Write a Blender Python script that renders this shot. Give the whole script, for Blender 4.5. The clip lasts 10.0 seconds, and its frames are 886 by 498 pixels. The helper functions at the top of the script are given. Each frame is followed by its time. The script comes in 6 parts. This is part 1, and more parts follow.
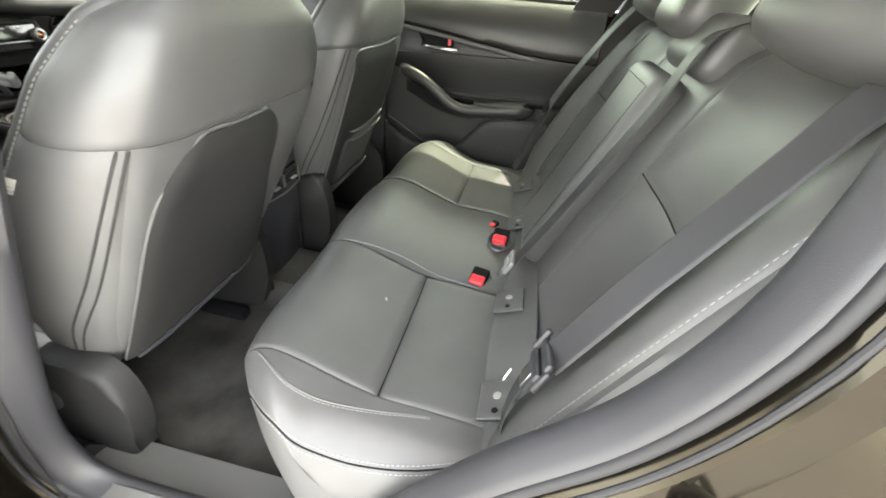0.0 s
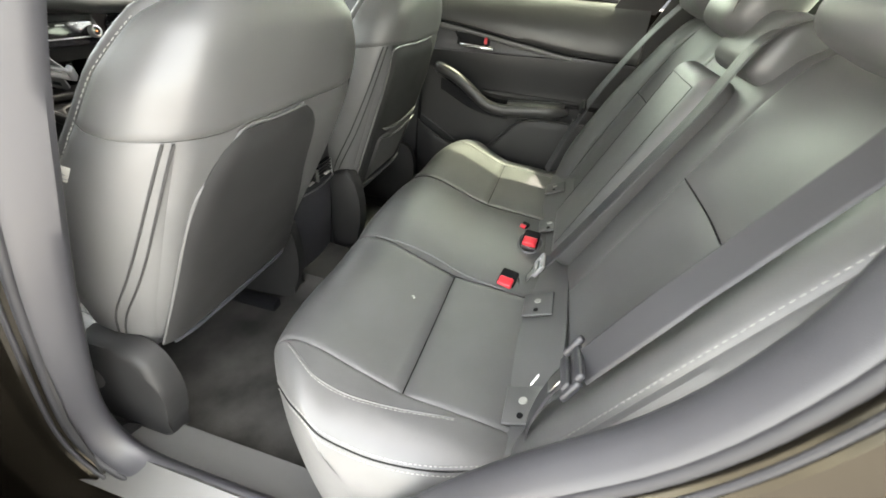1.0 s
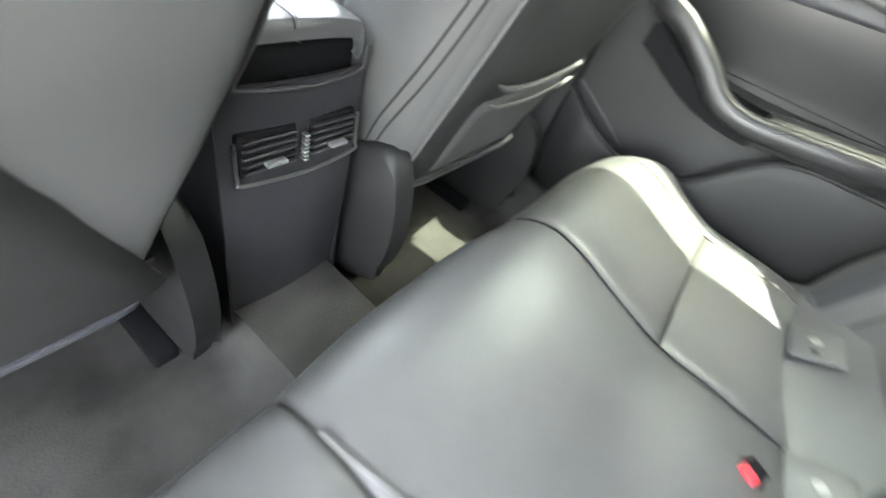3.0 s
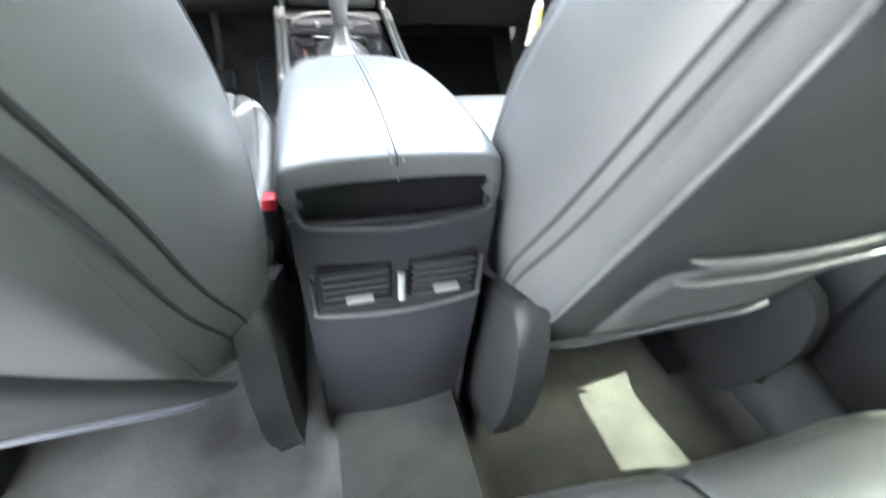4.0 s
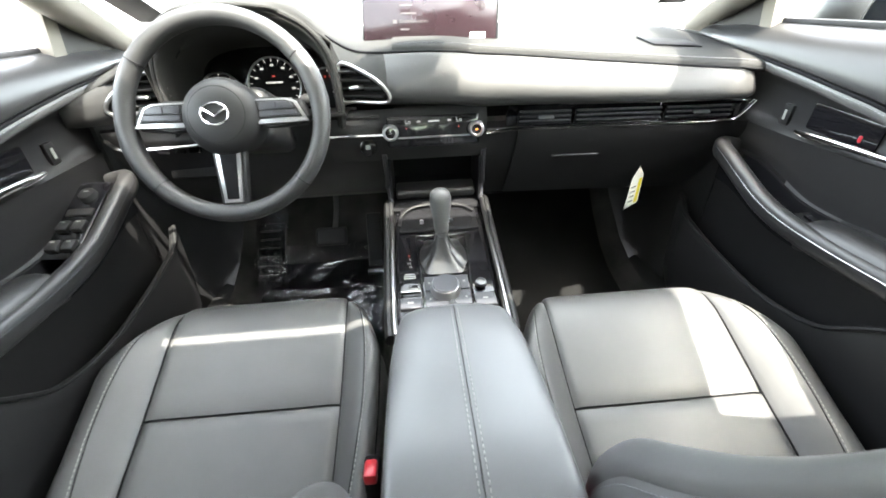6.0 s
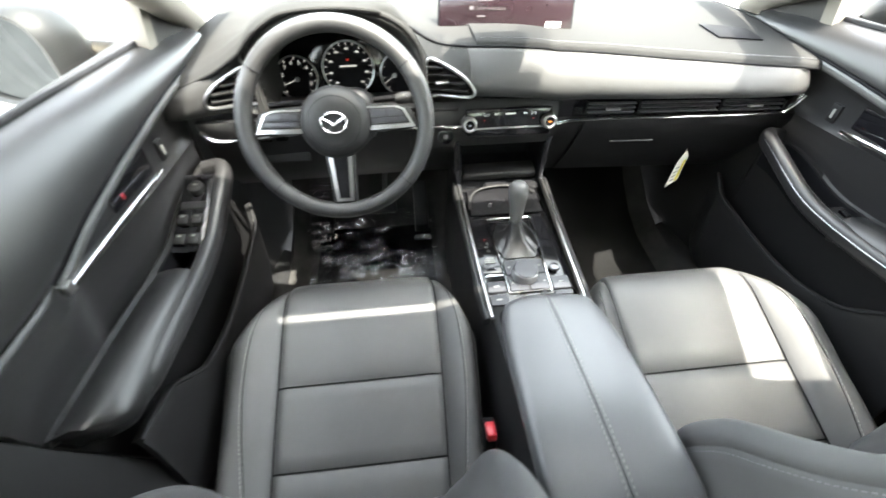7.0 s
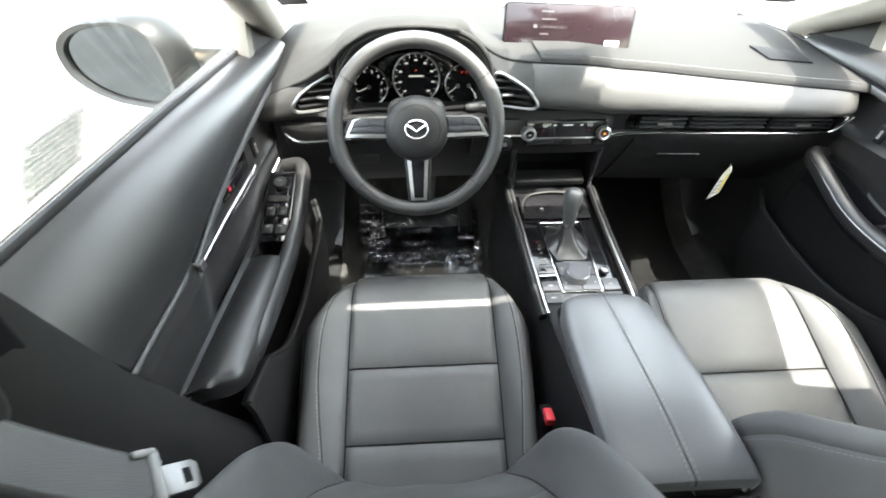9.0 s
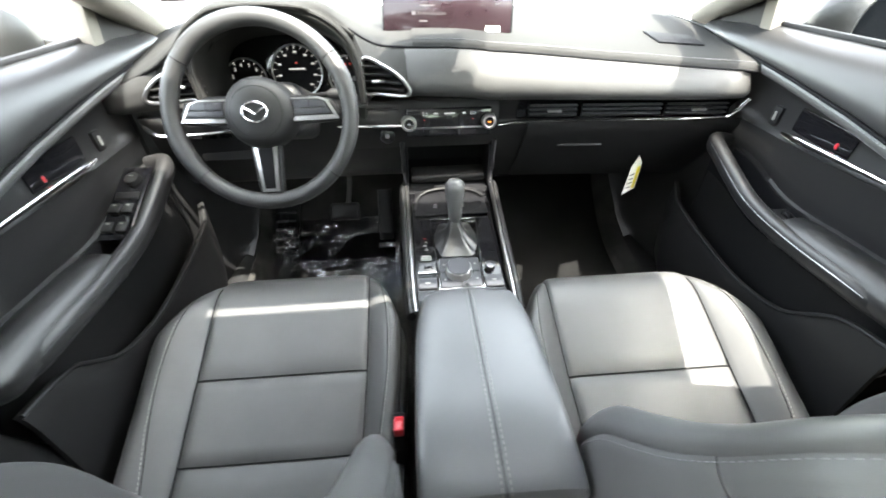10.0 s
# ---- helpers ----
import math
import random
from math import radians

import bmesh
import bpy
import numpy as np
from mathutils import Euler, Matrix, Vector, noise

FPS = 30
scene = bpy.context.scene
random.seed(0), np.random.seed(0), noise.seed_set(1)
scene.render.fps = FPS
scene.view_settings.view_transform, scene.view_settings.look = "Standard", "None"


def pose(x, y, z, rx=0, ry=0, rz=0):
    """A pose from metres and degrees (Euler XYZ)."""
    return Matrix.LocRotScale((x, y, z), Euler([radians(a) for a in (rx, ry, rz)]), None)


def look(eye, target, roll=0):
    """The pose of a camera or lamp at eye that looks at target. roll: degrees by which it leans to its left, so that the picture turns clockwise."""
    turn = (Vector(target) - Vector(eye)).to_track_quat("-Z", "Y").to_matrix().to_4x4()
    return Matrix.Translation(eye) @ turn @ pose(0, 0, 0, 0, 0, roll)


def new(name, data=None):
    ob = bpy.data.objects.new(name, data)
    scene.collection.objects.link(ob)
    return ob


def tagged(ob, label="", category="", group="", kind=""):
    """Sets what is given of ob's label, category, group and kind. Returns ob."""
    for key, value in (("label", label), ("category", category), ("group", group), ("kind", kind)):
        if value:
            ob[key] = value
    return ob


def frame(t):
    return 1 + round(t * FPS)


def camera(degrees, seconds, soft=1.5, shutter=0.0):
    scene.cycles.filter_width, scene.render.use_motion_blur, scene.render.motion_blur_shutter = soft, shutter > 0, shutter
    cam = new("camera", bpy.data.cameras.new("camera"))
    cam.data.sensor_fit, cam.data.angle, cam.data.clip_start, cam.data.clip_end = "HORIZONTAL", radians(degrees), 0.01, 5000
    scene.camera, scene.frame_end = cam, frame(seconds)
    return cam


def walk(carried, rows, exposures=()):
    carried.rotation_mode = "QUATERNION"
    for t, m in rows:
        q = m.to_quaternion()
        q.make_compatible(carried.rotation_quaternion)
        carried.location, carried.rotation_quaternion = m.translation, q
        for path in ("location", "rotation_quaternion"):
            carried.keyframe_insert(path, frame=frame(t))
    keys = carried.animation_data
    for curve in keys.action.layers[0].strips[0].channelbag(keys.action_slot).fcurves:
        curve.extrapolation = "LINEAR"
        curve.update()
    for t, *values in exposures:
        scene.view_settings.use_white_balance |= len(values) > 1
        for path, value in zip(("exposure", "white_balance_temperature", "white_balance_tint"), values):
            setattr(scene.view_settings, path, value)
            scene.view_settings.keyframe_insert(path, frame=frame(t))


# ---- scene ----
cam = camera(94.5, 10.0, soft=1.7, shutter=0.5)
PATH = [
    (0, (-0.962, -0.637, 1.200), (0.689, -0.376, 0.102), 5.6),
    (0.5, (-0.975, -0.638, 1.203), (0.657, -0.273, 0.106), 4.8),
    (1, (-0.958, -0.629, 1.197), (0.660, -0.246, 0.085), 5.4),
    (1.5, (-0.823, -0.576, 1.174), (0.786, -0.204, 0.045), 6.3),
    (2, (-0.628, -0.476, 1.125), (0.968, -0.223, -0.055), 9.3),
    (2.2, (-0.566, -0.442, 1.105), (0.962, -0.248, -0.171), 12.9),
    (3.3, (-0.183, -0.346, 0.957), (0.972, 0.526, -0.423), 21.2),
    (3.5, (-0.125, -0.341, 0.957), (0.809, 0.789, -0.404), 15.8),
    (3.9, (-0.066, -0.310, 0.973), (0.502, 1.098, -0.329), 6.8),
    (4, (-0.060, -0.304, 0.992), (0.441, 1.140, -0.298), 5.6),
    (4.5, (-0.063, -0.240, 1.070), (0.267, 1.340, -0.111), 2.0),
    (5, (-0.059, -0.183, 1.146), (0.137, 1.466, 0.030), -0.6),
    (5.5, (-0.034, -0.147, 1.195), (0.080, 1.539, 0.126), -1.8),
    (5.7, (-0.030, -0.141, 1.210), (0.067, 1.552, 0.149), -2.0),
    (6.8, (-0.200, -0.112, 1.368), (-0.047, 1.399, 0.066), -0.8),
    (7, (-0.252, -0.121, 1.396), (-0.098, 1.352, 0.052), -0.3),
    (7.5, (-0.363, -0.153, 1.435), (-0.252, 1.292, 0.058), 0.5),
    (8, (-0.386, -0.178, 1.438), (-0.317, 1.267, 0.057), 0.4),
    (8.5, (-0.387, -0.177, 1.435), (-0.317, 1.285, 0.072), 0.4),
    (9, (-0.363, -0.175, 1.434), (-0.277, 1.317, 0.105), 0.4),
    (9.5, (-0.210, -0.170, 1.385), (-0.107, 1.360, 0.101), 0.0),
    (10, (-0.086, -0.174, 1.337), (0.026, 1.389, 0.095), -0.5),
]
EXPOSURES = [(0, 3.70, 7900, 7), (1.2, 3.82, 7900, 7), (2.2, 4.60, 7900, 7), (3.3, 5.15, 6900, 7), (3.6, 5.3, 6800, 7), (4.0, 5.65, 6700, 7), (4.5, 4.98, 7000, 8), (5.0, 4.74, 7100, 6), (5.7, 4.42, 7200, 6), (7.0, 4.15, 7200, 6), (8.5, 4.06, 7200, 6), (9.0, 4.02, 7100, 6), (10, 4.14, 7100, 6)]
walk(cam, [(t, look(e, g, r)) for t, e, g, r in PATH], EXPOSURES)

# ---- light ----
SUN = Vector((0.32, -0.29, 1.0)).normalized()
world = bpy.data.worlds.new("sky")
scene.world = world
world.use_nodes = True
wn, wl = world.node_tree.nodes, world.node_tree.links
sky = wn.new("ShaderNodeTexSky")
sky.sky_type, sky.sun_disc = "NISHITA", False
sky.dust_density, sky.air_density = 2.0, 0.95
sky.sun_elevation = math.asin(SUN.z)
sky.sun_rotation = math.atan2(SUN.x, SUN.y)
haze = wn.new("ShaderNodeHueSaturation")
haze.inputs["Saturation"].default_value = 0.45
wl.new(sky.outputs[0], haze.inputs["Color"])
wl.new(haze.outputs[0], wn["Background"].inputs[0])
wn["Background"].inputs[1].default_value = 0.35
sun_data = bpy.data.lights.new("sun", "SUN")
sun_data.energy, sun_data.angle, sun_data.color = 2.0, radians(0.5), (1.0, 0.99, 0.975)
sun = new("sun", sun_data)
sun.matrix_world = look(tuple(SUN * 20), (0, 0, 0))


# ---- materials ----
def mat(name, color, rough=0.5, metal=0.0, bump=0.0, scale=400.0, vary=0.15, coat=0.0, kind="noise", spec=0.5, big=6.0):
    m = bpy.data.materials.new(name)
    m.use_nodes = True
    n, l = m.node_tree.nodes, m.node_tree.links
    b = n["Principled BSDF"]
    b.inputs["Roughness"].default_value = rough
    b.inputs["Metallic"].default_value = metal
    b.inputs["Specular IOR Level"].default_value = spec
    b.inputs["Coat Weight"].default_value = coat
    b.inputs["Coat Roughness"].default_value = 0.06
    co = n.new("ShaderNodeTexCoord")
    big_n = n.new("ShaderNodeTexNoise")
    big_n.inputs["Scale"].default_value = big
    big_n.inputs["Detail"].default_value = 5.0
    l.new(co.outputs["Object"], big_n.inputs["Vector"])
    ramp = n.new("ShaderNodeMapRange")
    ramp.inputs["From Min"].default_value, ramp.inputs["From Max"].default_value = 0.3, 0.7
    ramp.inputs["To Min"].default_value, ramp.inputs["To Max"].default_value = 1 - vary, 1 + vary
    l.new(big_n.outputs["Fac"], ramp.inputs["Value"])
    mul = n.new("ShaderNodeVectorMath")
    mul.operation = "SCALE"
    mul.inputs[0].default_value = color
    l.new(ramp.outputs["Result"], mul.inputs["Scale"])
    l.new(mul.outputs["Vector"], b.inputs["Base Color"])
    rr = n.new("ShaderNodeMapRange")
    rr.inputs["From Min"].default_value, rr.inputs["From Max"].default_value = 0.3, 0.7
    rr.inputs["To Min"].default_value, rr.inputs["To Max"].default_value = max(rough - 0.06, 0.02), min(rough + 0.06, 1)
    l.new(big_n.outputs["Fac"], rr.inputs["Value"])
    l.new(rr.outputs["Result"], b.inputs["Roughness"])
    if bump:
        if kind == "grain":
            t = n.new("ShaderNodeTexVoronoi")
            t.feature = "DISTANCE_TO_EDGE"
            t.inputs["Scale"].default_value = scale
            out = t.outputs["Distance"]
            l.new(co.outputs["Object"], t.inputs["Vector"])
        elif kind == "weave":
            t = n.new("ShaderNodeTexWave")
            t.inputs["Scale"].default_value = scale
            t.inputs["Distortion"].default_value = 1.0
            t.bands_direction = "DIAGONAL"
            out = t.outputs["Fac"]
            l.new(co.outputs["Object"], t.inputs["Vector"])
        else:
            t = n.new("ShaderNodeTexNoise")
            t.inputs["Scale"].default_value = scale
            t.inputs["Detail"].default_value = 4.0
            out = t.outputs["Fac"]
            l.new(co.outputs["Object"], t.inputs["Vector"])
        bp = n.new("ShaderNodeBump")
        bp.inputs["Strength"].default_value = bump
        bp.inputs["Distance"].default_value = 0.001
        l.new(out, bp.inputs["Height"])
        l.new(bp.outputs["Normal"], b.inputs["Normal"])
    return m


def emitting(name, color, strength):
    m = mat(name, tuple(0.2 * c for c in color), 0.4, vary=0.02)
    b = m.node_tree.nodes["Principled BSDF"]
    b.inputs["Emission Color"].default_value = (*color, 1)
    b.inputs["Emission Strength"].default_value = strength
    return m


def clear(name, tint, gloss, rough=0.02, bump=0.0, scale=20.0):
    m = bpy.data.materials.new(name)
    m.use_nodes = True
    n, l = m.node_tree.nodes, m.node_tree.links
    n.remove(n["Principled BSDF"])
    tr, gl, mx, fr = (n.new("ShaderNodeBsdfTransparent"), n.new("ShaderNodeBsdfGlossy"), n.new("ShaderNodeMixShader"), n.new("ShaderNodeLayerWeight"))
    tr.inputs["Color"].default_value = (*tint, 1)
    gl.inputs["Roughness"].default_value = rough
    pw = n.new("ShaderNodeMath")
    pw.operation = "POWER"
    pw.inputs[1].default_value = 4.0
    l.new(fr.outputs["Facing"], pw.inputs[0])
    add = n.new("ShaderNodeMath")
    add.operation, add.use_clamp = "MULTIPLY_ADD", True
    add.inputs[1].default_value, add.inputs[2].default_value = 0.6, gloss + 0.03
    l.new(pw.outputs[0], add.inputs[0])
    l.new(add.outputs[0], mx.inputs[0])
    l.new(tr.outputs[0], mx.inputs[1])
    l.new(gl.outputs[0], mx.inputs[2])
    l.new(mx.outputs[0], n["Material Output"].inputs["Surface"])
    if bump:
        co, t, bp = n.new("ShaderNodeTexCoord"), n.new("ShaderNodeTexNoise"), n.new("ShaderNodeBump")
        t.inputs["Scale"].default_value, t.inputs["Detail"].default_value, t.inputs["Distortion"].default_value = scale, 3.0, 1.5
        bp.inputs["Strength"].default_value, bp.inputs["Distance"].default_value = bump, 0.02
        l.new(co.outputs["Object"], t.inputs["Vector"])
        l.new(t.outputs["Fac"], bp.inputs["Height"])
        l.new(bp.outputs["Normal"], gl.inputs["Normal"])
        l.new(bp.outputs["Normal"], fr.inputs["Normal"])
    return m


LEATHER = mat("black_leatherette", (0.066, 0.066, 0.0665), 0.43, bump=0.10, scale=700, kind="grain", vary=0.15, spec=0.42)
LEATHER_DARK = mat("dark_back_panel_skin", (0.018, 0.018, 0.0185), 0.58, bump=0.17, scale=700, kind="grain", vary=0.12, spec=0.25)
LEATHER_CON = mat("console_leatherette", (0.085, 0.086, 0.090), 0.33, bump=0.08, scale=700, kind="grain", vary=0.08, spec=0.45)
VINYL = mat("soft_door_vinyl", (0.017, 0.017, 0.0175), 0.36, bump=0.10, scale=500, kind="grain", vary=0.10, spec=0.40)
PLASTIC_SOFT = mat("padded_edge_skin", (0.058, 0.058, 0.057), 0.42, bump=0.10, scale=700, kind="grain", vary=0.08)
DASH_BAND = mat("padded_band_skin", (0.033, 0.033, 0.0326), 0.50, bump=0.10, scale=600, kind="grain", vary=0.06, spec=0.34)
DASH = mat("soft_dash_skin", (0.029, 0.029, 0.0287), 0.80, bump=0.12, scale=450, kind="grain", vary=0.08, spec=0.02)
PLASTIC = mat("grained_black_plastic", (0.010, 0.010, 0.0104), 0.54, bump=0.15, scale=600, kind="grain", vary=0.12, spec=0.32)
PLASTIC_GREY = mat("charcoal_plastic", (0.021, 0.021, 0.0245), 0.48, bump=0.12, scale=600, kind="grain", vary=0.10)
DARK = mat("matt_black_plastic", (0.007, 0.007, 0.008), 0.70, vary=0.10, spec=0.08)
GLOSS = mat("piano_black", (0.006, 0.006, 0.007), 0.09, vary=0.05, coat=0.1, spec=0.38)
CHROME = mat("bright_chrome", (0.75, 0.75, 0.76), 0.12, 1.0, vary=0.04)
SATIN = mat("satin_silver", (0.34, 0.34, 0.34), 0.32, 1.0, vary=0.05)
STEEL = mat("dull_steel", (0.14, 0.14, 0.145), 0.40, 1.0, vary=0.15)
STITCH = mat("pale_grey_thread", (0.24, 0.24, 0.225), 0.7, vary=0.10)
MATS = mat("black_mat_pile", (0.007, 0.007, 0.007), 0.95, bump=0.9, scale=420, vary=0.4, big=9, spec=0.1)
CARPET = mat("dark_carpet", (0.036, 0.035, 0.0335), 0.95, bump=0.9, scale=350, vary=0.45, big=9, spec=0.1)
TONGUE = mat("pale_grey_plastic", (0.17, 0.17, 0.175), 0.45, bump=0.05, scale=900, vary=0.06)
BELT = mat("belt_webbing", (0.033, 0.033, 0.0355), 0.42, spec=0.25, bump=0.10, scale=900, kind="weave", vary=0.06)
RED = mat("red_button", (0.50, 0.022, 0.035), 0.35, vary=0.06)
WHITE = mat("white_paper", (0.78, 0.78, 0.75), 0.6, vary=0.03)
YELLOW = mat("yellow_print", (0.75, 0.62, 0.03), 0.6, vary=0.03)
INK = mat("grey_print", (0.16, 0.16, 0.17), 0.7, vary=0.05)
PAINT = mat("bronze_grey_paint", (0.024, 0.0208, 0.0160), 0.12, 0.80, vary=0.08, coat=0.03, bump=0.03, scale=2500, spec=0.2)
RUBBER = mat("seal_rubber", (0.014, 0.014, 0.016), 0.6, vary=0.15, spec=0.3)
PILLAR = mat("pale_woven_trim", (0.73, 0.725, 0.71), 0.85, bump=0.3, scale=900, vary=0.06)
# Beige darkened well below the headlining so the sunlit pillars don't clip.
POST = mat("darkened_beige_trim", (0.125, 0.116, 0.098), 0.8, bump=0.3, scale=900, vary=0.08)
BOOT = mat("boot_leather", (0.012, 0.012, 0.0125), 0.32, bump=0.10, scale=900, kind="grain", vary=0.1)
BUTTON = mat("button_plastic", (0.030, 0.031, 0.036), 0.36, vary=0.06, spec=0.35)
SILVER = mat("painted_silver", (0.60, 0.60, 0.60), 0.38, 0.8, vary=0.04)
MIRROR_CASE = mat("mirror_case_plastic", (0.009, 0.009, 0.009), 0.45, vary=0.10, spec=0.25)
GROUND = mat("pale_concrete", (0.31, 0.305, 0.295), 0.9, bump=0.5, scale=60, vary=0.22, big=1.2)
GLASS = clear("window_glass", (0.93, 0.95, 0.94), 0.0)
PRIVACY = clear("green_privacy_glass", (0.74, 0.79, 0.72), 0.0)
DOTS = clear("printed_dots", (0.66, 0.66, 0.66), 0.0, 0.5)
FILM = clear("plastic_film", (0.95, 0.95, 0.95), 0.16, 0.07, bump=0.55, scale=9)
SHEET = clear("thin_sheet", (0.39, 0.392, 0.39), 0.0, 0.5)
PRINT = clear("sheet_print", (0.50, 0.50, 0.50), 0.0, 0.5)
# Metal colour kept very dark to dim the mirrored sky and ground.
MIRROR = mat("dimmed_mirror_glass", (0.035, 0.039, 0.042), 0.02, 1.0, vary=0.0)
SCREEN = mat("display_glass", (0.015, 0.0088, 0.0105), 0.16, vary=0.35, spec=0.40)
SCREEN_TEXT = mat("display_text", (0.045, 0.041, 0.042), 0.5, vary=0.05)
WHEEL = mat("wheel_leather", (0.019, 0.019, 0.0195), 0.50, bump=0.10, scale=900, kind="grain", vary=0.08)
GLOW_WHITE = emitting("lit_white", (0.8, 0.8, 0.8), 0.05)
READOUT = emitting("lit_readout", (0.75, 0.78, 0.8), 0.028)
GLOW_RED = emitting("lit_red", (0.8, 0.05, 0.03), 0.03)
GLOW_ORANGE = emitting("lit_orange", (0.9, 0.25, 0.03), 0.10)


# ---- mesh helpers ----
def crom(points, at):
    """Catmull-Rom through points, at the parameters given (0 to count - 1)."""
    p = np.asarray(points, float)
    at = np.clip(np.atleast_1d(np.asarray(at, float)), 0, len(p) - 1)
    i = np.minimum(at.astype(int), len(p) - 2)
    f = (at - i)[:, None]
    ext = np.vstack([2 * p[0] - p[1], p, 2 * p[-1] - p[-2]])
    a, b, c, d = ext[i], ext[i + 1], ext[i + 2], ext[i + 3]
    return 0.5 * (2 * b + (c - a) * f + (2 * a - 5 * b + 4 * c - d) * f ** 2 + (3 * b - a - 3 * c + d) * f ** 3)


def curve(points, count):
    p = crom(points, np.linspace(0, len(points) - 1, count * 4))
    d = np.r_[0, np.cumsum(np.linalg.norm(np.diff(p, axis=0), axis=1))]
    t = np.linspace(0, d[-1], count)
    return np.stack([np.interp(t, d, p[:, k]) for k in range(p.shape[1])], 1)


def grid(p, wrap_u=False, wrap_v=False, flip=False):
    nu, nv = p.shape[:2]
    v = [tuple(q) for q in p.reshape(-1, 3)]
    f = []
    for i in range(nu if wrap_u else nu - 1):
        for j in range(nv if wrap_v else nv - 1):
            a, b = i * nv + j, ((i + 1) % nu) * nv + j
            c, d = ((i + 1) % nu) * nv + (j + 1) % nv, i * nv + (j + 1) % nv
            f.append((a, d, c, b) if flip else (a, b, c, d))
    return v, f


def join(*shapes):
    v, f = [], []
    for sv, sf in shapes:
        k = len(v)
        v += list(sv)
        f += [tuple(i + k for i in face) for face in sf]
    return v, f


def moved(shape, m):
    return [tuple(m @ Vector(p)) for p in shape[0]], shape[1]


def sweep(path, profile, up=(0, 0, 1), closed=False, caps=True, scale=None):
    """A closed profile of (side, up) pairs carried along a path."""
    path = np.asarray(path, float)
    tan = np.gradient(path, axis=0) if not closed else np.roll(path, -1, 0) - np.roll(path, 1, 0)
    tan /= np.linalg.norm(tan, axis=1)[:, None] + 1e-12
    up = np.broadcast_to(np.asarray(up, float), path.shape)
    side = np.cross(tan, up)
    side /= np.linalg.norm(side, axis=1)[:, None] + 1e-12
    upr = np.cross(side, tan)
    prof = np.asarray(profile, float)
    sc = np.ones(len(path)) if scale is None else np.asarray(scale, float)
    p = path[:, None] + sc[:, None, None] * (side[:, None] * prof[None, :, :1] + upr[:, None] * prof[None, :, 1:])
    v, f = grid(p, wrap_u=closed, wrap_v=True, flip=True)
    if caps and not closed:
        n = len(prof)
        f += [tuple(range(n)), tuple(range(len(v) - 1, len(v) - n - 1, -1))]
    return v, f


def ring(r, n=8, ry=None):
    a = np.linspace(0, 2 * math.pi, n, endpoint=False)
    return np.stack([r * np.cos(a), (ry or r) * np.sin(a)], 1)


def tube(path, r, n=8, up=(0.03, 0.05, 1), **k):
    return sweep(path, ring(r, n), up, **k)


def flat(w, t):
    return [(-w / 2, -t / 2), (w / 2, -t / 2), (w / 2, t / 2), (-w / 2, t / 2)]


def rbox(size, at=(0, 0, 0), bevel=0.004, seg=2, turn=(0, 0, 0), taper=1.0):
    bm = bmesh.new()
    bmesh.ops.create_cube(bm, size=1)
    for v in bm.verts:
        k = taper if v.co.z > 0 else 1.0
        v.co = Vector((v.co.x * size[0] * k, v.co.y * size[1] * k, v.co.z * size[2]))
    bevel = min(bevel, 0.49 * min(size) * min(1, taper))
    if bevel > 0:
        bmesh.ops.bevel(bm, geom=bm.edges[:], offset=bevel, segments=seg, profile=0.5, affect="EDGES")
    m = pose(*at, *turn)
    out = [tuple(m @ v.co) for v in bm.verts], [tuple(v.index for v in f.verts) for f in bm.faces]
    bm.free()
    return out


def prism(poly, depth, m, bevel=0.0, seg=2, draft=1.0):
    """A polygon in the local xy plane, made solid along local z from 0 to depth."""
    bm = bmesh.new()
    c = Vector((sum(p[0] for p in poly) / len(poly), sum(p[1] for p in poly) / len(poly)))
    low = [bm.verts.new((x, y, 0)) for x, y in poly]
    top = [bm.verts.new((c.x + (x - c.x) * draft, c.y + (y - c.y) * draft, depth)) for x, y in poly]
    n = len(poly)
    bm.faces.new(low[::-1])
    roof = bm.faces.new(top)
    for i in range(n):
        bm.faces.new((low[i], low[(i + 1) % n], top[(i + 1) % n], top[i]))
    if bevel:
        bmesh.ops.bevel(bm, geom=list(roof.edges), offset=bevel, segments=seg, profile=0.5, affect="EDGES")
    bmesh.ops.recalc_face_normals(bm, faces=bm.faces[:])
    bm.verts.index_update()
    out = [tuple(m @ v.co) for v in bm.verts], [tuple(v.index for v in f.verts) for f in bm.faces]
    bm.free()
    return out


def lathe(profile, n=32, m=Matrix()):
    a = np.linspace(0, 2 * math.pi, n, endpoint=False)
    p = np.array([[(r * math.cos(t), r * math.sin(t), h) for r, h in profile] for t in a])
    v, f = grid(p, wrap_u=True)
    return [tuple(m @ Vector(q)) for q in v], f


def pillow(size, at=(0, 0, 0), turn=(0, 0, 0), e=0.35, n=28, squash=None):
    """A cushion-like body with rounded corners."""
    u = np.linspace(-math.pi / 2, math.pi / 2, n // 2 + 1)
    w = np.linspace(-math.pi, math.pi, n, endpoint=False)
    pw = lambda x: np.sign(x) * np.abs(x) ** e
    m = pose(*at, *turn)
    p = np.array([[(size[0] / 2 * pw(np.cos(a)) * pw(np.cos(b)), size[1] / 2 * pw(np.cos(a)) * pw(np.sin(b)), size[2] / 2 * pw(np.sin(a))) for b in w] for a in u])
    if squash:
        p = squash(p)
    v, f = grid(p, wrap_v=True, flip=True)
    return [tuple(m @ Vector(q)) for q in v], f


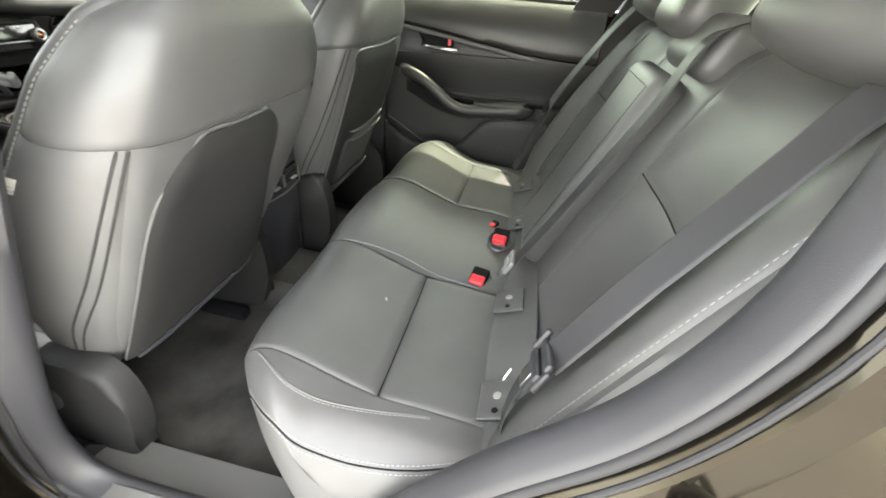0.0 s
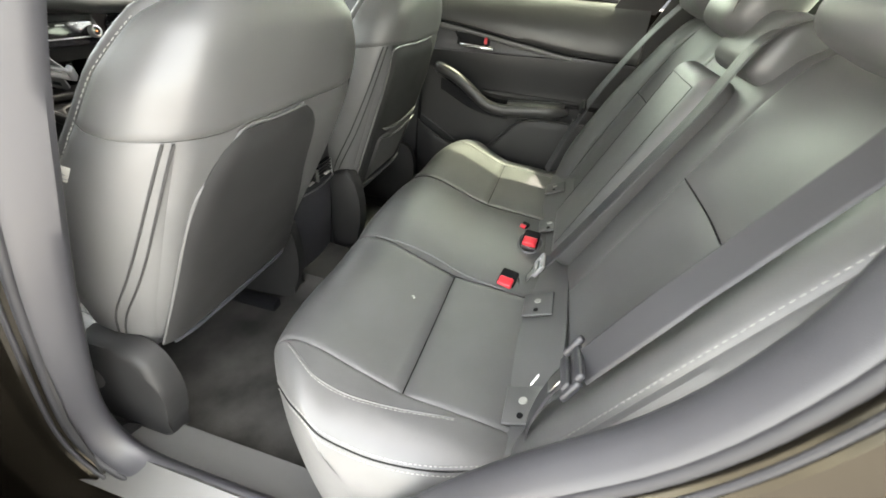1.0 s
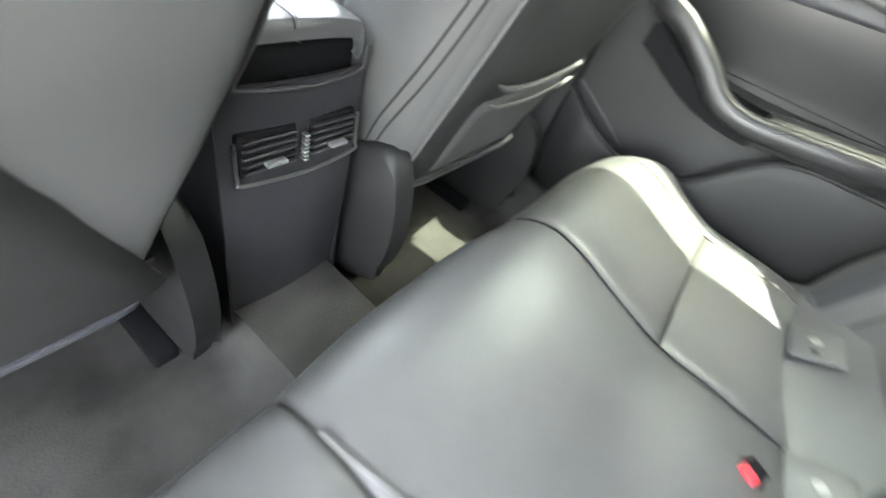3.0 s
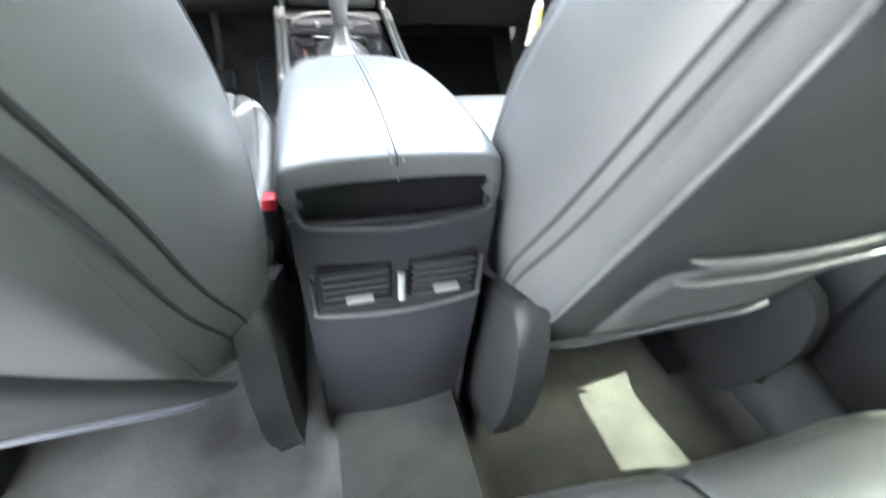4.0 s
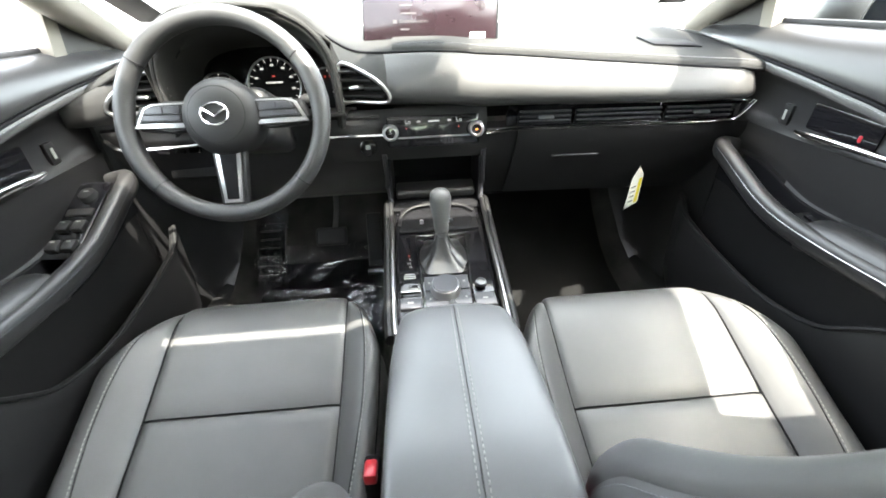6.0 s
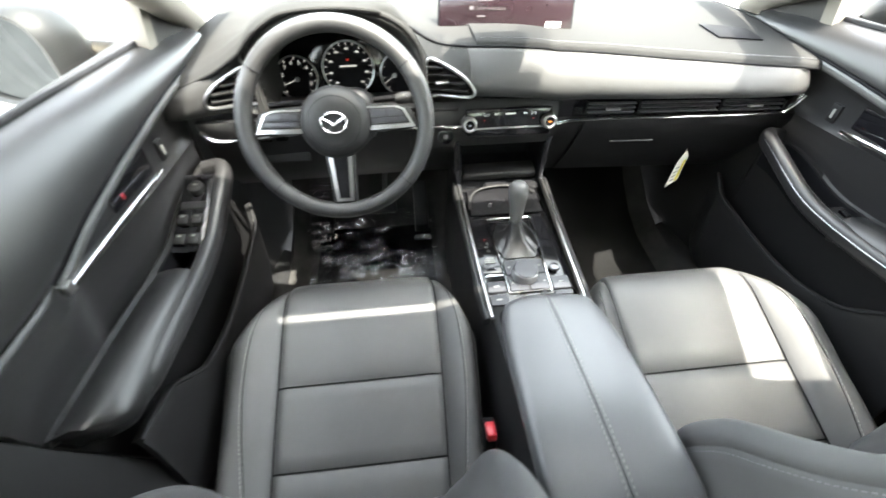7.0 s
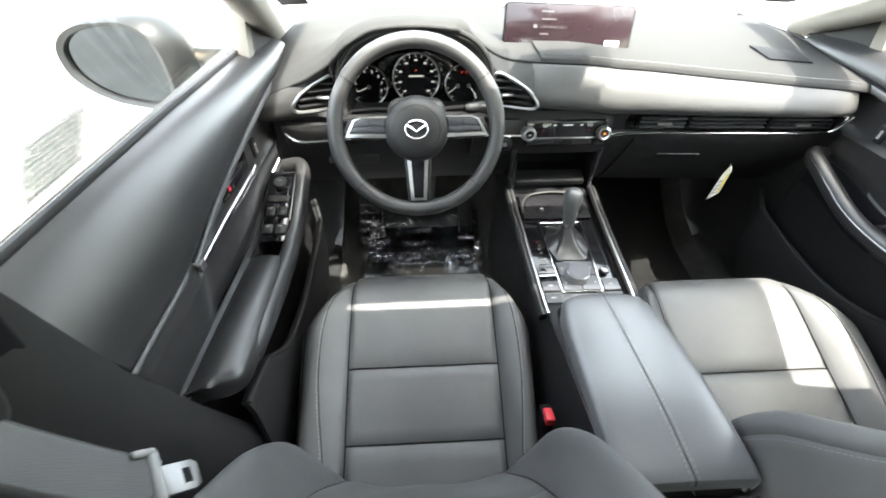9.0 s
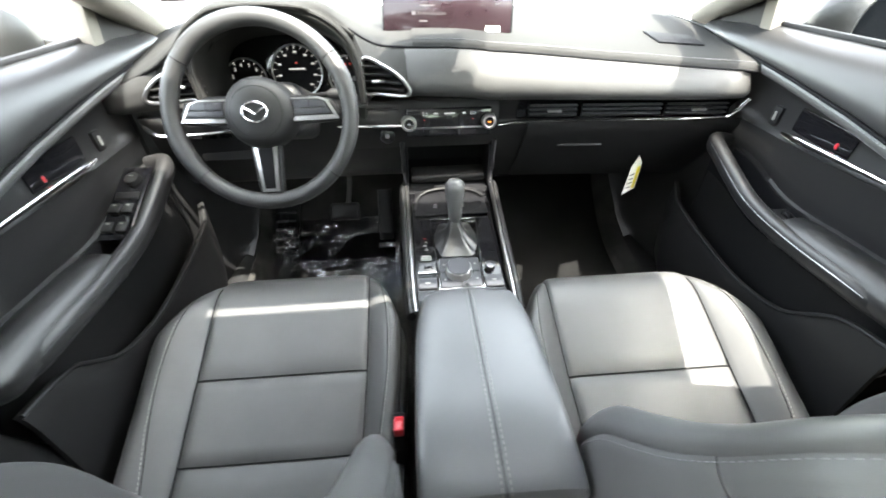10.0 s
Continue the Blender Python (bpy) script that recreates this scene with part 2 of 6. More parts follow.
def skin(ctrl, s0, s1, v0, v1, ns, nv, roll=0.006, rw=0.0095, edges="sStT", skirt=0.012, flip=False, extra=None):
    """A panel of the surface whose control line at v is ctrl(v). Its edges named in edges turn down into the seams."""
    ss = np.linspace(s0, s1, ns + 1)
    p = np.array([crom(ctrl(v), ss) for v in np.linspace(v0, v1, nv + 1)])
    n = np.cross(np.gradient(p, axis=1), np.gradient(p, axis=0))
    n /= np.linalg.norm(n, axis=2)[:, :, None] + 1e-12
    if flip:
        n = -n
    ls = np.linalg.norm(np.diff(p, axis=1), axis=2)
    lt = np.linalg.norm(np.diff(p, axis=0), axis=2)
    cs = np.concatenate([np.zeros((nv + 1, 1)), np.cumsum(ls, 1)], 1)
    ct = np.concatenate([np.zeros((1, ns + 1)), np.cumsum(lt, 0)], 0)
    d = np.full(p.shape[:2], 9.0)
    for k, dist in (("s", cs), ("S", cs[:, -1:] - cs), ("t", ct), ("T", ct[-1:] - ct)):
        if k in edges:
            d = np.minimum(d, dist)
    p = p - n * (roll * np.clip(1 - d / rw, 0, 1) ** 2)[:, :, None]
    if extra is not None:
        p = p + n * extra(ss[None, :], np.linspace(v0, v1, nv + 1)[:, None])[:, :, None]
    if skirt:
        p = np.concatenate([p[:1] - n[:1] * skirt, p, p[-1:] - n[-1:] * skirt], 0)
        nn = np.concatenate([n[:1], n, n[-1:]], 0)
        p = np.concatenate([p[:, :1] - nn[:, :1] * skirt, p, p[:, -1:] - nn[:, -1:] * skirt], 1)
    return grid(p, flip=not flip)


def line_on(ctrl, pts, lift=0.0, count=60):
    """A curve drawn on a surface: pts are (s, v) pairs."""
    sv = curve(pts, count)
    p = np.array([crom(ctrl(v), [s])[0] for s, v in sv])
    q = np.array([crom(ctrl(v), [s + 0.02])[0] for s, v in sv])
    r = np.array([crom(ctrl(v + 0.004), [s])[0] for s, v in sv])
    n = np.cross(q - p, r - p)
    n /= np.linalg.norm(n, axis=1)[:, None] + 1e-12
    return p + n * lift, n


def stitches(path, length=0.0045, gap=0.0032, r=0.00055):
    """A row of short thread ends along a path."""
    path = np.asarray(path, float)
    d = np.r_[0, np.cumsum(np.linalg.norm(np.diff(path, axis=0), axis=1))]
    out = []
    for k in range(int(d[-1] / (length + gap))):
        a = k * (length + gap)
        ends = np.stack([np.interp([a, a + length / 2, a + length], d, path[:, i]) for i in range(3)], 1)
        out.append(tube(ends, r, 4))
    return join(*out) if out else ([], [])


def root_of(ob):
    while ob.parent:
        ob = ob.parent
    return ob


def thing(name, label, category, at=(0, 0, 0), group="", kind=""):
    ob = new(name)
    ob.empty_display_size = 0.05
    ob.location = at
    return tagged(ob, label, category, group, kind)


def part(name, shape, material, parent=None, label="", angle=40, kind="", category=""):
    v, f = shape
    base = root_of(parent).location if parent else Vector()
    me = bpy.data.meshes.new(name)
    me.from_pydata([tuple(Vector(p) - base) for p in v], [], f)
    me.validate()
    me.materials.append(material)
    me.shade_smooth()
    me.set_sharp_from_angle(angle=radians(angle))
    ob = new(name, me)
    if parent:
        ob.parent = parent
    return tagged(ob, label, category, "", kind)


def setting(name, shape, material, label, category="", angle=40):
    return part(name, shape, material, None, label, angle, "structure", category or name.split("_")[0])


def lettering(name, text, size, m, material, parent, label=""):
    c = bpy.data.curves.new(name, "FONT")
    c.body, c.size, c.extrude = text, size, 0.0003
    c.align_x = c.align_y = "CENTER"
    ob = new("text_tmp", c)
    me = bpy.data.meshes.new_from_object(ob.evaluated_get(bpy.context.evaluated_depsgraph_get()))
    bpy.data.objects.remove(ob)
    shape = [tuple(m @ v.co) for v in me.vertices], [tuple(p.vertices) for p in me.polygons]
    bpy.data.meshes.remove(me)
    return part(name, shape, material, parent, label)


# ---- setting: ground, cabin shell ----
def tab(v, xs, *ys):
    """Smooth values between the entries of a table."""
    i = np.interp(v, xs, range(len(xs)))
    out = crom(np.array(ys, float).T, [i])[0]
    return out if len(ys) > 1 else out[0]


def sheet(p, thick, flip=False):
    """A solid sheet from a grid of points, thickened along its normals."""
    p = np.asarray(p, float)
    n = np.cross(np.gradient(p, axis=1), np.gradient(p, axis=0))
    n /= np.linalg.norm(n, axis=2)[:, :, None] + 1e-12
    q = p - n * (thick if not flip else -thick)
    nu, nv = p.shape[:2]
    va, fa = grid(p, flip=not flip)
    vb, fb = grid(q, flip=flip)
    k = len(va)
    rim = [i * nv for i in range(nu)] + [(nu - 1) * nv + j for j in range(1, nv)] + [i * nv + nv - 1 for i in range(nu - 2, -1, -1)] + list(range(nv - 2, 0, -1))
    side = [(rim[i], rim[(i + 1) % len(rim)], rim[(i + 1) % len(rim)] + k, rim[i] + k) for i in range(len(rim))]
    return va + vb, fa + [tuple(i + k for i in f) for f in fb] + side


setting("ground", rbox((400, 400, 0.2), (0, 0, -0.1), 0), GROUND, "pale sunlit concrete of a car lot", "ground")

# cabin floor: rear footwells, tunnel, front footwells
xs = np.linspace(-0.66, 0.66, 45)
ys = np.array([-0.80, -0.5, -0.30, -0.22, -0.1, 0.05, 0.2, 0.35, 0.6, 0.85, 0.97, 1.07, 1.2, 1.35, 1.42])
zs = np.array([0.33, 0.33, 0.32, 0.31, 0.31, 0.31, 0.31, 0.31, 0.345, 0.365, 0.38, 0.42, 0.52, 0.72, 0.95])


def floor_z(x, y):
    z = np.interp(y, ys, zs)
    rise = np.clip((0.125 - abs(x)) / 0.03, 0, 1) * np.interp(y, [-0.8, -0.3, 0.2, 1.0], [0.05, 0.07, 0.10, 0.14])
    edge = np.clip((abs(x) - 0.60) / 0.05, 0, 1) * 0.05
    return z + rise + edge


setting("floor", sheet([[(x, y, floor_z(x, y)) for x in xs] for y in ys], 0.03), CARPET, "dark grey moulded carpet, dusty and a little worn", "floor", 60)

# roof lining, header and rear end
ry = [-1.45, -1.0, -0.4, 0.0, 0.25, 0.42, 0.535]


def roof_panel(xs, y0, y1, n):
    """A piece of the lining: the roof falls towards its sides and the windscreen."""
    return sheet([[(x, y, tab(y, ry, [1.34, 1.46, 1.51, 1.515, 1.50, 1.465, 1.425]) - 0.045 * (abs(x) / 0.575) ** 3) for x in xs] for y in np.linspace(y0, y1, n)], 0.03, True)


SLIT = (0.2175, 0.2460)
full = np.linspace(-0.635, 0.635, 17)
lining = join(roof_panel(full, -1.45, SLIT[0], 18), roof_panel(full, SLIT[1], 0.535, 8), roof_panel(np.linspace(-0.635, -0.292, 6), *SLIT, 2), roof_panel(np.linspace(0.37, 0.635, 6), *SLIT, 2))
setting("ceiling", lining, PILLAR, "pale woven headlining, sunroof blind open by a slit", "ceiling")
setting("wall_rear", join(rbox((1.30, 0.05, 0.60), (0, -1.40, 0.62), 0.02), rbox((0.12, 0.05, 0.3), (-0.58, -1.42, 1.2), 0.02), rbox((0.12, 0.05, 0.3), (0.58, -1.42, 1.2), 0.02)), PLASTIC, "plain dark trim that closes the boot", "wall")
setting("firewall", sheet([[(x, y, z) for x in np.linspace(-0.78, 0.78, 5)] for y, z in ((1.40, 0.30), (1.42, 0.7), (1.40, 1.02), (1.38, 1.08))], 0.03, True), DARK, "dark bulkhead behind the dashboard", "wall")
setting("bonnet", sheet([[(x, y, 1.10 - 0.10 * (y - 1.3) - 0.05 * (x / 0.8) ** 2) for x in np.linspace(-0.85, 0.85, 9)] for y in np.linspace(1.36, 2.2, 6)], 0.02), PAINT, "bronze-grey metallic bonnet beyond the windscreen", "bonnet")


def mirrored(p, side):
    return [(side * x, y, z) for x, y, z in p]


for side, tag in ((-1, "left"), (1, "right")):
    # roof rail, pillars
    rail = curve([(0.640, 0.52, 1.365), (0.645, 0.30, 1.405), (0.645, 0.0, 1.425), (0.645, -0.5, 1.425), (0.64, -1.0, 1.38), (0.62, -1.42, 1.27)], 30)
    setting("roof_rail_" + tag, sweep(mirrored(rail, side), flat(0.10, 0.06), up=(0.45 * side, 0, 1)), PILLAR, "pale trimmed roof rail above the side windows", "trim")
    ap = curve([(0.638, 0.50, 1.375), (0.650, 0.55, 1.345), (0.72, 0.88, 1.215), (0.775, 1.12, 1.12)], 24)
    setting("pillar_a_" + tag, sweep(mirrored(ap, side), ring(0.036, 14, 0.028)), POST, "woven beige windscreen pillar trim, darkened against the sun", "pillar")
    if side > 0:
        bp = curve([(0.70, 0.01, 0.36), (0.725, 0.005, 0.7), (0.740, -0.01, 1.05), (0.722, -0.035, 1.25), (0.660, -0.065, 1.43)], 26)
        setting("pillar_b_" + tag, sweep(bp, [(-0.09, -0.03), (0.09, -0.03), (0.075, 0.02), (-0.075, 0.02)], up=(-1, 0, 0.2)), PLASTIC, "charcoal pillar trim between the doors", "pillar")
    cp = curve([(0.70, -1.10, 0.5), (0.72, -1.16, 1.0), (0.68, -1.22, 1.2), (0.60, -1.30, 1.36)], 20)
    setting("pillar_c_" + tag, sweep(mirrored(cp, side), flat(0.36, 0.05), up=(-side, 0, 0.1)), PLASTIC, "charcoal rear quarter trim", "pillar")
    # body side below the windows
    p = [[(side * tab(z, [0.2, 0.5, 0.9, 1.15], [0.80, 0.86, 0.875, 0.79]), y, z) for y in np.linspace(*((-0.06, 1.06) if side < 0 else (-1.45, 1.06)), 24)] for z in np.linspace(0.2, 1.15, 12)]
    setting("body_side_" + tag, sheet(p, 0.015, side > 0), PAINT, "bronze-grey metallic outer skin of the doors", "body")

# rear left door opening: inner trim, rubber seal, painted flange
LOOP = [(-0.735, -0.25, 0.375), (-0.735, -0.06, 0.378), (-0.735, 0.02, 0.41), (-0.740, 0.03, 0.53), (-0.742, -0.04, 0.755), (-0.738, -0.10, 0.93), (-0.710, -0.16, 1.15), (-0.640, -0.21, 1.38), (-0.605, -0.32, 1.45), (-0.600, -0.60, 1.455), (-0.63, -0.82, 1.39), (-0.690, -0.875, 1.20), (-0.725, -0.855, 1.067), (-0.738, -0.82, 0.967), (-0.740, -0.77, 0.87), (-0.740, -0.69, 0.77), (-0.738, -0.62, 0.67), (-0.735, -0.53, 0.53), (-0.735, -0.41, 0.40), (-0.735, -0.25, 0.375)]
loop = curve(LOOP, 120)[:-1]
MID = np.array([-0.70, -0.48, 0.90])
away = loop - MID
away[:, 0] = 0
away /= np.linalg.norm(away, axis=1)[:, None]


def band(steps):
    """A closed band round the door opening: (outward, x) offsets."""
    return grid(np.array([loop + away * o + np.array([x, 0, 0]) for o, x in steps]), wrap_v=True)


def flange(steps):
    """As band, but wide only at the wheel arch."""
    wide = np.clip((-0.35 - loop[:, 1]) / 0.2, 0, 1)[:, None]
    return grid(np.array([loop + away * (min(o, 0.135) + max(o - 0.135, 0) * wide) + np.array([x, 0, 0]) for o, x in steps]), wrap_v=True)


setting("door_opening_trim", grid(np.array([loop - away * (np.interp(loop[:, 1], [-0.6, -0.45, -0.2], [0.42, 0.6, 0.85])[:, None] * o) + np.array([x, 0, 0]) for o, x in ((-0.010, 0.064), (0.020, 0.058), (0.032, 0.050), (0.034, 0.042), (0.026, 0.030), (0.012, 0.016), (0.002, 0.008), (-0.02, 0.002))]), wrap_v=True), PLASTIC_GREY, "blue-grey plastic trim round the rear door opening", "trim")
setting("door_seal", join(tube(loop + away * 0.008 + np.array([0.006, 0, 0]), 0.0065, 10, up=(1, 0.02, 0.01), closed=True), tube(loop + away * 0.024 + np.array([-0.005, 0, 0]), 0.0035, 8, up=(1, 0.02, 0.01), closed=True)), RUBBER, "soft black rubber door seal", "seal")
setting("door_flange", flange([(0.004, 0.004), (0.018, 0.012), (0.032, -0.012), (0.045, -0.016), (0.062, -0.020), (0.075, -0.040), (0.082, -0.060), (0.11, -0.066), (0.135, -0.078), (0.145, -0.11), (0.19, -0.125), (0.30, -0.13), (0.42, -0.13), (0.47, -0.10), (0.50, -0.02)]), PAINT, "bronze-grey painted metal flange of the rear door opening", "body")
setting("sill_plate", sheet([[(x, y, 0.372 + 0.03 * math.exp(-((x + 0.70) / 0.03) ** 2)) for x in (-0.755, -0.73, -0.70, -0.67, -0.64, -0.605)] for y in np.linspace(-0.80, 0.08, 18)], 0.02), PLASTIC_SOFT, "grey plastic sill plate inside the rear door", "sill")
setting("front_sill_left", sheet([[(x, y, z) for x, z in ((-0.74, 0.42), (-0.70, 0.43), (-0.655, 0.41), (-0.625, 0.36), (-0.62, 0.32))] for y in np.linspace(0.05, 1.0, 12)], 0.02), PLASTIC, "black plastic sill cover by the driver's door", "sill")
setting("front_sill_right", sheet([[(x, y, z) for x, z in ((0.62, 0.32), (0.625, 0.36), (0.655, 0.41), (0.70, 0.43), (0.74, 0.42))] for y in np.linspace(-0.75, 1.0, 16)], 0.02), PLASTIC, "black plastic sill cover by the passenger doors", "sill")
# left middle pillar, trimmed inside
bpl = [[(x, y, z) for y, x in zip(np.linspace(a, b, 7), (-0.690, -0.678, -0.676, -0.682, -0.694, -0.712, -0.738))] for z, a, b in ((0.36, 0.34, 0.03), (0.55, 0.262, 0.02), (0.70, 0.185, -0.02), (0.90, 0.122, -0.085), (1.05, 0.080, -0.13), (1.20, 0.052, -0.165))]
top = [[(x * 0.985 + dx, y, z) for y, x in zip(np.linspace(a, b, 7), (-0.712, -0.695, -0.690, -0.692, -0.698, -0.71, -0.735))] for z, a, b, dx in ((1.30, 0.015, -0.185, 0.045), (1.46, -0.05, -0.21, 0.115))]
setting("pillar_b_left", sheet(bpl + top, 0.004), PLASTIC, "charcoal plastic trim of the middle pillar", "pillar")

setting("door_gap_seal", sweep([(-0.752, 0.036 if z > 1.1 else float(np.interp(z, [0.38, 0.58, 0.85, 1.0, 1.12], [0.283, 0.216, 0.130, 0.086, 0.050])), z) for z in (0.38, 0.58, 0.72, 0.85, 1.0, 1.12, 1.16)], flat(0.075, 0.030), up=(0, 1, 0.3)), RUBBER, "black rubber seal behind the driver's door", "seal")
for side, tag in ((-1, "left"), (1, "right")):
    q = [[(side * x, y, z) for y, x in ((-0.86, 0.690), (-1.0, 0.685), (-1.2, 0.665), (-1.42, 0.62))] for z, x in ((0.55, 0), (1.0, 0), (1.10, 0))]
    q += [[(side * x, y, z) for y, x in ((-0.90, 0.665), (-1.0, 0.660), (-1.2, 0.64), (-1.42, 0.60))] for z in (1.20,)] + [[(side * x, y, z) for y, x in ((-1.06, 0.61), (-1.12, 0.61), (-1.25, 0.60), (-1.42, 0.58))] for z in (1.36,)]
    setting("rear_quarter_trim_" + tag, sheet(q, 0.01, side > 0), PLASTIC, "dark plastic trim beside the rear bench", "trim")

# Frame added above the view to limit the sun reaching the rear bench.
setting("door_frame_rear_right", sheet([[(x, y + dy_, z) for dy_ in (0.0, -0.06, -0.14)] for x, y, z in ((0.772, -0.735, 1.14), (0.765, -0.765, 1.20), (0.735, -0.825, 1.31), (0.69, -0.895, 1.41))], 0.02, True), PLASTIC, "black window frame of the far rear door", "trim")

# glazing
def screen(u, k, lift=0.0):
    """A point of the windscreen: u across from -1 to 1, k from the header down."""
    return (u * (0.635 + 0.135 * k), 0.46 + 0.84 * k + 0.09 * (1 - u * u), 1.42 - 0.28 * k + lift)


w = setting("window_windscreen", sheet([[screen(u, k) for u in np.linspace(-1, 1, 13)] for k in np.linspace(0, 1, 9)], 0.004), GLASS, "large raked clear windscreen", "window")
w.visible_shadow = False
for sd in (-1, 1):
    part("printed_border", sheet([[screen(sd * u, k, -0.006) for u in np.linspace(0.90, 1.0, 3)] for k in np.linspace(0.0, 0.85, 9)], 0.001, sd > 0), DARK, w, "black printed border of the glass")
for sd in (-1, 1):
    part("dotted_print", sheet([[screen(sd * u, k, -0.006) for u in np.linspace(0.12, 0.228, 4)] for k in np.linspace(0.08, 0.36, 5)], 0.001, sd > 0), DOTS, w, "patch of printed dots beside the mirror")
for side, tag, a, b in ((-1, "front_left", 0.07, 0.90), (1, "front_right", 0.09, 0.90), (1, "rear_right", -0.80, -0.12)):
    g = [[(side * (0.778 - 0.10 * k * k), y, 1.10 + 0.30 * k) for y in np.linspace(a, b - (0.55 * k if "front" in tag else 0), 6)] for k in np.linspace(0, 1, 7)]
    dim = tag == "rear_right"
    w = setting("window_" + tag, sheet(g, 0.004), PRIVACY if dim else GLASS, "green tinted side window pane" if dim else "clear side window pane", "window")
    w.visible_shadow = dim
setting("window_rear", sheet([[(x, -1.44 + 0.30 * k - 0.05 * (x / 0.6) ** 2 * (k - 1), 0.90 + 0.47 * k) for x in np.linspace(-0.60, 0.60, 9)] for k in np.linspace(0, 1, 5)], 0.004), PRIVACY, "green tinted rear window pane", "window")


# ---- front seats ----
def front_seat(xc, dy, bdy, lean, inner, pocket, label):
    seat = thing("car_seat", label, "seat", (xc, 0.25 + dy, 0.33), "front seats")
    prof = [(0.03, 0.545), (0.09, 0.556), (0.19, 0.580), (0.265, 0.603), (0.34, 0.626), (0.44, 0.662), (0.515, 0.687), (0.562, 0.684), (0.592, 0.650), (0.600, 0.570), (0.585, 0.450)]
    half = [(0, 0), (0.09, 0.0), (0.148, 0.002), (0.165, 0.002), (0.190, 0.016), (0.222, 0.028), (0.252, 0.022), (0.270, -0.012), (0.272, -0.080), (0.262, -0.170)]

    def cush(v):
        y, z = crom(prof, [v])[0]
        t = crom(prof, [v + 0.05])[0] - crom(prof, [v - 0.05])[0] if 0.05 < v < 9.95 else np.array([0.9, 0.1]) if v < 1 else np.array([-0.12, -1.0])
        t /= np.linalg.norm(t) + 1e-9
        k = tab(v, [0, 2, 4, 6, 7.5, 10], [0.9, 1.3, 1.2, 0.75, 0.4, 0.2])
        w = tab(v, [0, 3, 6, 8, 10], [0.94, 1.0, 1.02, 0.99, 0.96])
        out = []
        for x, n in [(-a, b) for a, b in half[:0:-1]] + half:
            n = n * k if n > 0 else n * (1 if v < 6 else 0.6)
            back_ = 0.12 * min(max((v - 3.2) / 3.8, 0), 1) * (max(abs(x) - 0.13, 0) / 0.12) ** 2
            xo = x * w if x * inner < 0 else x * (w - 0.10 * max(abs(x) - 0.165, 0) / 0.10)
            out.append((xc + xo, y + dy - t[1] * n - back_, z + t[0] * n - 0.25 * back_))
        return np.array(out)

    cushion = part("seat_cushion", skin(cush, 6, 12, 0, 2, 24, 10), LEATHER, seat)
    part("cushion_insert", skin(cush, 6, 12, 2, 4, 24, 12), LEATHER, cushion)
    part("cushion_insert", skin(cush, 6, 12, 4, 9.6, 24, 26), LEATHER, cushion)
    for a, b, c in ((0, 2.6, 6), (18, 15.4, 12)):
        lo, hi = min(b, c), max(b, c)
        part("bolster", skin(cush, lo, hi, 0, 9.6, 14, 40, roll=0.004, rw=0.010), LEATHER, cushion)
        lo, hi = min(a, b), max(a, b)
        part("cushion_side", skin(cush, lo, hi, 0, 9.6, 12, 40, roll=0.004, rw=0.010), LEATHER, cushion)
        d = 0.12 if a == 0 else -0.12
        mid = [(e if a == 0 else 18 - e, v) for e, v in ((4.7, 0.9), (4.2, 2.4), (3.9, 4.0), (4.0, 5.4), (4.6, 6.8))]
        st, _ = line_on(cush, mid, 0.0004, 160)
        part("stitching", stitches(st, r=0.0007), STITCH, cushion, "pale grey seam stitching")
        ln, _ = line_on(cush, [(e + d, v) for e, v in mid], -0.0004, 60)
        part("bolster_seam", tube(ln, 0.0012, 6), DARK, cushion, "thin dark bolster seam")
        ln, _ = line_on(cush, [(b, 0.3), (b, 3), (b, 5), (b, 7.5), (b, 9.2)], -0.0020, 60)
        part("seam", tube(ln, 0.0012, 6), DARK, cushion, "dark recessed seam")

    for pts_ in ([(6, 2), (9, 2), (12, 2)], [(6, 4), (9, 4), (12, 4)], [(6, 0.2), (6, 4), (6, 7), (6, 9)], [(12, 0.2), (12, 4), (12, 7), (12, 9)]):
        ln, _ = line_on(cush, pts_, -0.0040, 40)
        part("seam", tube(ln, 0.0017, 6), DARK, cushion, "dark recessed seam")

    th = radians(lean)
    up, fw = np.array([0, -math.sin(th), math.cos(th)]), np.array([0, math.cos(th), math.sin(th)])
    base = np.array([xc, -0.018 + bdy, 0.575])
    hh = [0, 0.12, 0.25, 0.36, 0.46, 0.54, 0.60, 0.635, 0.65]

    def back(h):
        w, bn, fn, rn = tab(h, hh, [0.222, 0.246, 0.253, 0.255, 0.248, 0.228, 0.188, 0.13, 0.05], [0.162, 0.201, 0.198, 0.169, 0.143, 0.130, 0.114, 0.09, 0.07], [0.125, 0.125, 0.116, 0.106, 0.099, 0.096, 0.094, 0.08, 0.06], [0.0, -0.006, -0.011, -0.013, -0.012, -0.006, 0.010, 0.032, 0.05])
        hf = [(0, rn), (0.35, rn), (0.66, rn + 0.001), (0.885, rn + 0.014), (1.0, 0.40 * bn + rn * 0.5), (1.0, 0.74 * bn), (0.945, 0.96 * bn), (0.83, bn), (0.66, fn + 0.016), (0.35, fn), (0, fn)]
        slim_ = 0.0 if pocket else tab(h, [0, 0.14, 0.24, 0.34, 0.44], [0.17, 0.15, 0.09, 0.03, 0.0])
        lp = [(-a, b) for a, b in hf[:0:-1]] + hf
        lp = [(a * (1 - slim_) if 0.7 < a * inner < 0.9 and b < 0.3 * bn else a, b) for a, b in lp]
        lp = lp + lp[1:11]
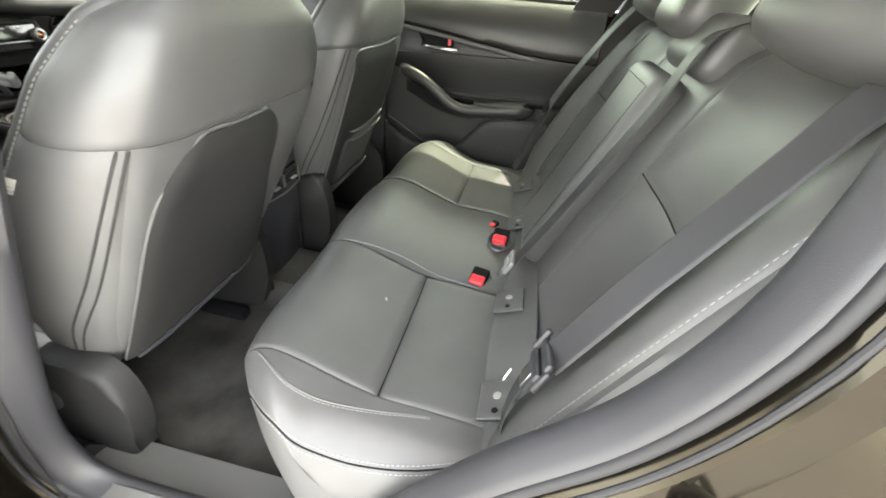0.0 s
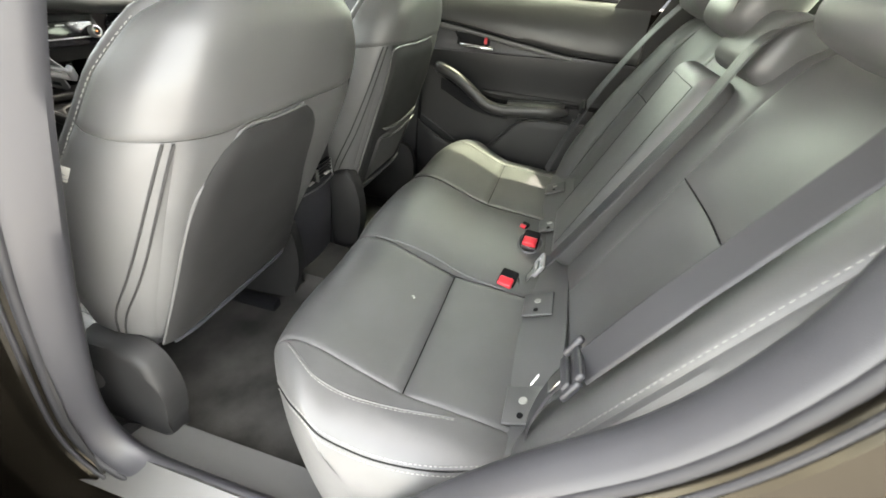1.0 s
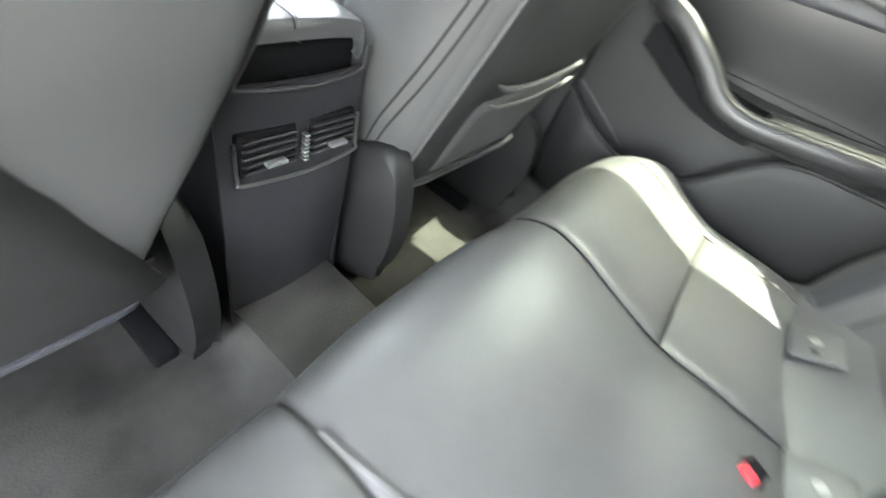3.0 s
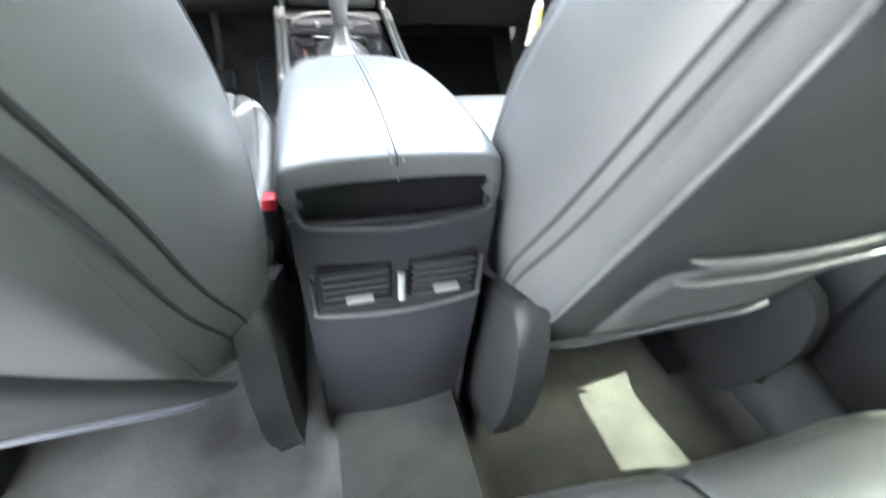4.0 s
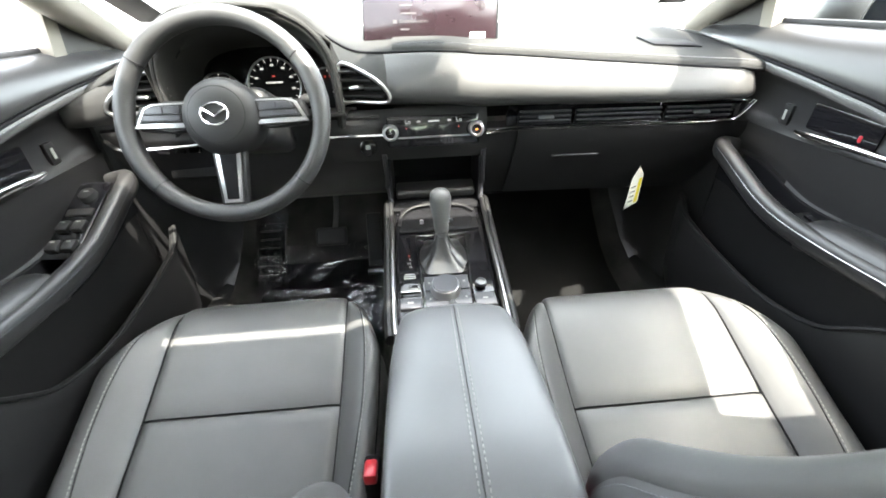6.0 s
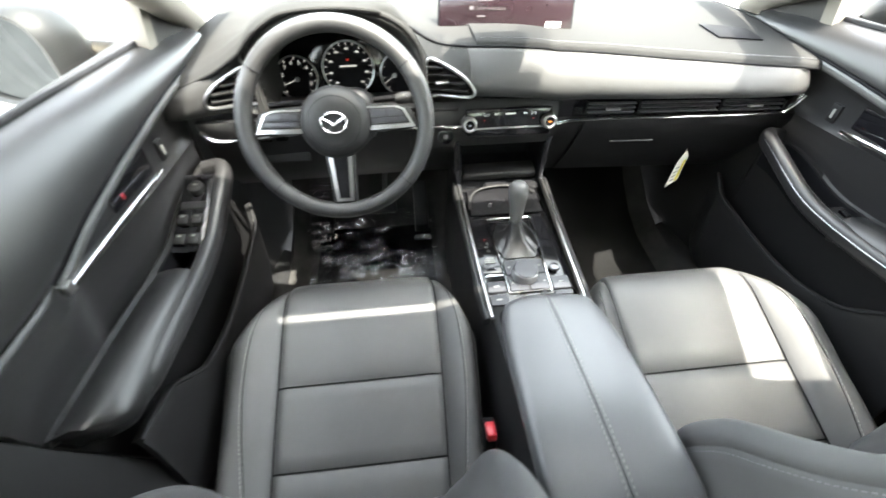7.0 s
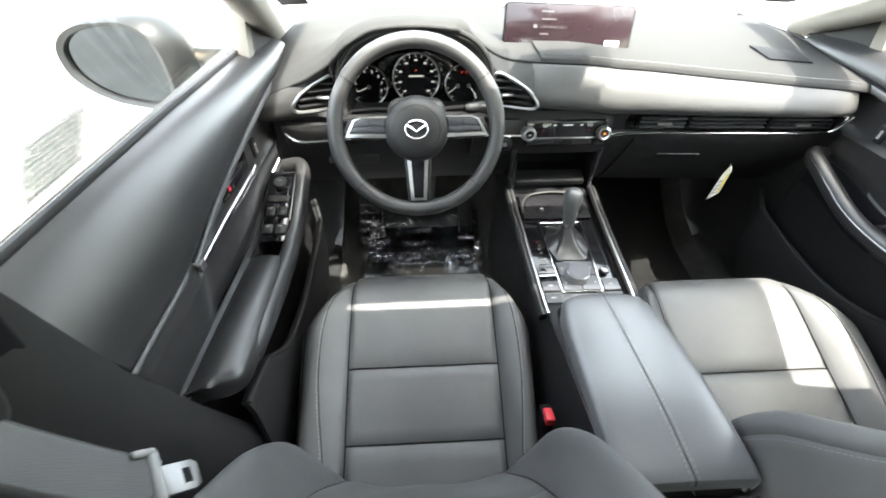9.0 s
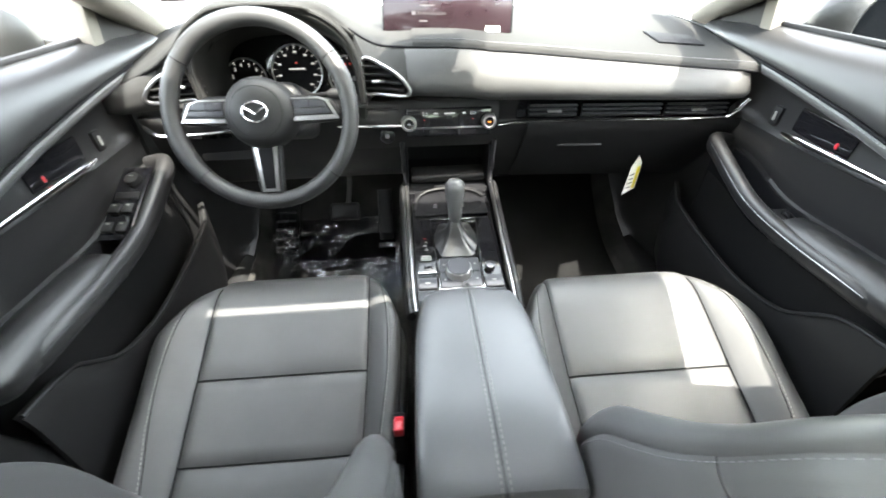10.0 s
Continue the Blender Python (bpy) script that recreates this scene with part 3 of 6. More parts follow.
        dip = lambda i: 0.042 * min(max((abs(i % 20 - 10) - 3) / 2, 0), 1) * math.exp(-((h - 0.474) / 0.17) ** 2)
        return np.array([base + np.array([x * w, 0, 0]) + up * (h - dip(i)) + fw * n for i, (x, n) in enumerate(lp)])

    T = 0.474
    rest = part("backrest", skin(back, 4.5, 15.5, T, 0.65, 44, 22, roll=0.005), LEATHER, seat)
    part("rear_panel", skin(back, 7, 13, 0.0, T, 24, 24, roll=0.004), LEATHER, rest)
    for a, b, c in ((5.5, 7, "s"), (13, 15.5, "S")):
        lo, hi = (4.5, 7) if a == 5.5 else (13, 15.5)
        part("side_panel", skin(back, lo, hi, -0.02, T, 14, 24, roll=0.004), LEATHER, rest)
    part("bolster", skin(back, 15.5, 18, -0.02, 0.645, 14, 40, roll=0.005), LEATHER, rest)
    part("bolster", skin(back, 22, 24.5, -0.02, 0.645, 14, 40, roll=0.005), LEATHER, rest)
    part("back_insert", skin(back, 18, 22, -0.02, 0.20, 16, 12, roll=0.006), LEATHER, rest)
    part("back_insert", skin(back, 18, 22, 0.20, 0.645, 16, 26, roll=0.006), LEATHER, rest)
    # raised map panel with one rounded upper corner
    pts = []
    for k in np.linspace(0, 1, 25):
        h = 0.006 + 0.462 * k
        lift = tab(h, hh, [0.0, -0.006, -0.011, -0.013, -0.012, -0.006, 0.010, 0.032, 0.05]) + 0.003
        u_ = min(max((h - 0.30) / 0.172, 0), 0.995)
        corner = 0.200 - 0.10 * (1 - math.sqrt(1 - u_ * u_))
        pts.append([base + np.array([inner * u * ((0.205 if pocket else tab(h, [0, 0.05, 0.25, 0.346, 0.40, 0.44, 0.468], [0.195, 0.18, 0.122, 0.094, 0.088, 0.072, 0.035])) if u > 0 else corner), 0, 0]) + up * h + fw * (lift - 0.009 * (1 - abs(u) ** 14) * min(1, (1 - k) / 0.06 + 0.1)) for u in np.linspace(-1, 1, 41)])
    pts = np.array(pts)
    part("map_panel", sheet(pts, 0.004, True), LEATHER_DARK, rest, "flat padded map panel")
    edge_ = curve([pts[0, 0], pts[8, 0], pts[16, 0], pts[20, 0], pts[24, 0], pts[24, 12], pts[24, 24], pts[24, 40], pts[21, 40], pts[17, 40], pts[8, 40], pts[0, 40]], 110) + fw * -0.001
    part("welt", tube(edge_, 0.0026, 6), LEATHER, rest)
    for s, o in ((6.72, -0.80), (6.92, -0.80), (13.08, 0.80 if pocket else 0.5), (13.28, 0.80 if pocket else 0.5)):
        ln, _ = line_on(back, [(s + o, 0.0), (s + 0.35 * o, 0.2), (s, T)], 0.0005, 40)
        part("seam", tube(ln, 0.0018, 6), LEATHER_DARK, rest, "dark piped seam")
    for s in (4.65, 15.35):
        ln, _ = line_on(back, [(s, 0.0), (s, 0.2), (s, T), (s, 0.6)], 0.0005, 120)
        part("stitching", stitches(ln), STITCH if (s < 10) == (inner > 0) else INK, rest, "seam stitching")
    bar, _ = line_on(back, [(7.4, 0.002), (10, -0.006), (12.6, 0.002)], 0.012, 30)
    part("bottom_rail", tube(bar, 0.0046, 8), BUTTON, rest, "thin grey plastic edge rail")
    if pocket:
        pk = part("pocket", skin(back, 8.3, 11.7, 0.012, 0.185, 20, 14, roll=0.006, rw=0.02, extra=lambda s, v: 0.011 + 0 * s * v), LEATHER, rest, "slack map pocket")
        for h_, lf, r_ in ((0.205, 0.013, 0.0045), (0.175, 0.019, 0.0032)):
            rim, _ = line_on(back, [(8.25, h_ + 0.022), (8.8, h_ + 0.006), (10, h_ - 0.004), (11.2, h_ + 0.006), (11.75, h_ + 0.022)], lf, 50)
            part("pocket_rim", sweep(rim, ring(r_, 8), scale=np.interp(np.linspace(0, 1, 50), [0, 0.1, 0.9, 1], [0.3, 1, 1, 0.3])), LEATHER, pk, "rolled pocket edge")
    # head restraint on two posts
    hc = base + up * 0.745 + fw * 0.075
    head = part("headrest", pillow((0.25, 0.105, 0.16), tuple(hc), (lean, 0, 0), 0.55, 32), LEATHER, seat)
    for dx in (-0.06, 0.06):
        a = base + up * 0.60 + fw * 0.07
        part("headrest_post", tube([a + np.array([dx, 0, 0]), a + up * 0.06 + np.array([dx, 0, 0]), a + up * 0.12 + np.array([dx, 0, 0])], 0.006, 10, up=(1, 0, 0)), CHROME, head)
    # recliner covers and floor rails
    for sd in (-1, 1):
        x0 = xc + sd * (0.205 if sd == inner else 0.215)
        poly = [(0.30, 0.335), (0.30, 0.46), (0.22, 0.52), (0.12, 0.60), (0.03, 0.615), (-0.035, 0.59), (-0.055, 0.50), (-0.03, 0.40), (0.01, 0.345)]
        if sd == inner:
            poly = [(0.30, 0.345), (0.30, 0.47), (0.20, 0.56), (0.08, 0.640), (0.025, 0.664), (-0.008, 0.648), (-0.032, 0.57), (-0.034, 0.48), (-0.012, 0.405), (0.03, 0.36)]
        poly = [tuple(q) for q in curve(poly + poly[:1], 40)[:-1]]
        m = Matrix(((0, 0, sd, x0), (1, 0, 0, dy), (0, 1, 0, 0), (0, 0, 0, 1)))
        part("recliner_cover", prism(poly, 0.036 if sd == inner else 0.046, m, 0.014, 4, 0.97), PLASTIC, seat, "dark plastic side cover")
        part("floor_rail", rbox((0.035, 0.50, 0.03), (xc + sd * 0.19, 0.30 + dy, 0.330), 0.004), DARK, seat)
    part("under_frame", rbox((0.40, 0.32, 0.10), (xc, 0.35 + dy, 0.43), 0.02), DARK, seat)
    # buckle beside the console
    bx = xc + inner * 0.238
    bk = part("buckle_stalk", rbox((0.016, 0.03, 0.12), (bx, 0.185 + dy, 0.60), 0.005, turn=(-12, 0, 0)), DARK, seat)
    part("buckle", rbox((0.024, 0.034, 0.060), (bx, 0.193 + dy, 0.645), 0.006, turn=(-12, 0, 0)), DARK, bk)
    part("buckle_button", rbox((0.018, 0.030, 0.018), (bx, 0.186 + dy, 0.675), 0.004, turn=(-12, 0, 0)), RED, bk, "red release button")
    return seat


driver = front_seat(-0.375, 0.0, 0.0, 24.5, 1, False, "black leatherette driver's seat with pale stitching")
passenger = front_seat(0.365, -0.050, -0.017, 17.0, -1, True, "black leatherette passenger seat with a map pocket behind")
LAB = (-0.645, -0.080, 0.965)
lab = part("care_label", rbox((0.016, 0.0010, 0.026), LAB, 0.0003, turn=(20, 30, -50)), STITCH, driver, "small white sewn-in label")
for k in range(3):
    part("print_bar", rbox((0.010, 0.0006, 0.002), (LAB[0] - 0.001, LAB[1] - 0.001, LAB[2] - 0.006 + 0.006 * k), 0, turn=(20, 30, -50)), INK, lab)


# ---- rear bench ----
bench = thing("rear_bench", "wide black leatherette rear bench with stitched outer bolsters", "seat", (0, -0.5, 0.34))
BP = [(-0.76, 0.565), (-0.66, 0.590), (-0.57, 0.600), (-0.485, 0.607), (-0.40, 0.634), (-0.33, 0.659), (-0.275, 0.664), (-0.232, 0.640), (-0.214, 0.585), (-0.228, 0.480), (-0.27, 0.340)]
BH = [(0, 0.012), (0.10, 0.010), (0.185, 0.001), (0.205, 0.001), (0.30, -0.004), (0.44, -0.003), (0.535, 0.004), (0.555, 0.004), (0.600, 0.000), (0.643, -0.022), (0.670, -0.070), (0.674, -0.130), (0.660, -0.255)]


def bench_line(v):
    y, z = crom(BP, [v])[0]
    t = crom(BP, [min(v + 0.05, 10)])[0] - crom(BP, [max(v - 0.05, 0)])[0]
    t /= np.linalg.norm(t) + 1e-9
    f = min(max((v - 2.6) / 5.4, 0), 1)
    f = f * f * (3 - 2 * f)
    out = []
    for x, n in [(-a, b) for a, b in BH[:0:-1]] + BH:
        q = max(abs(x) - 0.44, 0) / 0.21
        yy = y - f * 0.13 * q ** 2.2 - f * 0.9 * max(-n - 0.05, 0)
        if n > 0:
            out.append((x, yy - t[1] * n, z + t[0] * n))
        else:
            out.append((x, yy, z + n))
    return np.array(out)


bc = part("bench_cushion", skin(bench_line, 9.5, 14.5, 0, 10, 26, 50, roll=0.005), LEATHER, bench)
for sd in (-1, 1):
    ab = lambda a, b: (12 + sd * a, 12 + sd * b) if sd > 0 else (12 - b, 12 - a)
    part("insert_rear", skin(bench_line, *ab(2.5, 6.5), 0, 3, 24, 16), LEATHER, bc)
    part("insert_front", skin(bench_line, *ab(2.5, 6.5), 3, 7.2, 24, 30), LEATHER, bc)
    part("front_face", skin(bench_line, *ab(2.5, 6.5), 7.2, 10, 24, 18, roll=0.003, rw=0.008), LEATHER, bc)
    part("outer_bolster", skin(bench_line, *ab(6.5, 12), 0, 9.9, 46, 70, roll=0.003, rw=0.006), LEATHER, bc)
    def along(points, lift, count):
        return line_on(bench_line, [(12 + sd * a, b) for a, b in points], lift, count)[0]

    end = [(8.2, 0.9), (8.9, 2.0), (9.2, 3.0), (9.4, 4.0), (9.5, 5.0), (9.3, 6.0), (8.7, 7.0), (7.6, 8.1)]
    part("end_seam", tube(along(end, 0.0, 90), 0.0016, 6), DARK, bc, "dark seam round the bench end")
    part("stitching", stitches(along([(a - 0.13, b) for a, b in end], 0.0006, 260)), STITCH, bc, "pale grey seam stitching")
    part("stitching", stitches(along([(a + 0.13, b) for a, b in end], 0.0006, 260)), STITCH, bc, "pale grey seam stitching")
    arc = [(7.2, 1.9), (7.6, 3.0), (8.0, 4.0), (8.05, 5.0), (7.65, 5.8), (7.1, 6.4)]
    part("arc_seam", tube(along([(a - 0.10, b) for a, b in arc], 0.0, 90), 0.0020, 6), LEATHER, bc)
    part("stitching", stitches(along(arc, 0.0006, 200)), STITCH, bc, "pale grey seam stitching")
ln, _ = line_on(bench_line, [(9.45, 5.9), (9.9, 5.2), (10.2, 3.6), (9.7, 1.6)], 0.0006, 50)
part("welt", tube(ln, 0.0022, 6), LEATHER, bc)

for sd in (-1, 1):
    for pts_ in ([(12 + sd * 2.5, 3), (12 + sd * 4.5, 3), (12 + sd * 6.5, 3)], [(12 + sd * 2.5, 0.3), (12 + sd * 2.5, 3), (12 + sd * 2.5, 7)], [(12 + sd * 6.5, 0.3), (12 + sd * 6.5, 3), (12 + sd * 6.5, 7)]):
        ln, _ = line_on(bench_line, pts_, -0.0036, 50)
        part("seam", tube(ln, 0.0011, 6), DARK, bc, "dark recessed seam")

part("base", join(rbox((1.18, 0.34, 0.20), (0, -0.62, 0.43), 0.02), rbox((0.98, 0.20, 0.18), (0, -0.42, 0.42), 0.02)), PLASTIC, bench, "dark base under the cushion")

RT = radians(23.0)
RU, RF = np.array([0, -math.sin(RT), math.cos(RT)]), np.array([0, math.cos(RT), math.sin(RT)])
RB = np.array([0, -0.715, 0.585])
RH = [(0, 0.0), (0.13, 0.0), (0.185, -0.004), (0.215, -0.004), (0.33, -0.012), (0.44, -0.004), (0.49, 0.010), (0.555, 0.050), (0.60, 0.072), (0.645, 0.060), (0.672, 0.005), (0.675, -0.09)]


def rest_line(h):
    k, drop, w = tab(h, [0, 0.10, 0.32, 0.52, 0.60, 0.64, 0.655], [0.55, 0.75, 0.65, 0.35, 0.2, 0.0, 0.0], [0, 0, 0, 0.004, 0.016, 0.045, 0.10], [0.97, 1.0, 1.0, 0.97, 0.95, 0.93, 0.92])
    out = []
    for x, n in [(-a, b) for a, b in RH[:0:-1]] + RH:
        out.append(RB + np.array([x * w, 0, 0]) + RU * h + RF * ((n * k if n > 0 else n) - drop))
    return np.array(out)[::-1]


rb = part("bench_backrest", skin(rest_line, 8.6, 13.4, 0, 0.655, 22, 34, roll=0.004, rw=0.010), LEATHER, bench)
for sd in (-1, 1):
    ab = lambda a, b: (11 + a, 11 + b) if sd < 0 else (11 - b, 11 - a)
    part("back_insert", skin(rest_line, *ab(2.4, 6.2), 0, 0.381, 22, 24, roll=0.004, rw=0.010), LEATHER, rb)
    part("back_insert", skin(rest_line, *ab(2.4, 6.2), 0.381, 0.655, 22, 20, roll=0.004, rw=0.010), LEATHER, rb)
    part("back_bolster", skin(rest_line, *ab(6.2, 8.75), -0.02, 0.655, 18, 40), LEATHER, rb)
    part("back_side", skin(rest_line, *ab(8.75, 11), -0.02, 0.655, 10, 40), LEATHER, rb)
    s9 = 11 - sd * 8.66
    ln, _ = line_on(rest_line, [(s9, 0.0), (s9, 0.2), (s9, 0.4), (s9, 0.60)], 0.0006, 130)
    part("stitching", stitches(ln, 0.0052, 0.0036, 0.0005), STITCH, rb, "pale grey seam stitching")
for sd in (-1, 1):
    for pts_ in ([(11 - sd * 2.4, 0.381), (11 - sd * 4.3, 0.381), (11 - sd * 6.2, 0.381)], [(11 - sd * 6.2, 0.02), (11 - sd * 6.2, 0.2), (11 - sd * 6.2, 0.36), (11 - sd * 6.2, 0.58)]):
        ln, _ = line_on(rest_line, pts_, -0.003, 50)
        part("seam", tube(ln, 0.0013, 6), DARK, rb, "dark recessed seam")
arm_c = RB + RU * 0.285 + RF * 0.014 + np.array([0.03, 0, 0])
arm = part("folding_armrest", rbox((0.26, 0.08, 0.49), tuple(arm_c), 0.034, 5, (23.0, 0, 0)), LEATHER, rb, "folded-up padded armrest")
part("arm_seam", tube([arm_c + np.array([x, 0, 0]) + RU * h + RF * 0.0395 for x, h in ((-0.096, -0.21), (-0.096, 0.208), (0.096, 0.208), (0.096, -0.21))], 0.0016, 6), DARK, arm, "dark seam round the armrest face")
part("pad", rbox((0.25, 0.09, 0.11), tuple(RB + RU * 0.600 + RF * -0.012 + np.array([-0.03, 0, 0])), 0.030, 4, (23.0, 0, 0)), LEATHER, rb)
for x, w, z in ((-0.425, 0.31, 0.690), (0.085, 0.24, 0.672), (0.44, 0.29, 0.695)):
    hc = RB + RU * z + RF * 0.025 + np.array([x, 0, 0])
    hr = part("rear_headrest", pillow((w, 0.12, 0.17), tuple(hc), (23, 0, 0), 0.5, 32), LEATHER, bench, "low saddle-shaped headrest")
    edge = [hc + np.array([-0.36 * w - 0.02 * math.cos(24 * h), 0, 0]) + RU * h + RF * (0.061 - 4.5 * h * h) for h in np.linspace(-0.055, 0.055, 40)]
    part("welt", tube([p + np.array([-0.006, 0, 0]) for p in edge], 0.0016, 6), LEATHER, hr)
    part("stitching", stitches(edge, 0.005, 0.004, 0.0008), STITCH, hr, "pale grey stitching")

# belt buckles and child-seat anchors sunk in the bench
for x, y, z, yaw, k in ((-0.160, -0.604, 0.596, 78, 1.0), (0.0, -0.638, 0.624, 84, 1.0), (0.106, -0.612, 0.606, 60, 0.5)):
    b = thing("belt_buckle", "black rear belt buckle with a red button in the bench", "belt buckle", (x, y, z - 0.01), "rear buckles")
    bm_ = pose(x, y, z, 0, 0, yaw) @ pose(0, 0, 0, -20, 0, 0) @ Matrix.Scale(k, 4)
    part("cup", moved(lathe([(0.020, -0.014), (0.024, -0.004), (0.030, 0.001), (0.033, -0.003)], 28), bm_ @ Matrix.Diagonal((1, 1.20, 1, 1))), LEATHER, b, "black moulded buckle cup")
    part("body", moved(rbox((0.042, 0.048, 0.026), (0, -0.008, 0), 0.006, 3), bm_), DARK, b)
    part("button", moved(rbox((0.036, 0.026, 0.024), (0, 0.008, 0.006), 0.005, 3), bm_), RED, b, "red release button")
    part("slot_edge", moved(rbox((0.038, 0.006, 0.010), (0, 0.022, 0.000), 0.002, 2), bm_), SATIN, b, "silver edge of the latch slot")
for x in (-0.229, -0.50, 0.145, 0.42):
    a = thing("anchor_flap", "black child-seat anchor cover between cushion and backrest", "anchor cover", (x, -0.69, 0.59), "anchor covers")
    part("flap", rbox((0.078, 0.006, 0.066), (x, -0.684, 0.609), 0.0028, 3, (66, 0, 0)), LEATHER, a)
    part("badge", lathe([(0, 0.0018), (0.007, 0.0018), (0.0078, 0)], 16, pose(x + 0.006, -0.682, 0.6122, -24, 0, 0)), STITCH, a, "small pale round mark")
    part("finger_hole", lathe([(0, 0.0016), (0.005, 0.0016), (0.0055, 0)], 12, pose(x - 0.024, -0.680, 0.6116, -24, 0, 0)), DARK, a, "small dark hole")
lint = thing("lint_thread", "tiny curled white thread lying on the bench", "thread", (-0.337, -0.428, 0.632))
part("thread", tube(curve([(-0.341, -0.430, 0.6338), (-0.337, -0.431, 0.6342), (-0.333, -0.428, 0.6345), (-0.334, -0.425, 0.6347)], 16), 0.0004, 6), WHITE, lint)
gap = thing("seat_gap_flap", "black fabric flap closing the gap behind the bench cushion", "flap", (0, -0.70, 0.585))
part("flap", sheet([[(x, y, z) for x in np.linspace(-0.62, 0.62, 30)] for y, z in ((-0.74, 0.64), (-0.70, 0.606), (-0.66, 0.588), (-0.62, 0.575))], 0.006), LEATHER, gap)


# ---- seat belts ----
def webbing(path, width, normal):
    p = curve(path, 40)
    top_ = [(u, 0.5 + 0.35 * (k % 2)) for k, u in enumerate(np.linspace(0.46, -0.46, 13))]
    q = np.array([(-0.5, -0.5), (0.5, -0.5)] + top_) * np.array([width, 0.0020])
    return sweep(p, q, up=normal)


nb = tuple(RF)
lb = thing("rear_belt", "black webbing belt with a steel tongue across the seat back", "seat belt", (-0.57, -0.72, 0.6), "rear belts")
part("webbing", webbing([(-0.580, -0.727, 0.812), (-0.580, -0.778, 0.922), (-0.562, -0.820, 0.980), (-0.540, -0.888, 1.082), (-0.530, -0.935, 1.150), (-0.56, -0.99, 1.20), (-0.62, -1.05, 1.25)], 0.048, (-0.30, 0.88, 0.38)), BELT, lb)
part("lower_webbing", webbing([(-0.579, -0.725, 0.812), (-0.560, -0.706, 0.75), (-0.565, -0.690, 0.66), (-0.585, -0.70, 0.58)], 0.046, (0.1, 0.9, 0.35)), BELT, lb)
tg = part("tongue", join(rbox((0.066, 0.010, 0.014), (-0.580, -0.722, 0.818), 0.004, 3, (25, 12, 0)), rbox((0.064, 0.009, 0.016), (-0.574, -0.713, 0.790), 0.004, 3, (25, 12, 0)), rbox((0.010, 0.010, 0.036), (-0.609, -0.718, 0.799), 0.004, 3, (25, 12, 0)), rbox((0.010, 0.010, 0.036), (-0.547, -0.717, 0.812), 0.004, 3, (25, 12, 0))), PLASTIC_GREY, lb, "grey plastic belt tongue")
part("blade", rbox((0.026, 0.003, 0.034), (-0.570, -0.706, 0.768), 0.001, 1, (25, 12, 0)), SATIN, tg, "bare steel blade")
part("care_label", rbox((0.005, 0.0016, 0.022), (-0.540, -0.684, 0.722), 0.0004, 1, (20, 12, 0)), WHITE, lb, "white printed label")
mb = thing("rear_belt", "black webbing belt over the middle of the backrest", "seat belt", (-0.15, -0.70, 0.62), "rear belts")
part("webbing", webbing([(-0.150, -0.676, 0.656), (-0.165, -0.742, 0.80), (-0.155, -0.806, 0.927), (-0.148, -0.860, 1.037), (-0.140, -0.910, 1.152), (-0.13, -0.985, 1.19)], 0.048, nb), BELT, mb)
tg = part("tongue", join(rbox((0.060, 0.010, 0.012), (-0.152, -0.674, 0.672), 0.004, 3, (25, 0, 0)), rbox((0.060, 0.010, 0.016), (-0.151, -0.664, 0.648), 0.004, 3, (25, 0, 0)), rbox((0.009, 0.010, 0.034), (-0.178, -0.669, 0.660), 0.004, 3, (25, 0, 0)), rbox((0.009, 0.010, 0.034), (-0.125, -0.669, 0.660), 0.004, 3, (25, 0, 0))), TONGUE, mb, "pale grey plastic tongue")
part("blade", rbox((0.026, 0.003, 0.034), (-0.150, -0.655, 0.628), 0.001, 1, (25, 0, 0)), SATIN, tg, "bare steel blade")
rbx = thing("rear_belt", "black webbing belt by the far rear door", "seat belt", (0.45, -0.70, 0.6), "rear belts")
part("webbing", webbing([(0.440, -0.64, 0.66), (0.450, -0.672, 0.76), (0.462, -0.714, 0.879), (0.498, -0.775, 0.99), (0.555, -0.865, 1.12), (0.61, -0.97, 1.24)], 0.046, (-0.3, 0.9, 0.3)), BELT, rbx)
tg = part("tongue", rbox((0.056, 0.012, 0.026), (0.462, -0.706, 0.880), 0.004, 3, (25, -15, 0)), DARK, rbx, "black plastic tongue")
part("blade", rbox((0.024, 0.003, 0.040), (0.452, -0.694, 0.850), 0.001, 1, (25, -15, 0)), CHROME, tg, "bare steel blade")
fb = thing("front_belt", "driver's belt with a grey plastic and steel tongue", "seat belt", (-0.66, 0.0, 0.9), "front belts")
bt, bw = Vector((0.671, 0.021, -0.742)), Vector((-0.212, 0.963, -0.165))
bc = Vector((-0.592, -0.043, 1.070))
part("webbing", webbing([tuple(bc + bt * 0.004), tuple(bc - bt * 0.045), (-0.660, -0.043, 1.148), (-0.672, -0.046, 1.19), (-0.682, -0.050, 1.26)], 0.048, (0.711, 0.268, 0.650)), BELT, fb)
tx = (-bw + bt * 0.55).normalized()
ty = bt * 0.040 + bw * 0.016
ty = (ty - tx * ty.dot(tx)).normalized()
tz = tx.cross(ty)
tm_ = Matrix((tx, ty, tz)).transposed().to_4x4()
tm_.translation = bc
tg = part("tongue", moved(join(rbox((0.058, 0.010, 0.009), (0, 0.007, 0), 0.004, 3), rbox((0.007, 0.020, 0.010), (0.027, 0.000, 0), 0.003, 3), rbox((0.007, 0.020, 0.010), (-0.027, 0.000, 0), 0.003, 3), rbox((0.056, 0.005, 0.005), (0, -0.008, -0.003), 0.002, 3)), tm_), TONGUE, fb, "pale grey plastic tongue")
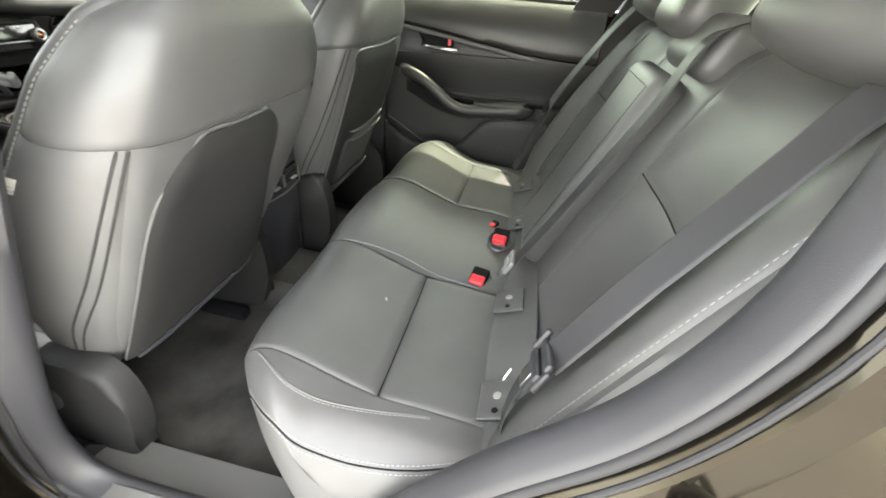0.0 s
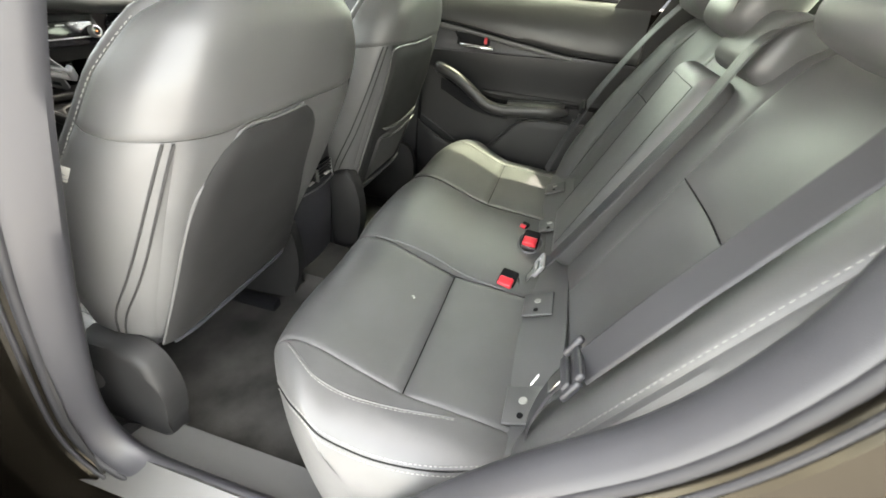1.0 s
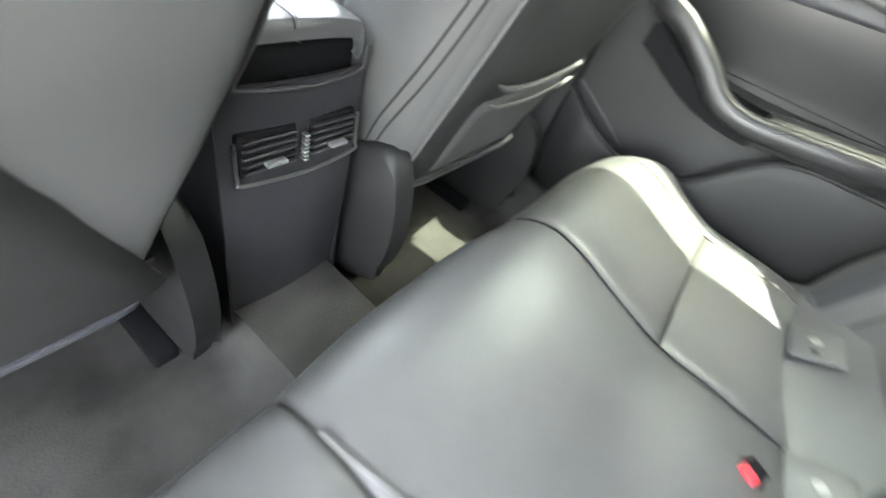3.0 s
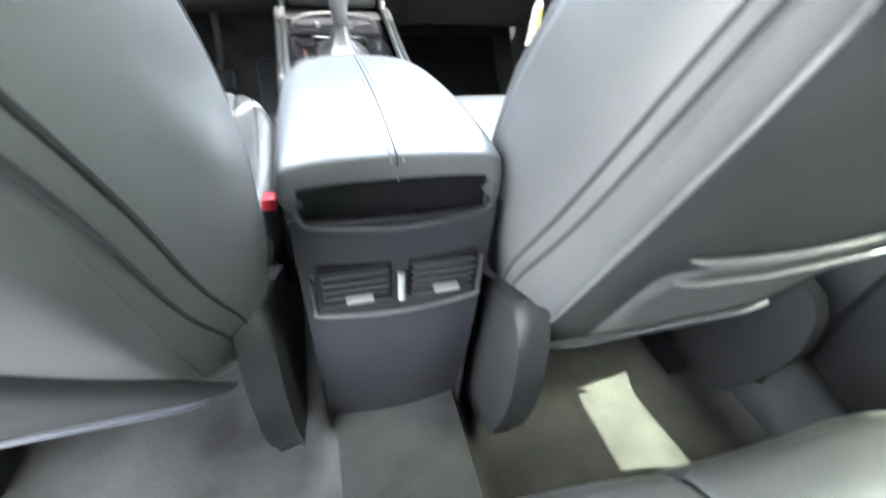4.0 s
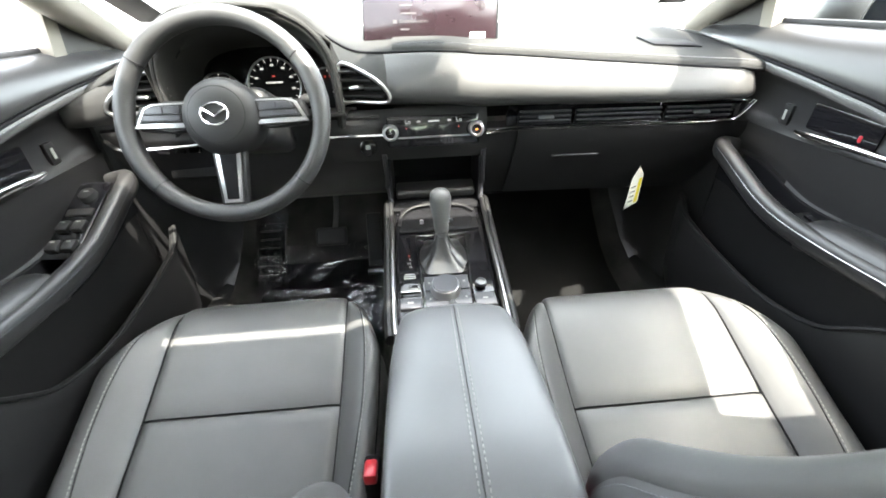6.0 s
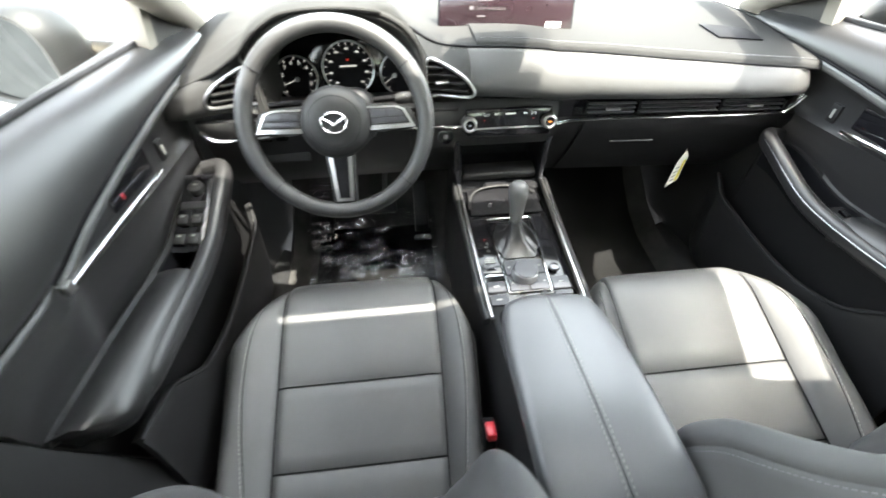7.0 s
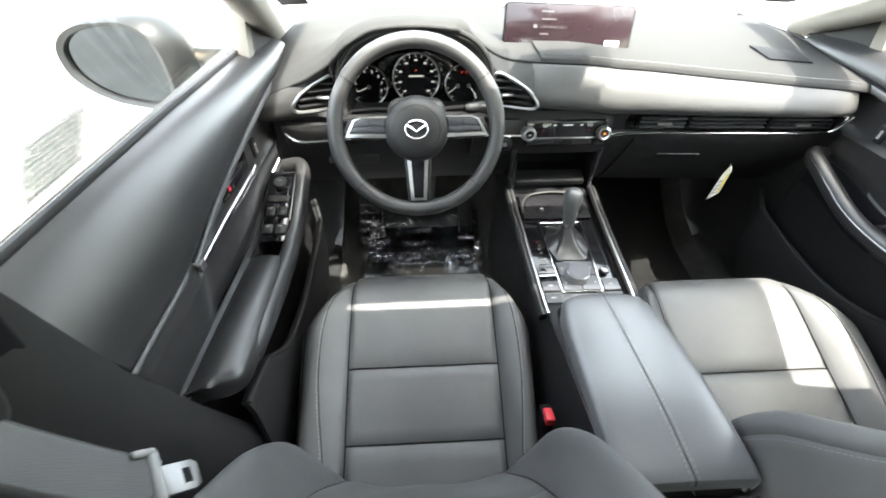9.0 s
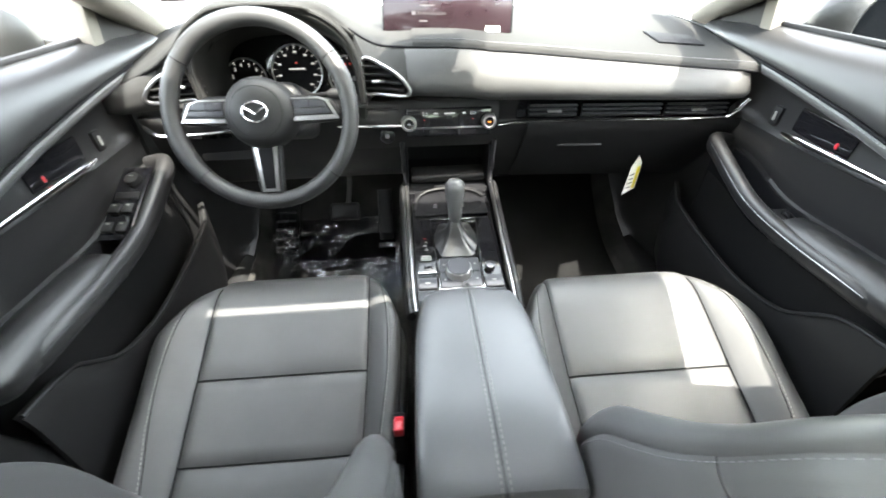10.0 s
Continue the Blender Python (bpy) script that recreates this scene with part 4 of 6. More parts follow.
blade = prism([(-0.013, 0.010), (0.013, 0.010), (0.013, 0.036), (0.009, 0.041), (-0.009, 0.041), (-0.013, 0.036)], 0.0028, tm_, 0.0006)
part("blade", blade, STEEL, tg, "bright steel blade")
part("blade_hole", moved(rbox((0.014, 0.008, 0.0036), (0, 0.030, 0.0014), 0.0008, 1), tm_), DARK, tg, "latch hole in the blade")


# ---- centre console ----
con = thing("centre_console", "tall black centre console with a padded lid and rear air vents", "console", (0, 0.3, 0.36))


def con_sec(y):
    top, w = tab(y, [0.0, 0.10, 0.38, 0.45, 0.80, 0.95], [0.74, 0.755, 0.735, 0.722, 0.757, 0.79], [0.088, 0.092, 0.100, 0.108, 0.116, 0.120])
    return [(-w - 0.012, y, 0.38), (-w - 0.010, y, 0.55), (-w, y, top - 0.045), (-w + 0.004, y, top - 0.008), (-w + 0.014, y, top), (0, y, top), (w - 0.014, y, top), (w - 0.004, y, top - 0.008), (w, y, top - 0.045), (w + 0.010, y, 0.55), (w + 0.012, y, 0.38)]


body = part("body", sheet([con_sec(y) for y in np.linspace(0.012, 0.95, 34)], 0.004), PLASTIC, con)
# rear face with slot, vents
yz = lambda z: 0.012 - 0.025 * (z - 0.66) if z > 0.55 else 0.0147 + 0.10 * (0.55 - z)
part("rear_face", sheet([[(x, yz(z) - 0.010 * (1 - (x / 0.1) ** 2), z) for x in np.linspace(-0.097, 0.097, 13)] for z in np.linspace(0.37, 0.768, 20)], 0.006, True), PLASTIC_GREY, con)
# Solid block: its near-black colour gives the shade inside the slot.
slot = part("slot_shade_block", rbox((0.184, 0.06, 0.075), (0, 0.044, 0.760), 0.010, 3), DARK, con, "near-black block standing for the shaded slot under the lid")
lip = curve([(-0.092, -0.002, 0.796), (-0.089, -0.005, 0.782), (-0.076, -0.009, 0.769), (0, -0.015, 0.765), (0.076, -0.009, 0.769), (0.089, -0.005, 0.782), (0.092, -0.002, 0.796)], 50)
part("slot_lip", tube(lip, 0.0028, 8, up=(0, 1, 0.02)), PLASTIC_GREY, con)
for sd in (-1, 1):
    vx = sd * 0.045
    v = part("air_vent", rbox((0.074, 0.010, 0.054), (vx, -0.002, 0.692), 0.003), DARK, con, "rear air outlet")
    for k in range(5):
        part("slat", rbox((0.066, 0.012, 0.0035), (vx, -0.009, 0.672 + 0.0098 * k), 0.001, 1, (-25, 0, 0)), PLASTIC_GREY, v)
    part("tab", rbox((0.027, 0.010, 0.0048), (vx + 0.002, -0.0175, 0.6830), 0.0015), SILVER, v, "silver vent tab")
part("thumb_wheel", join(*[rbox((0.007, 0.010, 0.0035), (0, -0.013, 0.672 + 0.0055 * k), 0.001, 1) for k in range(7)]), SATIN, con, "ribbed vent wheel")
fr = curve([(-0.086, -0.004, 0.712), (-0.086, -0.007, 0.668), (-0.080, -0.010, 0.660), (0, -0.016, 0.657), (0.080, -0.010, 0.660), (0.086, -0.007, 0.668), (0.086, -0.004, 0.712)], 50)
part("vent_trim", tube(fr + np.array([0, -0.003, 0]), 0.0024, 8, up=(0, 1, 0.02)), SATIN, con, "satin vent surround")


# padded lid
def lid_line(v):
    w, z, y = tab(v, [0, 0.5, 1, 3, 6, 8, 8.6, 9], [0.090, 0.1015, 0.1045, 0.1045, 0.101, 0.090, 0.074, 0.045], [0.800, 0.815, 0.820, 0.822, 0.812, 0.803, 0.798, 0.790], [0.010, 0.014, 0.030, 0.13, 0.27, 0.355, 0.378, 0.388])
    low = 0.40 + 0.60 * min(v / 0.5, 1)
    return np.array([(x * w, y, z + b * low) for x, b in ((-0.93, -0.046), (-1.0, -0.034), (-0.99, -0.016), (-0.92, -0.004), (-0.6, 0.002), (-0.03, 0.004), (0.03, 0.004), (0.6, 0.002), (0.92, -0.004), (0.99, -0.016), (1.0, -0.034), (0.93, -0.046))])


lid = part("lid", skin(lid_line, 0, 11, 0, 9, 60, 40, edges="", skirt=0.01), LEATHER_CON, con, "padded stitched armrest lid")
ln, _ = line_on(lid_line, [(5.5, 0.3), (5.5, 2), (5.5, 5), (5.5, 8.5)], -0.0003, 80)
part("lid_seam", tube(ln, 0.0009, 6), PLASTIC, lid, "fine centre seam")
part("lid_base", rbox((0.186, 0.345, 0.03), (0, 0.196, 0.768), 0.010, 3, (1.5, 0, 0)), DARK, lid)
for s in (4.93, 6.07):
    ln, _ = line_on(lid_line, [(s, 0.4), (s, 2), (s, 5), (s, 8.4)], 0.0004, 100)
    part("stitching", stitches(ln), STITCH, lid, "pale grey seam stitching")
part("lid_latch", rbox((0.03, 0.006, 0.010), (0.0, 0.003, 0.765), 0.002), DARK, lid)

# front deck
SL = math.degrees(math.atan2(0.035, 0.35))
DZ = lambda y: 0.727 + 0.1 * (y - 0.44)
deck = part("deck", prism([(-0.098, 0.392), (0.098, 0.392), (0.104, 0.80), (-0.104, 0.80)], 0.008, pose(0, 0, 0.6735, SL, 0, 0) @ Matrix.Translation((0, 0.0, 0.0)), 0.002), GLOSS, con, "piano-black control deck")
for sd in (-1, 1):
    rp = curve([(sd * 0.100, 0.385, 0.735), (sd * 0.1035, 0.44, 0.742), (sd * 0.108, 0.60, 0.757), (sd * 0.112, 0.74, 0.775), (sd * 0.113, 0.80, 0.785), (sd * 0.111, 0.822, 0.775)], 40)
    part("side_rail", sweep(rp, ring(0.005, 10, 0.006)), SATIN, con, "satin silver edge rail")
    rp2 = np.array(rp) + np.array([sd * 0.010, 0, -0.010])
    part("side_rail", sweep(rp2, ring(0.009, 10, 0.014)), PLASTIC, con)
D = lambda x, y, dz=0.0: (x, y, DZ(y) + dz)
fr = [D(-0.047, 0.452, 0.002), D(0.047, 0.452, 0.002), D(0.051, 0.545, 0.003), D(0.057, 0.680, 0.003), D(-0.057, 0.680, 0.003), D(-0.051, 0.545, 0.003)]
frp = np.vstack([np.linspace(fr[i], fr[(i + 1) % 6], 12)[:-1] for i in range(6)])
part("selector_frame", tube(frp, 0.0022, 8, up=(0, 0.05, 1), closed=True), CHROME, con, "thin bright frame")
plate = part("control_plate", rbox((0.088, 0.086, 0.004), D(0, 0.497, 0.001), 0.001, 1, (SL, 0, 0)), DARK, con)
dial = part("dial", lathe([(0, 0.021), (0.0245, 0.021), (0.0272, 0.019), (0.0288, 0.006), (0.0302, 0.002), (0.0302, 0)], 40, pose(*D(-0.004, 0.497, 0.003), SL, 0, 0)), SATIN, con, "knurled chrome control dial")
part("dial_cap", lathe([(0, 0.0222), (0.0250, 0.0222), (0.0258, 0.0208)], 40, pose(*D(-0.004, 0.497, 0.003), SL, 0, 0)), BUTTON, dial)
part("volume_knob", lathe([(0, 0.0045), (0.0070, 0.0045), (0.0080, 0.0075), (0.0105, 0.007), (0.0118, 0)], 28, pose(*D(0.068, 0.510, 0.004), SL, 0, 0)), STEEL, con, "small ribbed volume knob")
for x, y in ((-0.0225, 0.519), (-0.0225, 0.475), (0.0225, 0.519), (0.0225, 0.475)):
    b = part("plate_button", rbox((0.043, 0.041, 0.004), D(x, y, 0.0035), 0.001, 1, (SL, 0, 0)), BUTTON, con)
    part("mark", rbox((0.004, 0.004, 0.0006), D(x * 1.55, y, 0.0058), 0, 1, (SL, 0, 0)), STITCH, b)
for y in (0.432, 0.470):
    b = part("switch", rbox((0.040, 0.034, 0.005), D(0.071, y, 0.002), 0.0015, 1, (SL, 0, 0)), BUTTON, con)
    part("mark", rbox((0.010, 0.003, 0.0006), D(0.071, y, 0.0048), 0, 1, (SL, 0, 0)), STITCH, b)
for y in (0.415, 0.450):
    b = part("switch", rbox((0.040, 0.028, 0.005), D(-0.073, y + 0.02, 0.002), 0.0015, 1, (SL, 0, 0)), BUTTON, con)
    part("mark", rbox((0.012, 0.004, 0.0006), D(-0.073, y + 0.02, 0.0048), 0, 1, (SL, 0, 0)), STITCH, b)
part("brake_switch", rbox((0.040, 0.024, 0.008), D(-0.073, 0.512, 0.001), 0.002, 2, (SL + 12, 0, 0)), GLOSS, con)
part("brake_edge", rbox((0.040, 0.004, 0.003), D(-0.073, 0.498, 0.006), 0.001, 1, (SL, 0, 0)), CHROME, con)
for k in range(3):
    part("mark", rbox((0.024 - 0.004 * (k == 2), 0.003, 0.0006), D(-0.073, 0.542 + 0.006 * k, 0.0012), 0, 1, (SL, 0, 0)), STITCH, con)
for k, ch in enumerate("PRND"):
    lettering("gear_letter", ch, 0.009, pose(*D(-0.074 + 0.003 * (k % 2), 0.612 - 0.012 * k, 0.0014), SL, 0, 0), GLOW_RED if ch == "P" else STITCH, con)
# boot and lever
bt = [(0.049, 0.060), (0.046, 0.056), (0.034, 0.040), (0.022, 0.024), (0.0155, 0.015), (0.0125, 0.0115)]
hz = [0.001, 0.003, 0.009, 0.021, 0.038, 0.056]
rows = []
for (a, b), h in zip(bt, hz):
    th = np.linspace(0, 2 * math.pi, 48, endpoint=False)
    k = 1 + 0.13 * np.cos(th * 6 + h * 40) * math.exp(-((h - 0.014) / 0.012) ** 2)
    pw = lambda q: np.sign(q) * np.abs(q) ** (0.55 + h * 6)
    rows.append(np.stack([a * k * pw(np.cos(th)), 0.607 + 0.35 * h + b * k * pw(np.sin(th)), DZ(0.607) + h + 0.1 * b * np.sin(th)], 1))
part("boot", grid(np.array(rows), wrap_v=True, flip=True), BOOT, con, "pleated leatherette lever boot")
lm = pose(0, 0.622, DZ(0.62) + 0.052, -10, 0, 0)
lev = part("gear_lever", lathe([(0.011, -0.01), (0.0135, 0.0), (0.0150, 0.004), (0.0172, 0.03), (0.0215, 0.056), (0.0228, 0.072), (0.0205, 0.085), (0.013, 0.093), (0, 0.095)], 32, lm), LEATHER, con, "leather-wrapped gear lever")
part("lever_ring", lathe([(0.0128, 0), (0.0142, 0.001), (0.0142, 0.004), (0.0134, 0.005)], 32, lm), CHROME, lev)
# cup holder bay behind the lever, with a bright far edge
# Slab and discs lie on the deck; near-black colour stands for shaded hollows.
bay = part("cup_bay", rbox((0.186, 0.100, 0.006), D(0, 0.746, 0.0035), 0.002, 2, (SL, 0, 0)), DARK, con, "near-black slab standing for the shaded cup holder bay")
for sd in (-1, 1):
    part("cup_holder", lathe([(0.0, 0.0008), (0.033, 0.0008), (0.036, 0.0016), (0.0385, 0.0012), (0.039, 0)], 40, pose(*D(sd * 0.044, 0.738, 0.0066), SL, 0, 0)), DARK, bay, "near-black disc standing for a shaded cup holder")
    part("clip", rbox((0.009, 0.006, 0.014), D(sd * 0.035 - 0.006, 0.722, 0.012), 0.0015, 1, (20, 0, 0)), TONGUE, bay, "small pale spring clip")
edge = curve([D(-0.094, 0.715, 0.008), D(-0.088, 0.755, 0.012), D(-0.060, 0.784, 0.015), D(0, 0.794, 0.016), D(0.060, 0.784, 0.015), D(0.088, 0.760, 0.012)], 50)
part("bay_edge", sweep(edge, ring(0.0042, 10, 0.0024)), PLASTIC, bay, "curved satin edge of the bay")


# ---- dashboard ----
dash = thing("dashboard", "wide black dashboard with a padded band and slim air vents", "dashboard", (0, 1.0, 0.7))


def bow(x):
    return 0.030 * max(abs(x) - 0.20, 0) ** 1.0 / 0.5


SX = [-0.226, -0.19, -0.155, -0.10, -0.04, 0.02, 0.09, 0.35, 0.66, 0.76]
SY = [0.873, 0.860, 0.846, 0.825, 0.808, 0.796, 0.789, 0.771, 0.751, 0.746]
SZ = [1.160, 1.138, 1.126, 1.125, 1.127, 1.127, 1.121, 1.100, 1.076, 1.069]
BV = [0, 0.6, 1.4, 2.4, 3.2, 4]
BY = [0.0, -0.013, -0.035, -0.051, -0.041, 0.0]
BZ = [0.0, -0.010, -0.034, -0.068, -0.093, -0.108]


def slim(x):
    """How far the padded band thins towards the passenger's door."""
    return np.interp(x, [0.1, 0.66], [1.0, 0.62])


def dash_top(v):
    """Top skin: v runs from the seam over the band to the windscreen."""
    out = []
    for x in np.linspace(-0.74, 0.74, 31):
        y0, z0 = tab(max(x, -0.15), SX, SY, SZ)
        y, z, w = tab(v, [0, 1, 2, 3, 4, 5], [0.0, 0.014, 0.05, 0.15, 0.30, 0.56], [0.002, 0.011, 0.014, 0.017, 0.020, 0.014], [1, 0.97, 0.9, 0.75, 0.6, 0.4])
        out.append((x, y0 + y, 1.121 + (z0 - 1.121) * w + z))
    return np.array(out)


def band_y(x, z):
    """Depth of the padded band's face at a height."""
    y0, z0 = tab(x, SX, SY, SZ)
    return y0 + slim(x) * np.interp((z0 - z) / slim(x), [-q for q in BZ], BY)


EX = [-0.74, -0.70, -0.62, -0.56, -0.52, -0.46, -0.373, -0.286, -0.25, -0.226, -0.19, -0.155, -0.12, -0.07]
EZ = [1.066, 1.084, 1.116, 1.152, 1.190, 1.222, 1.230, 1.222, 1.194, 1.162, 1.138, 1.126, 1.125, 1.126]
EY = [0.800, 0.792, 0.776, 0.762, 0.752, 0.744, 0.740, 0.746, 0.800, 0.866, 0.860, 0.846, 0.832, 0.816]


def driver_top(v):
    """Top skin over the instruments: its near edge is the hood line."""
    out = []
    for x in np.linspace(-0.74, -0.07, 41):
        ze, ye = tab(x, EX, EZ, EY)
        k = min(v / 5, 1)
        y = ye + (1.36 - ye) * k ** 1.15
        zb = np.interp(y, [0.757, 0.83, 0.95, 1.10, 1.36], [1.104, 1.124, 1.135, 1.140, 1.135]) - 0.018 * (max(abs(x) - 0.45, 0) / 0.29) ** 2
        z0 = np.interp(ye, [0.757, 0.83, 0.95], [1.104, 1.124, 1.135]) - 0.018 * (max(abs(x) - 0.45, 0) / 0.29) ** 2
        out.append((x, y, zb + (ze - z0) * math.exp(-((y - ye) / 0.19) ** 2)))
    return np.array(out)


top = part("top_skin", skin(dash_top, 13.4, 30, 0, 5, 60, 24, roll=0.004, rw=0.01, edges="t", skirt=0.01), DASH, dash)
part("driver_top_skin", skin(driver_top, 0, 40, 0, 5, 90, 34, roll=0.005, rw=0.012, edges="t", skirt=0.008), DASH, dash, "soft skin rising over the instruments")
wing_edge = np.array([(x, *tab(x, EX, EY, EZ)) for x in np.linspace(-0.735, -0.072, 90)])
part("hood_seam", tube(wing_edge + np.array([0, -0.003, -0.008]), 0.0042, 8, up=(0, 1, 0.01)), DASH, dash, "raised padded seam along the hood")

for xa, xb in ((-0.725, -0.615),):
    part("wing_end", sheet([[(x, tab(x, EX, EY) + dy_, tab(x, EX, EZ) - dz_) for x in np.linspace(xa, xb, 14)] for dy_, dz_ in ((0.006, 0.004), (0.008, 0.018), (0.014, 0.034))], 0.004, True), DASH, dash)


def band_line(v):
    dy, dz = tab(v, BV, BY, BZ)
    out = []
    for x in np.linspace(-0.70, 0.70, 29):
        y0, z0 = tab(max(x, -0.226), SX, SY, SZ)
        out.append((x, y0 + slim(x) * dy + 0.10 * max(x - 0.62, 0) ** 1.5 / 0.1, z0 + slim(x) * dz))
    return np.array(out)


padded = part("padded_band", skin(band_line, 12.05, 28, 0, 4, 60, 22, roll=0.004, rw=0.008, edges="tS", skirt=0.008, flip=True), DASH_BAND, dash, "soft padded dashboard band")
groove = np.array([(x, y - 0.001, z - 0.001) for x, y, z in ((x, *tab(x, SX, SY, SZ)) for x in np.linspace(-0.22, 0.70, 90))])
part("seam_groove", tube(groove, 0.0024, 8), DARK, padded, "dark seam over the band")
ln = np.array([crom(dash_top(1.15), [k])[0] for k in np.linspace(13.6, 29.2, 90)])
part("seam_cord", tube(ln + np.array([0, 0, 0.0002]), 0.0012, 6), PLASTIC_GREY, padded, "fine seam along the rolled edge")

# vent strip on the passenger side, chrome line
part("vent_recess", sheet([[(x, 0.815 - bow(x) + dy, z) for x in np.linspace(0.17, 0.70, 18)] for z, dy in ((0.950, 0.0), (0.980, 0.004), (1.012, -0.02))], 0.006, True), GLOSS, dash)
for x0, x1 in ((0.195, 0.315), (0.325, 0.520), (0.530, 0.680)):
    v = part("slim_vent", rbox((x1 - x0, 0.006, 0.038), ((x0 + x1) / 2, 0.803 - bow((x0 + x1) / 2), 0.982), 0.002, turn=(0, 0, -3)), DARK, dash, "slim slatted air vent")
    for k in range(3):
        part("slat", rbox((x1 - x0 - 0.006, 0.016, 0.0035), ((x0 + x1) / 2, 0.797 - bow((x0 + x1) / 2), 0.972 + 0.0105 * k), 0.001, 1, (-12, 0, -3)), PLASTIC_GREY, v)
    if x1 - x0 < 0.16:
        part("tab", rbox((0.034, 0.010, 0.006), ((x0 + x1) / 2, 0.786 - bow((x0 + x1) / 2), 0.983), 0.0015, 1, (0, 0, -3)), SATIN, v, "silver vent tab")
strip = curve([(-0.262, 0.776, 0.966), (-0.20, 0.773, 0.966), (-0.112, 0.770, 0.966)], 16)
part("chrome_line", sweep(strip, ring(0.006, 8, 0.004)), CHROME, dash, "bright chrome line")
strip = curve([(0.115, 0.775, 0.958), (0.20, 0.790, 0.957), (0.45, 0.782, 0.957), (0.66, 0.768, 0.960), (0.700, 0.764, 0.972), (0.722, 0.760, 1.004)], 50)
part("chrome_line", sweep(strip, ring(0.006, 8, 0.0032)), CHROME, dash, "bright chrome line")
strip = curve([(0.545, 0.783, 1.003), (0.64, 0.772, 1.004), (0.710, 0.762, 1.005)], 20)
part("chrome_line", sweep(strip, ring(0.004, 8, 0.002)), CHROME, dash)


def lower(v):
    y, z = tab(v, [0, 1, 2, 3, 4], [0.800, 0.808, 0.840, 0.895, 0.945], [0.955, 0.925, 0.870, 0.79, 0.728])
    return y, z


gl = lambda x: 0.03 * max(abs(x) - 0.5, 0) / 0.2
part("lower_panel", sheet([[(x, lower(v)[0] - bow(x), lower(v)[1]) for x in np.linspace(0.115, 0.735, 16)] for v in np.linspace(0, 4, 12)], 0.01, True), PLASTIC, dash)
glove = part("glove_box", sheet([[(x, lower(v)[0] - bow(x) - 0.006, lower(v)[1]) for x in np.linspace(0.197, 0.60, 16)] for v in np.linspace(0.08, 3.92, 12)], 0.006, True), PLASTIC, dash, "closed glove box lid")
part("glove_handle", rbox((0.060, 0.012, 0.016), (0.385, 0.824, 0.885), 0.003, turn=(-28, 0, -3)), DARK, glove, "recessed latch")
part("handle_lip", rbox((0.115, 0.010, 0.004), (0.350, 0.820, 0.876), 0.0015, turn=(-28, 0, -3)), PLASTIC_GREY, glove)
part("under_panel", sheet([[(x, y, z) for x in np.linspace(0.115, 0.735, 8)] for y, z in ((0.94, 0.726), (1.02, 0.72), (1.2, 0.74), (1.38, 0.80))], 0.01, True), DARK, dash)
part("kick_panel", sheet([[(0.735 - 0.10 * (1 - k) * (z < 0.5), y, z) for y, k in ((0.80, 1), (0.9, 0.9), (1.1, 0.5), (1.35, 0.2))] for z in (0.36, 0.45, 0.6, 0.75, 0.95, 1.115)], 0.01), PLASTIC, dash)
part("kick_panel", sheet([[(-0.735 + 0.10 * (1 - k) * (z < 0.5), y, z) for y, k in ((0.80, 1), (0.9, 0.9), (1.1, 0.5), (1.35, 0.2))] for z in (0.36, 0.45, 0.6, 0.75, 0.95, 1.115)], 0.01, True), PLASTIC, dash)

# centre stack: climate panel, open tray
part("stack_face", sheet([[(x, y, z) for x in np.linspace(-0.235, 0.120, 14)] for y, z in ((0.800, 1.014), (0.786, 0.995), (0.780, 0.955), (0.790, 0.925), (0.812, 0.892))], 0.008, True), PLASTIC, dash)
clim = part("climate_panel", rbox((0.205, 0.012, 0.066), (-0.001, 0.776, 0.968), 0.006, 3, (-10, 0, 0)), GLOSS, dash, "piano-black climate panel")
for x, em in ((-0.096, GLOSS), (0.093, GLOW_ORANGE)):
    k = part("climate_knob", lathe([(0.0105, 0.0235), (0.0125, 0.026), (0.0155, 0.025), (0.0172, 0.021), (0.0178, 0.006), (0.0195, 0)], 36, pose(x, 0.780, 0.968, 80, 0, 0)), SATIN, clim, "knurled chrome climate knob")
    part("knob_cap", lathe([(0, 0.0242), (0.0108, 0.0238)], 28, pose(x, 0.780, 0.968, 80, 0, 0)), GLOSS, k)
    part("knob_mark", rbox((0.006, 0.0008, 0.003), (x, 0.7556, 0.9722), 0, 1, (-10, 0, 0)), em if em is GLOW_ORANGE else INK, k)
part("display_bar", rbox((0.160, 0.006, 0.0038), (-0.001, 0.769, 0.957), 0.0015, 2, (-10, 0, 0)), SATIN, clim, "thin silver bar under the readout")
lettering("readout", "Lo", 0.0125, pose(-0.057, 0.7668, 0.992, 80, 0, 0), READOUT, clim)
lettering("readout", "Lo", 0.0125, pose(0.055, 0.7668, 0.992, 80, 0, 0), READOUT, clim)
for x, w in ((-0.033, 0.008), (0.0, 0.024), (0.034, 0.008)):
    part("readout_bar", rbox((w, 0.0008, 0.0034), (x, 0.7668, 0.992), 0, 1, (-10, 0, 0)), READOUT, clim)
for x in (-0.06, 0.055):
    part("lamp_dot", rbox((0.003, 0.0008, 0.002), (x, 0.7688, 0.977), 0, 1, (-10, 0, 0)), GLOW_RED, clim)
for k, x in enumerate((-0.065, -0.035, 0.0, 0.034, 0.064)):
    b = part("push_button", rbox((0.026, 0.006, 0.014), (x, 0.770, 0.943), 0.002, 2, (-10, 0, 0)), GLOSS, clim)
    part("symbol", rbox((0.007, 0.0008, 0.005), (x, 0.7665, 0.944), 0, 1, (-10, 0, 0)), GLOW_RED if k == 2 else INK, b)
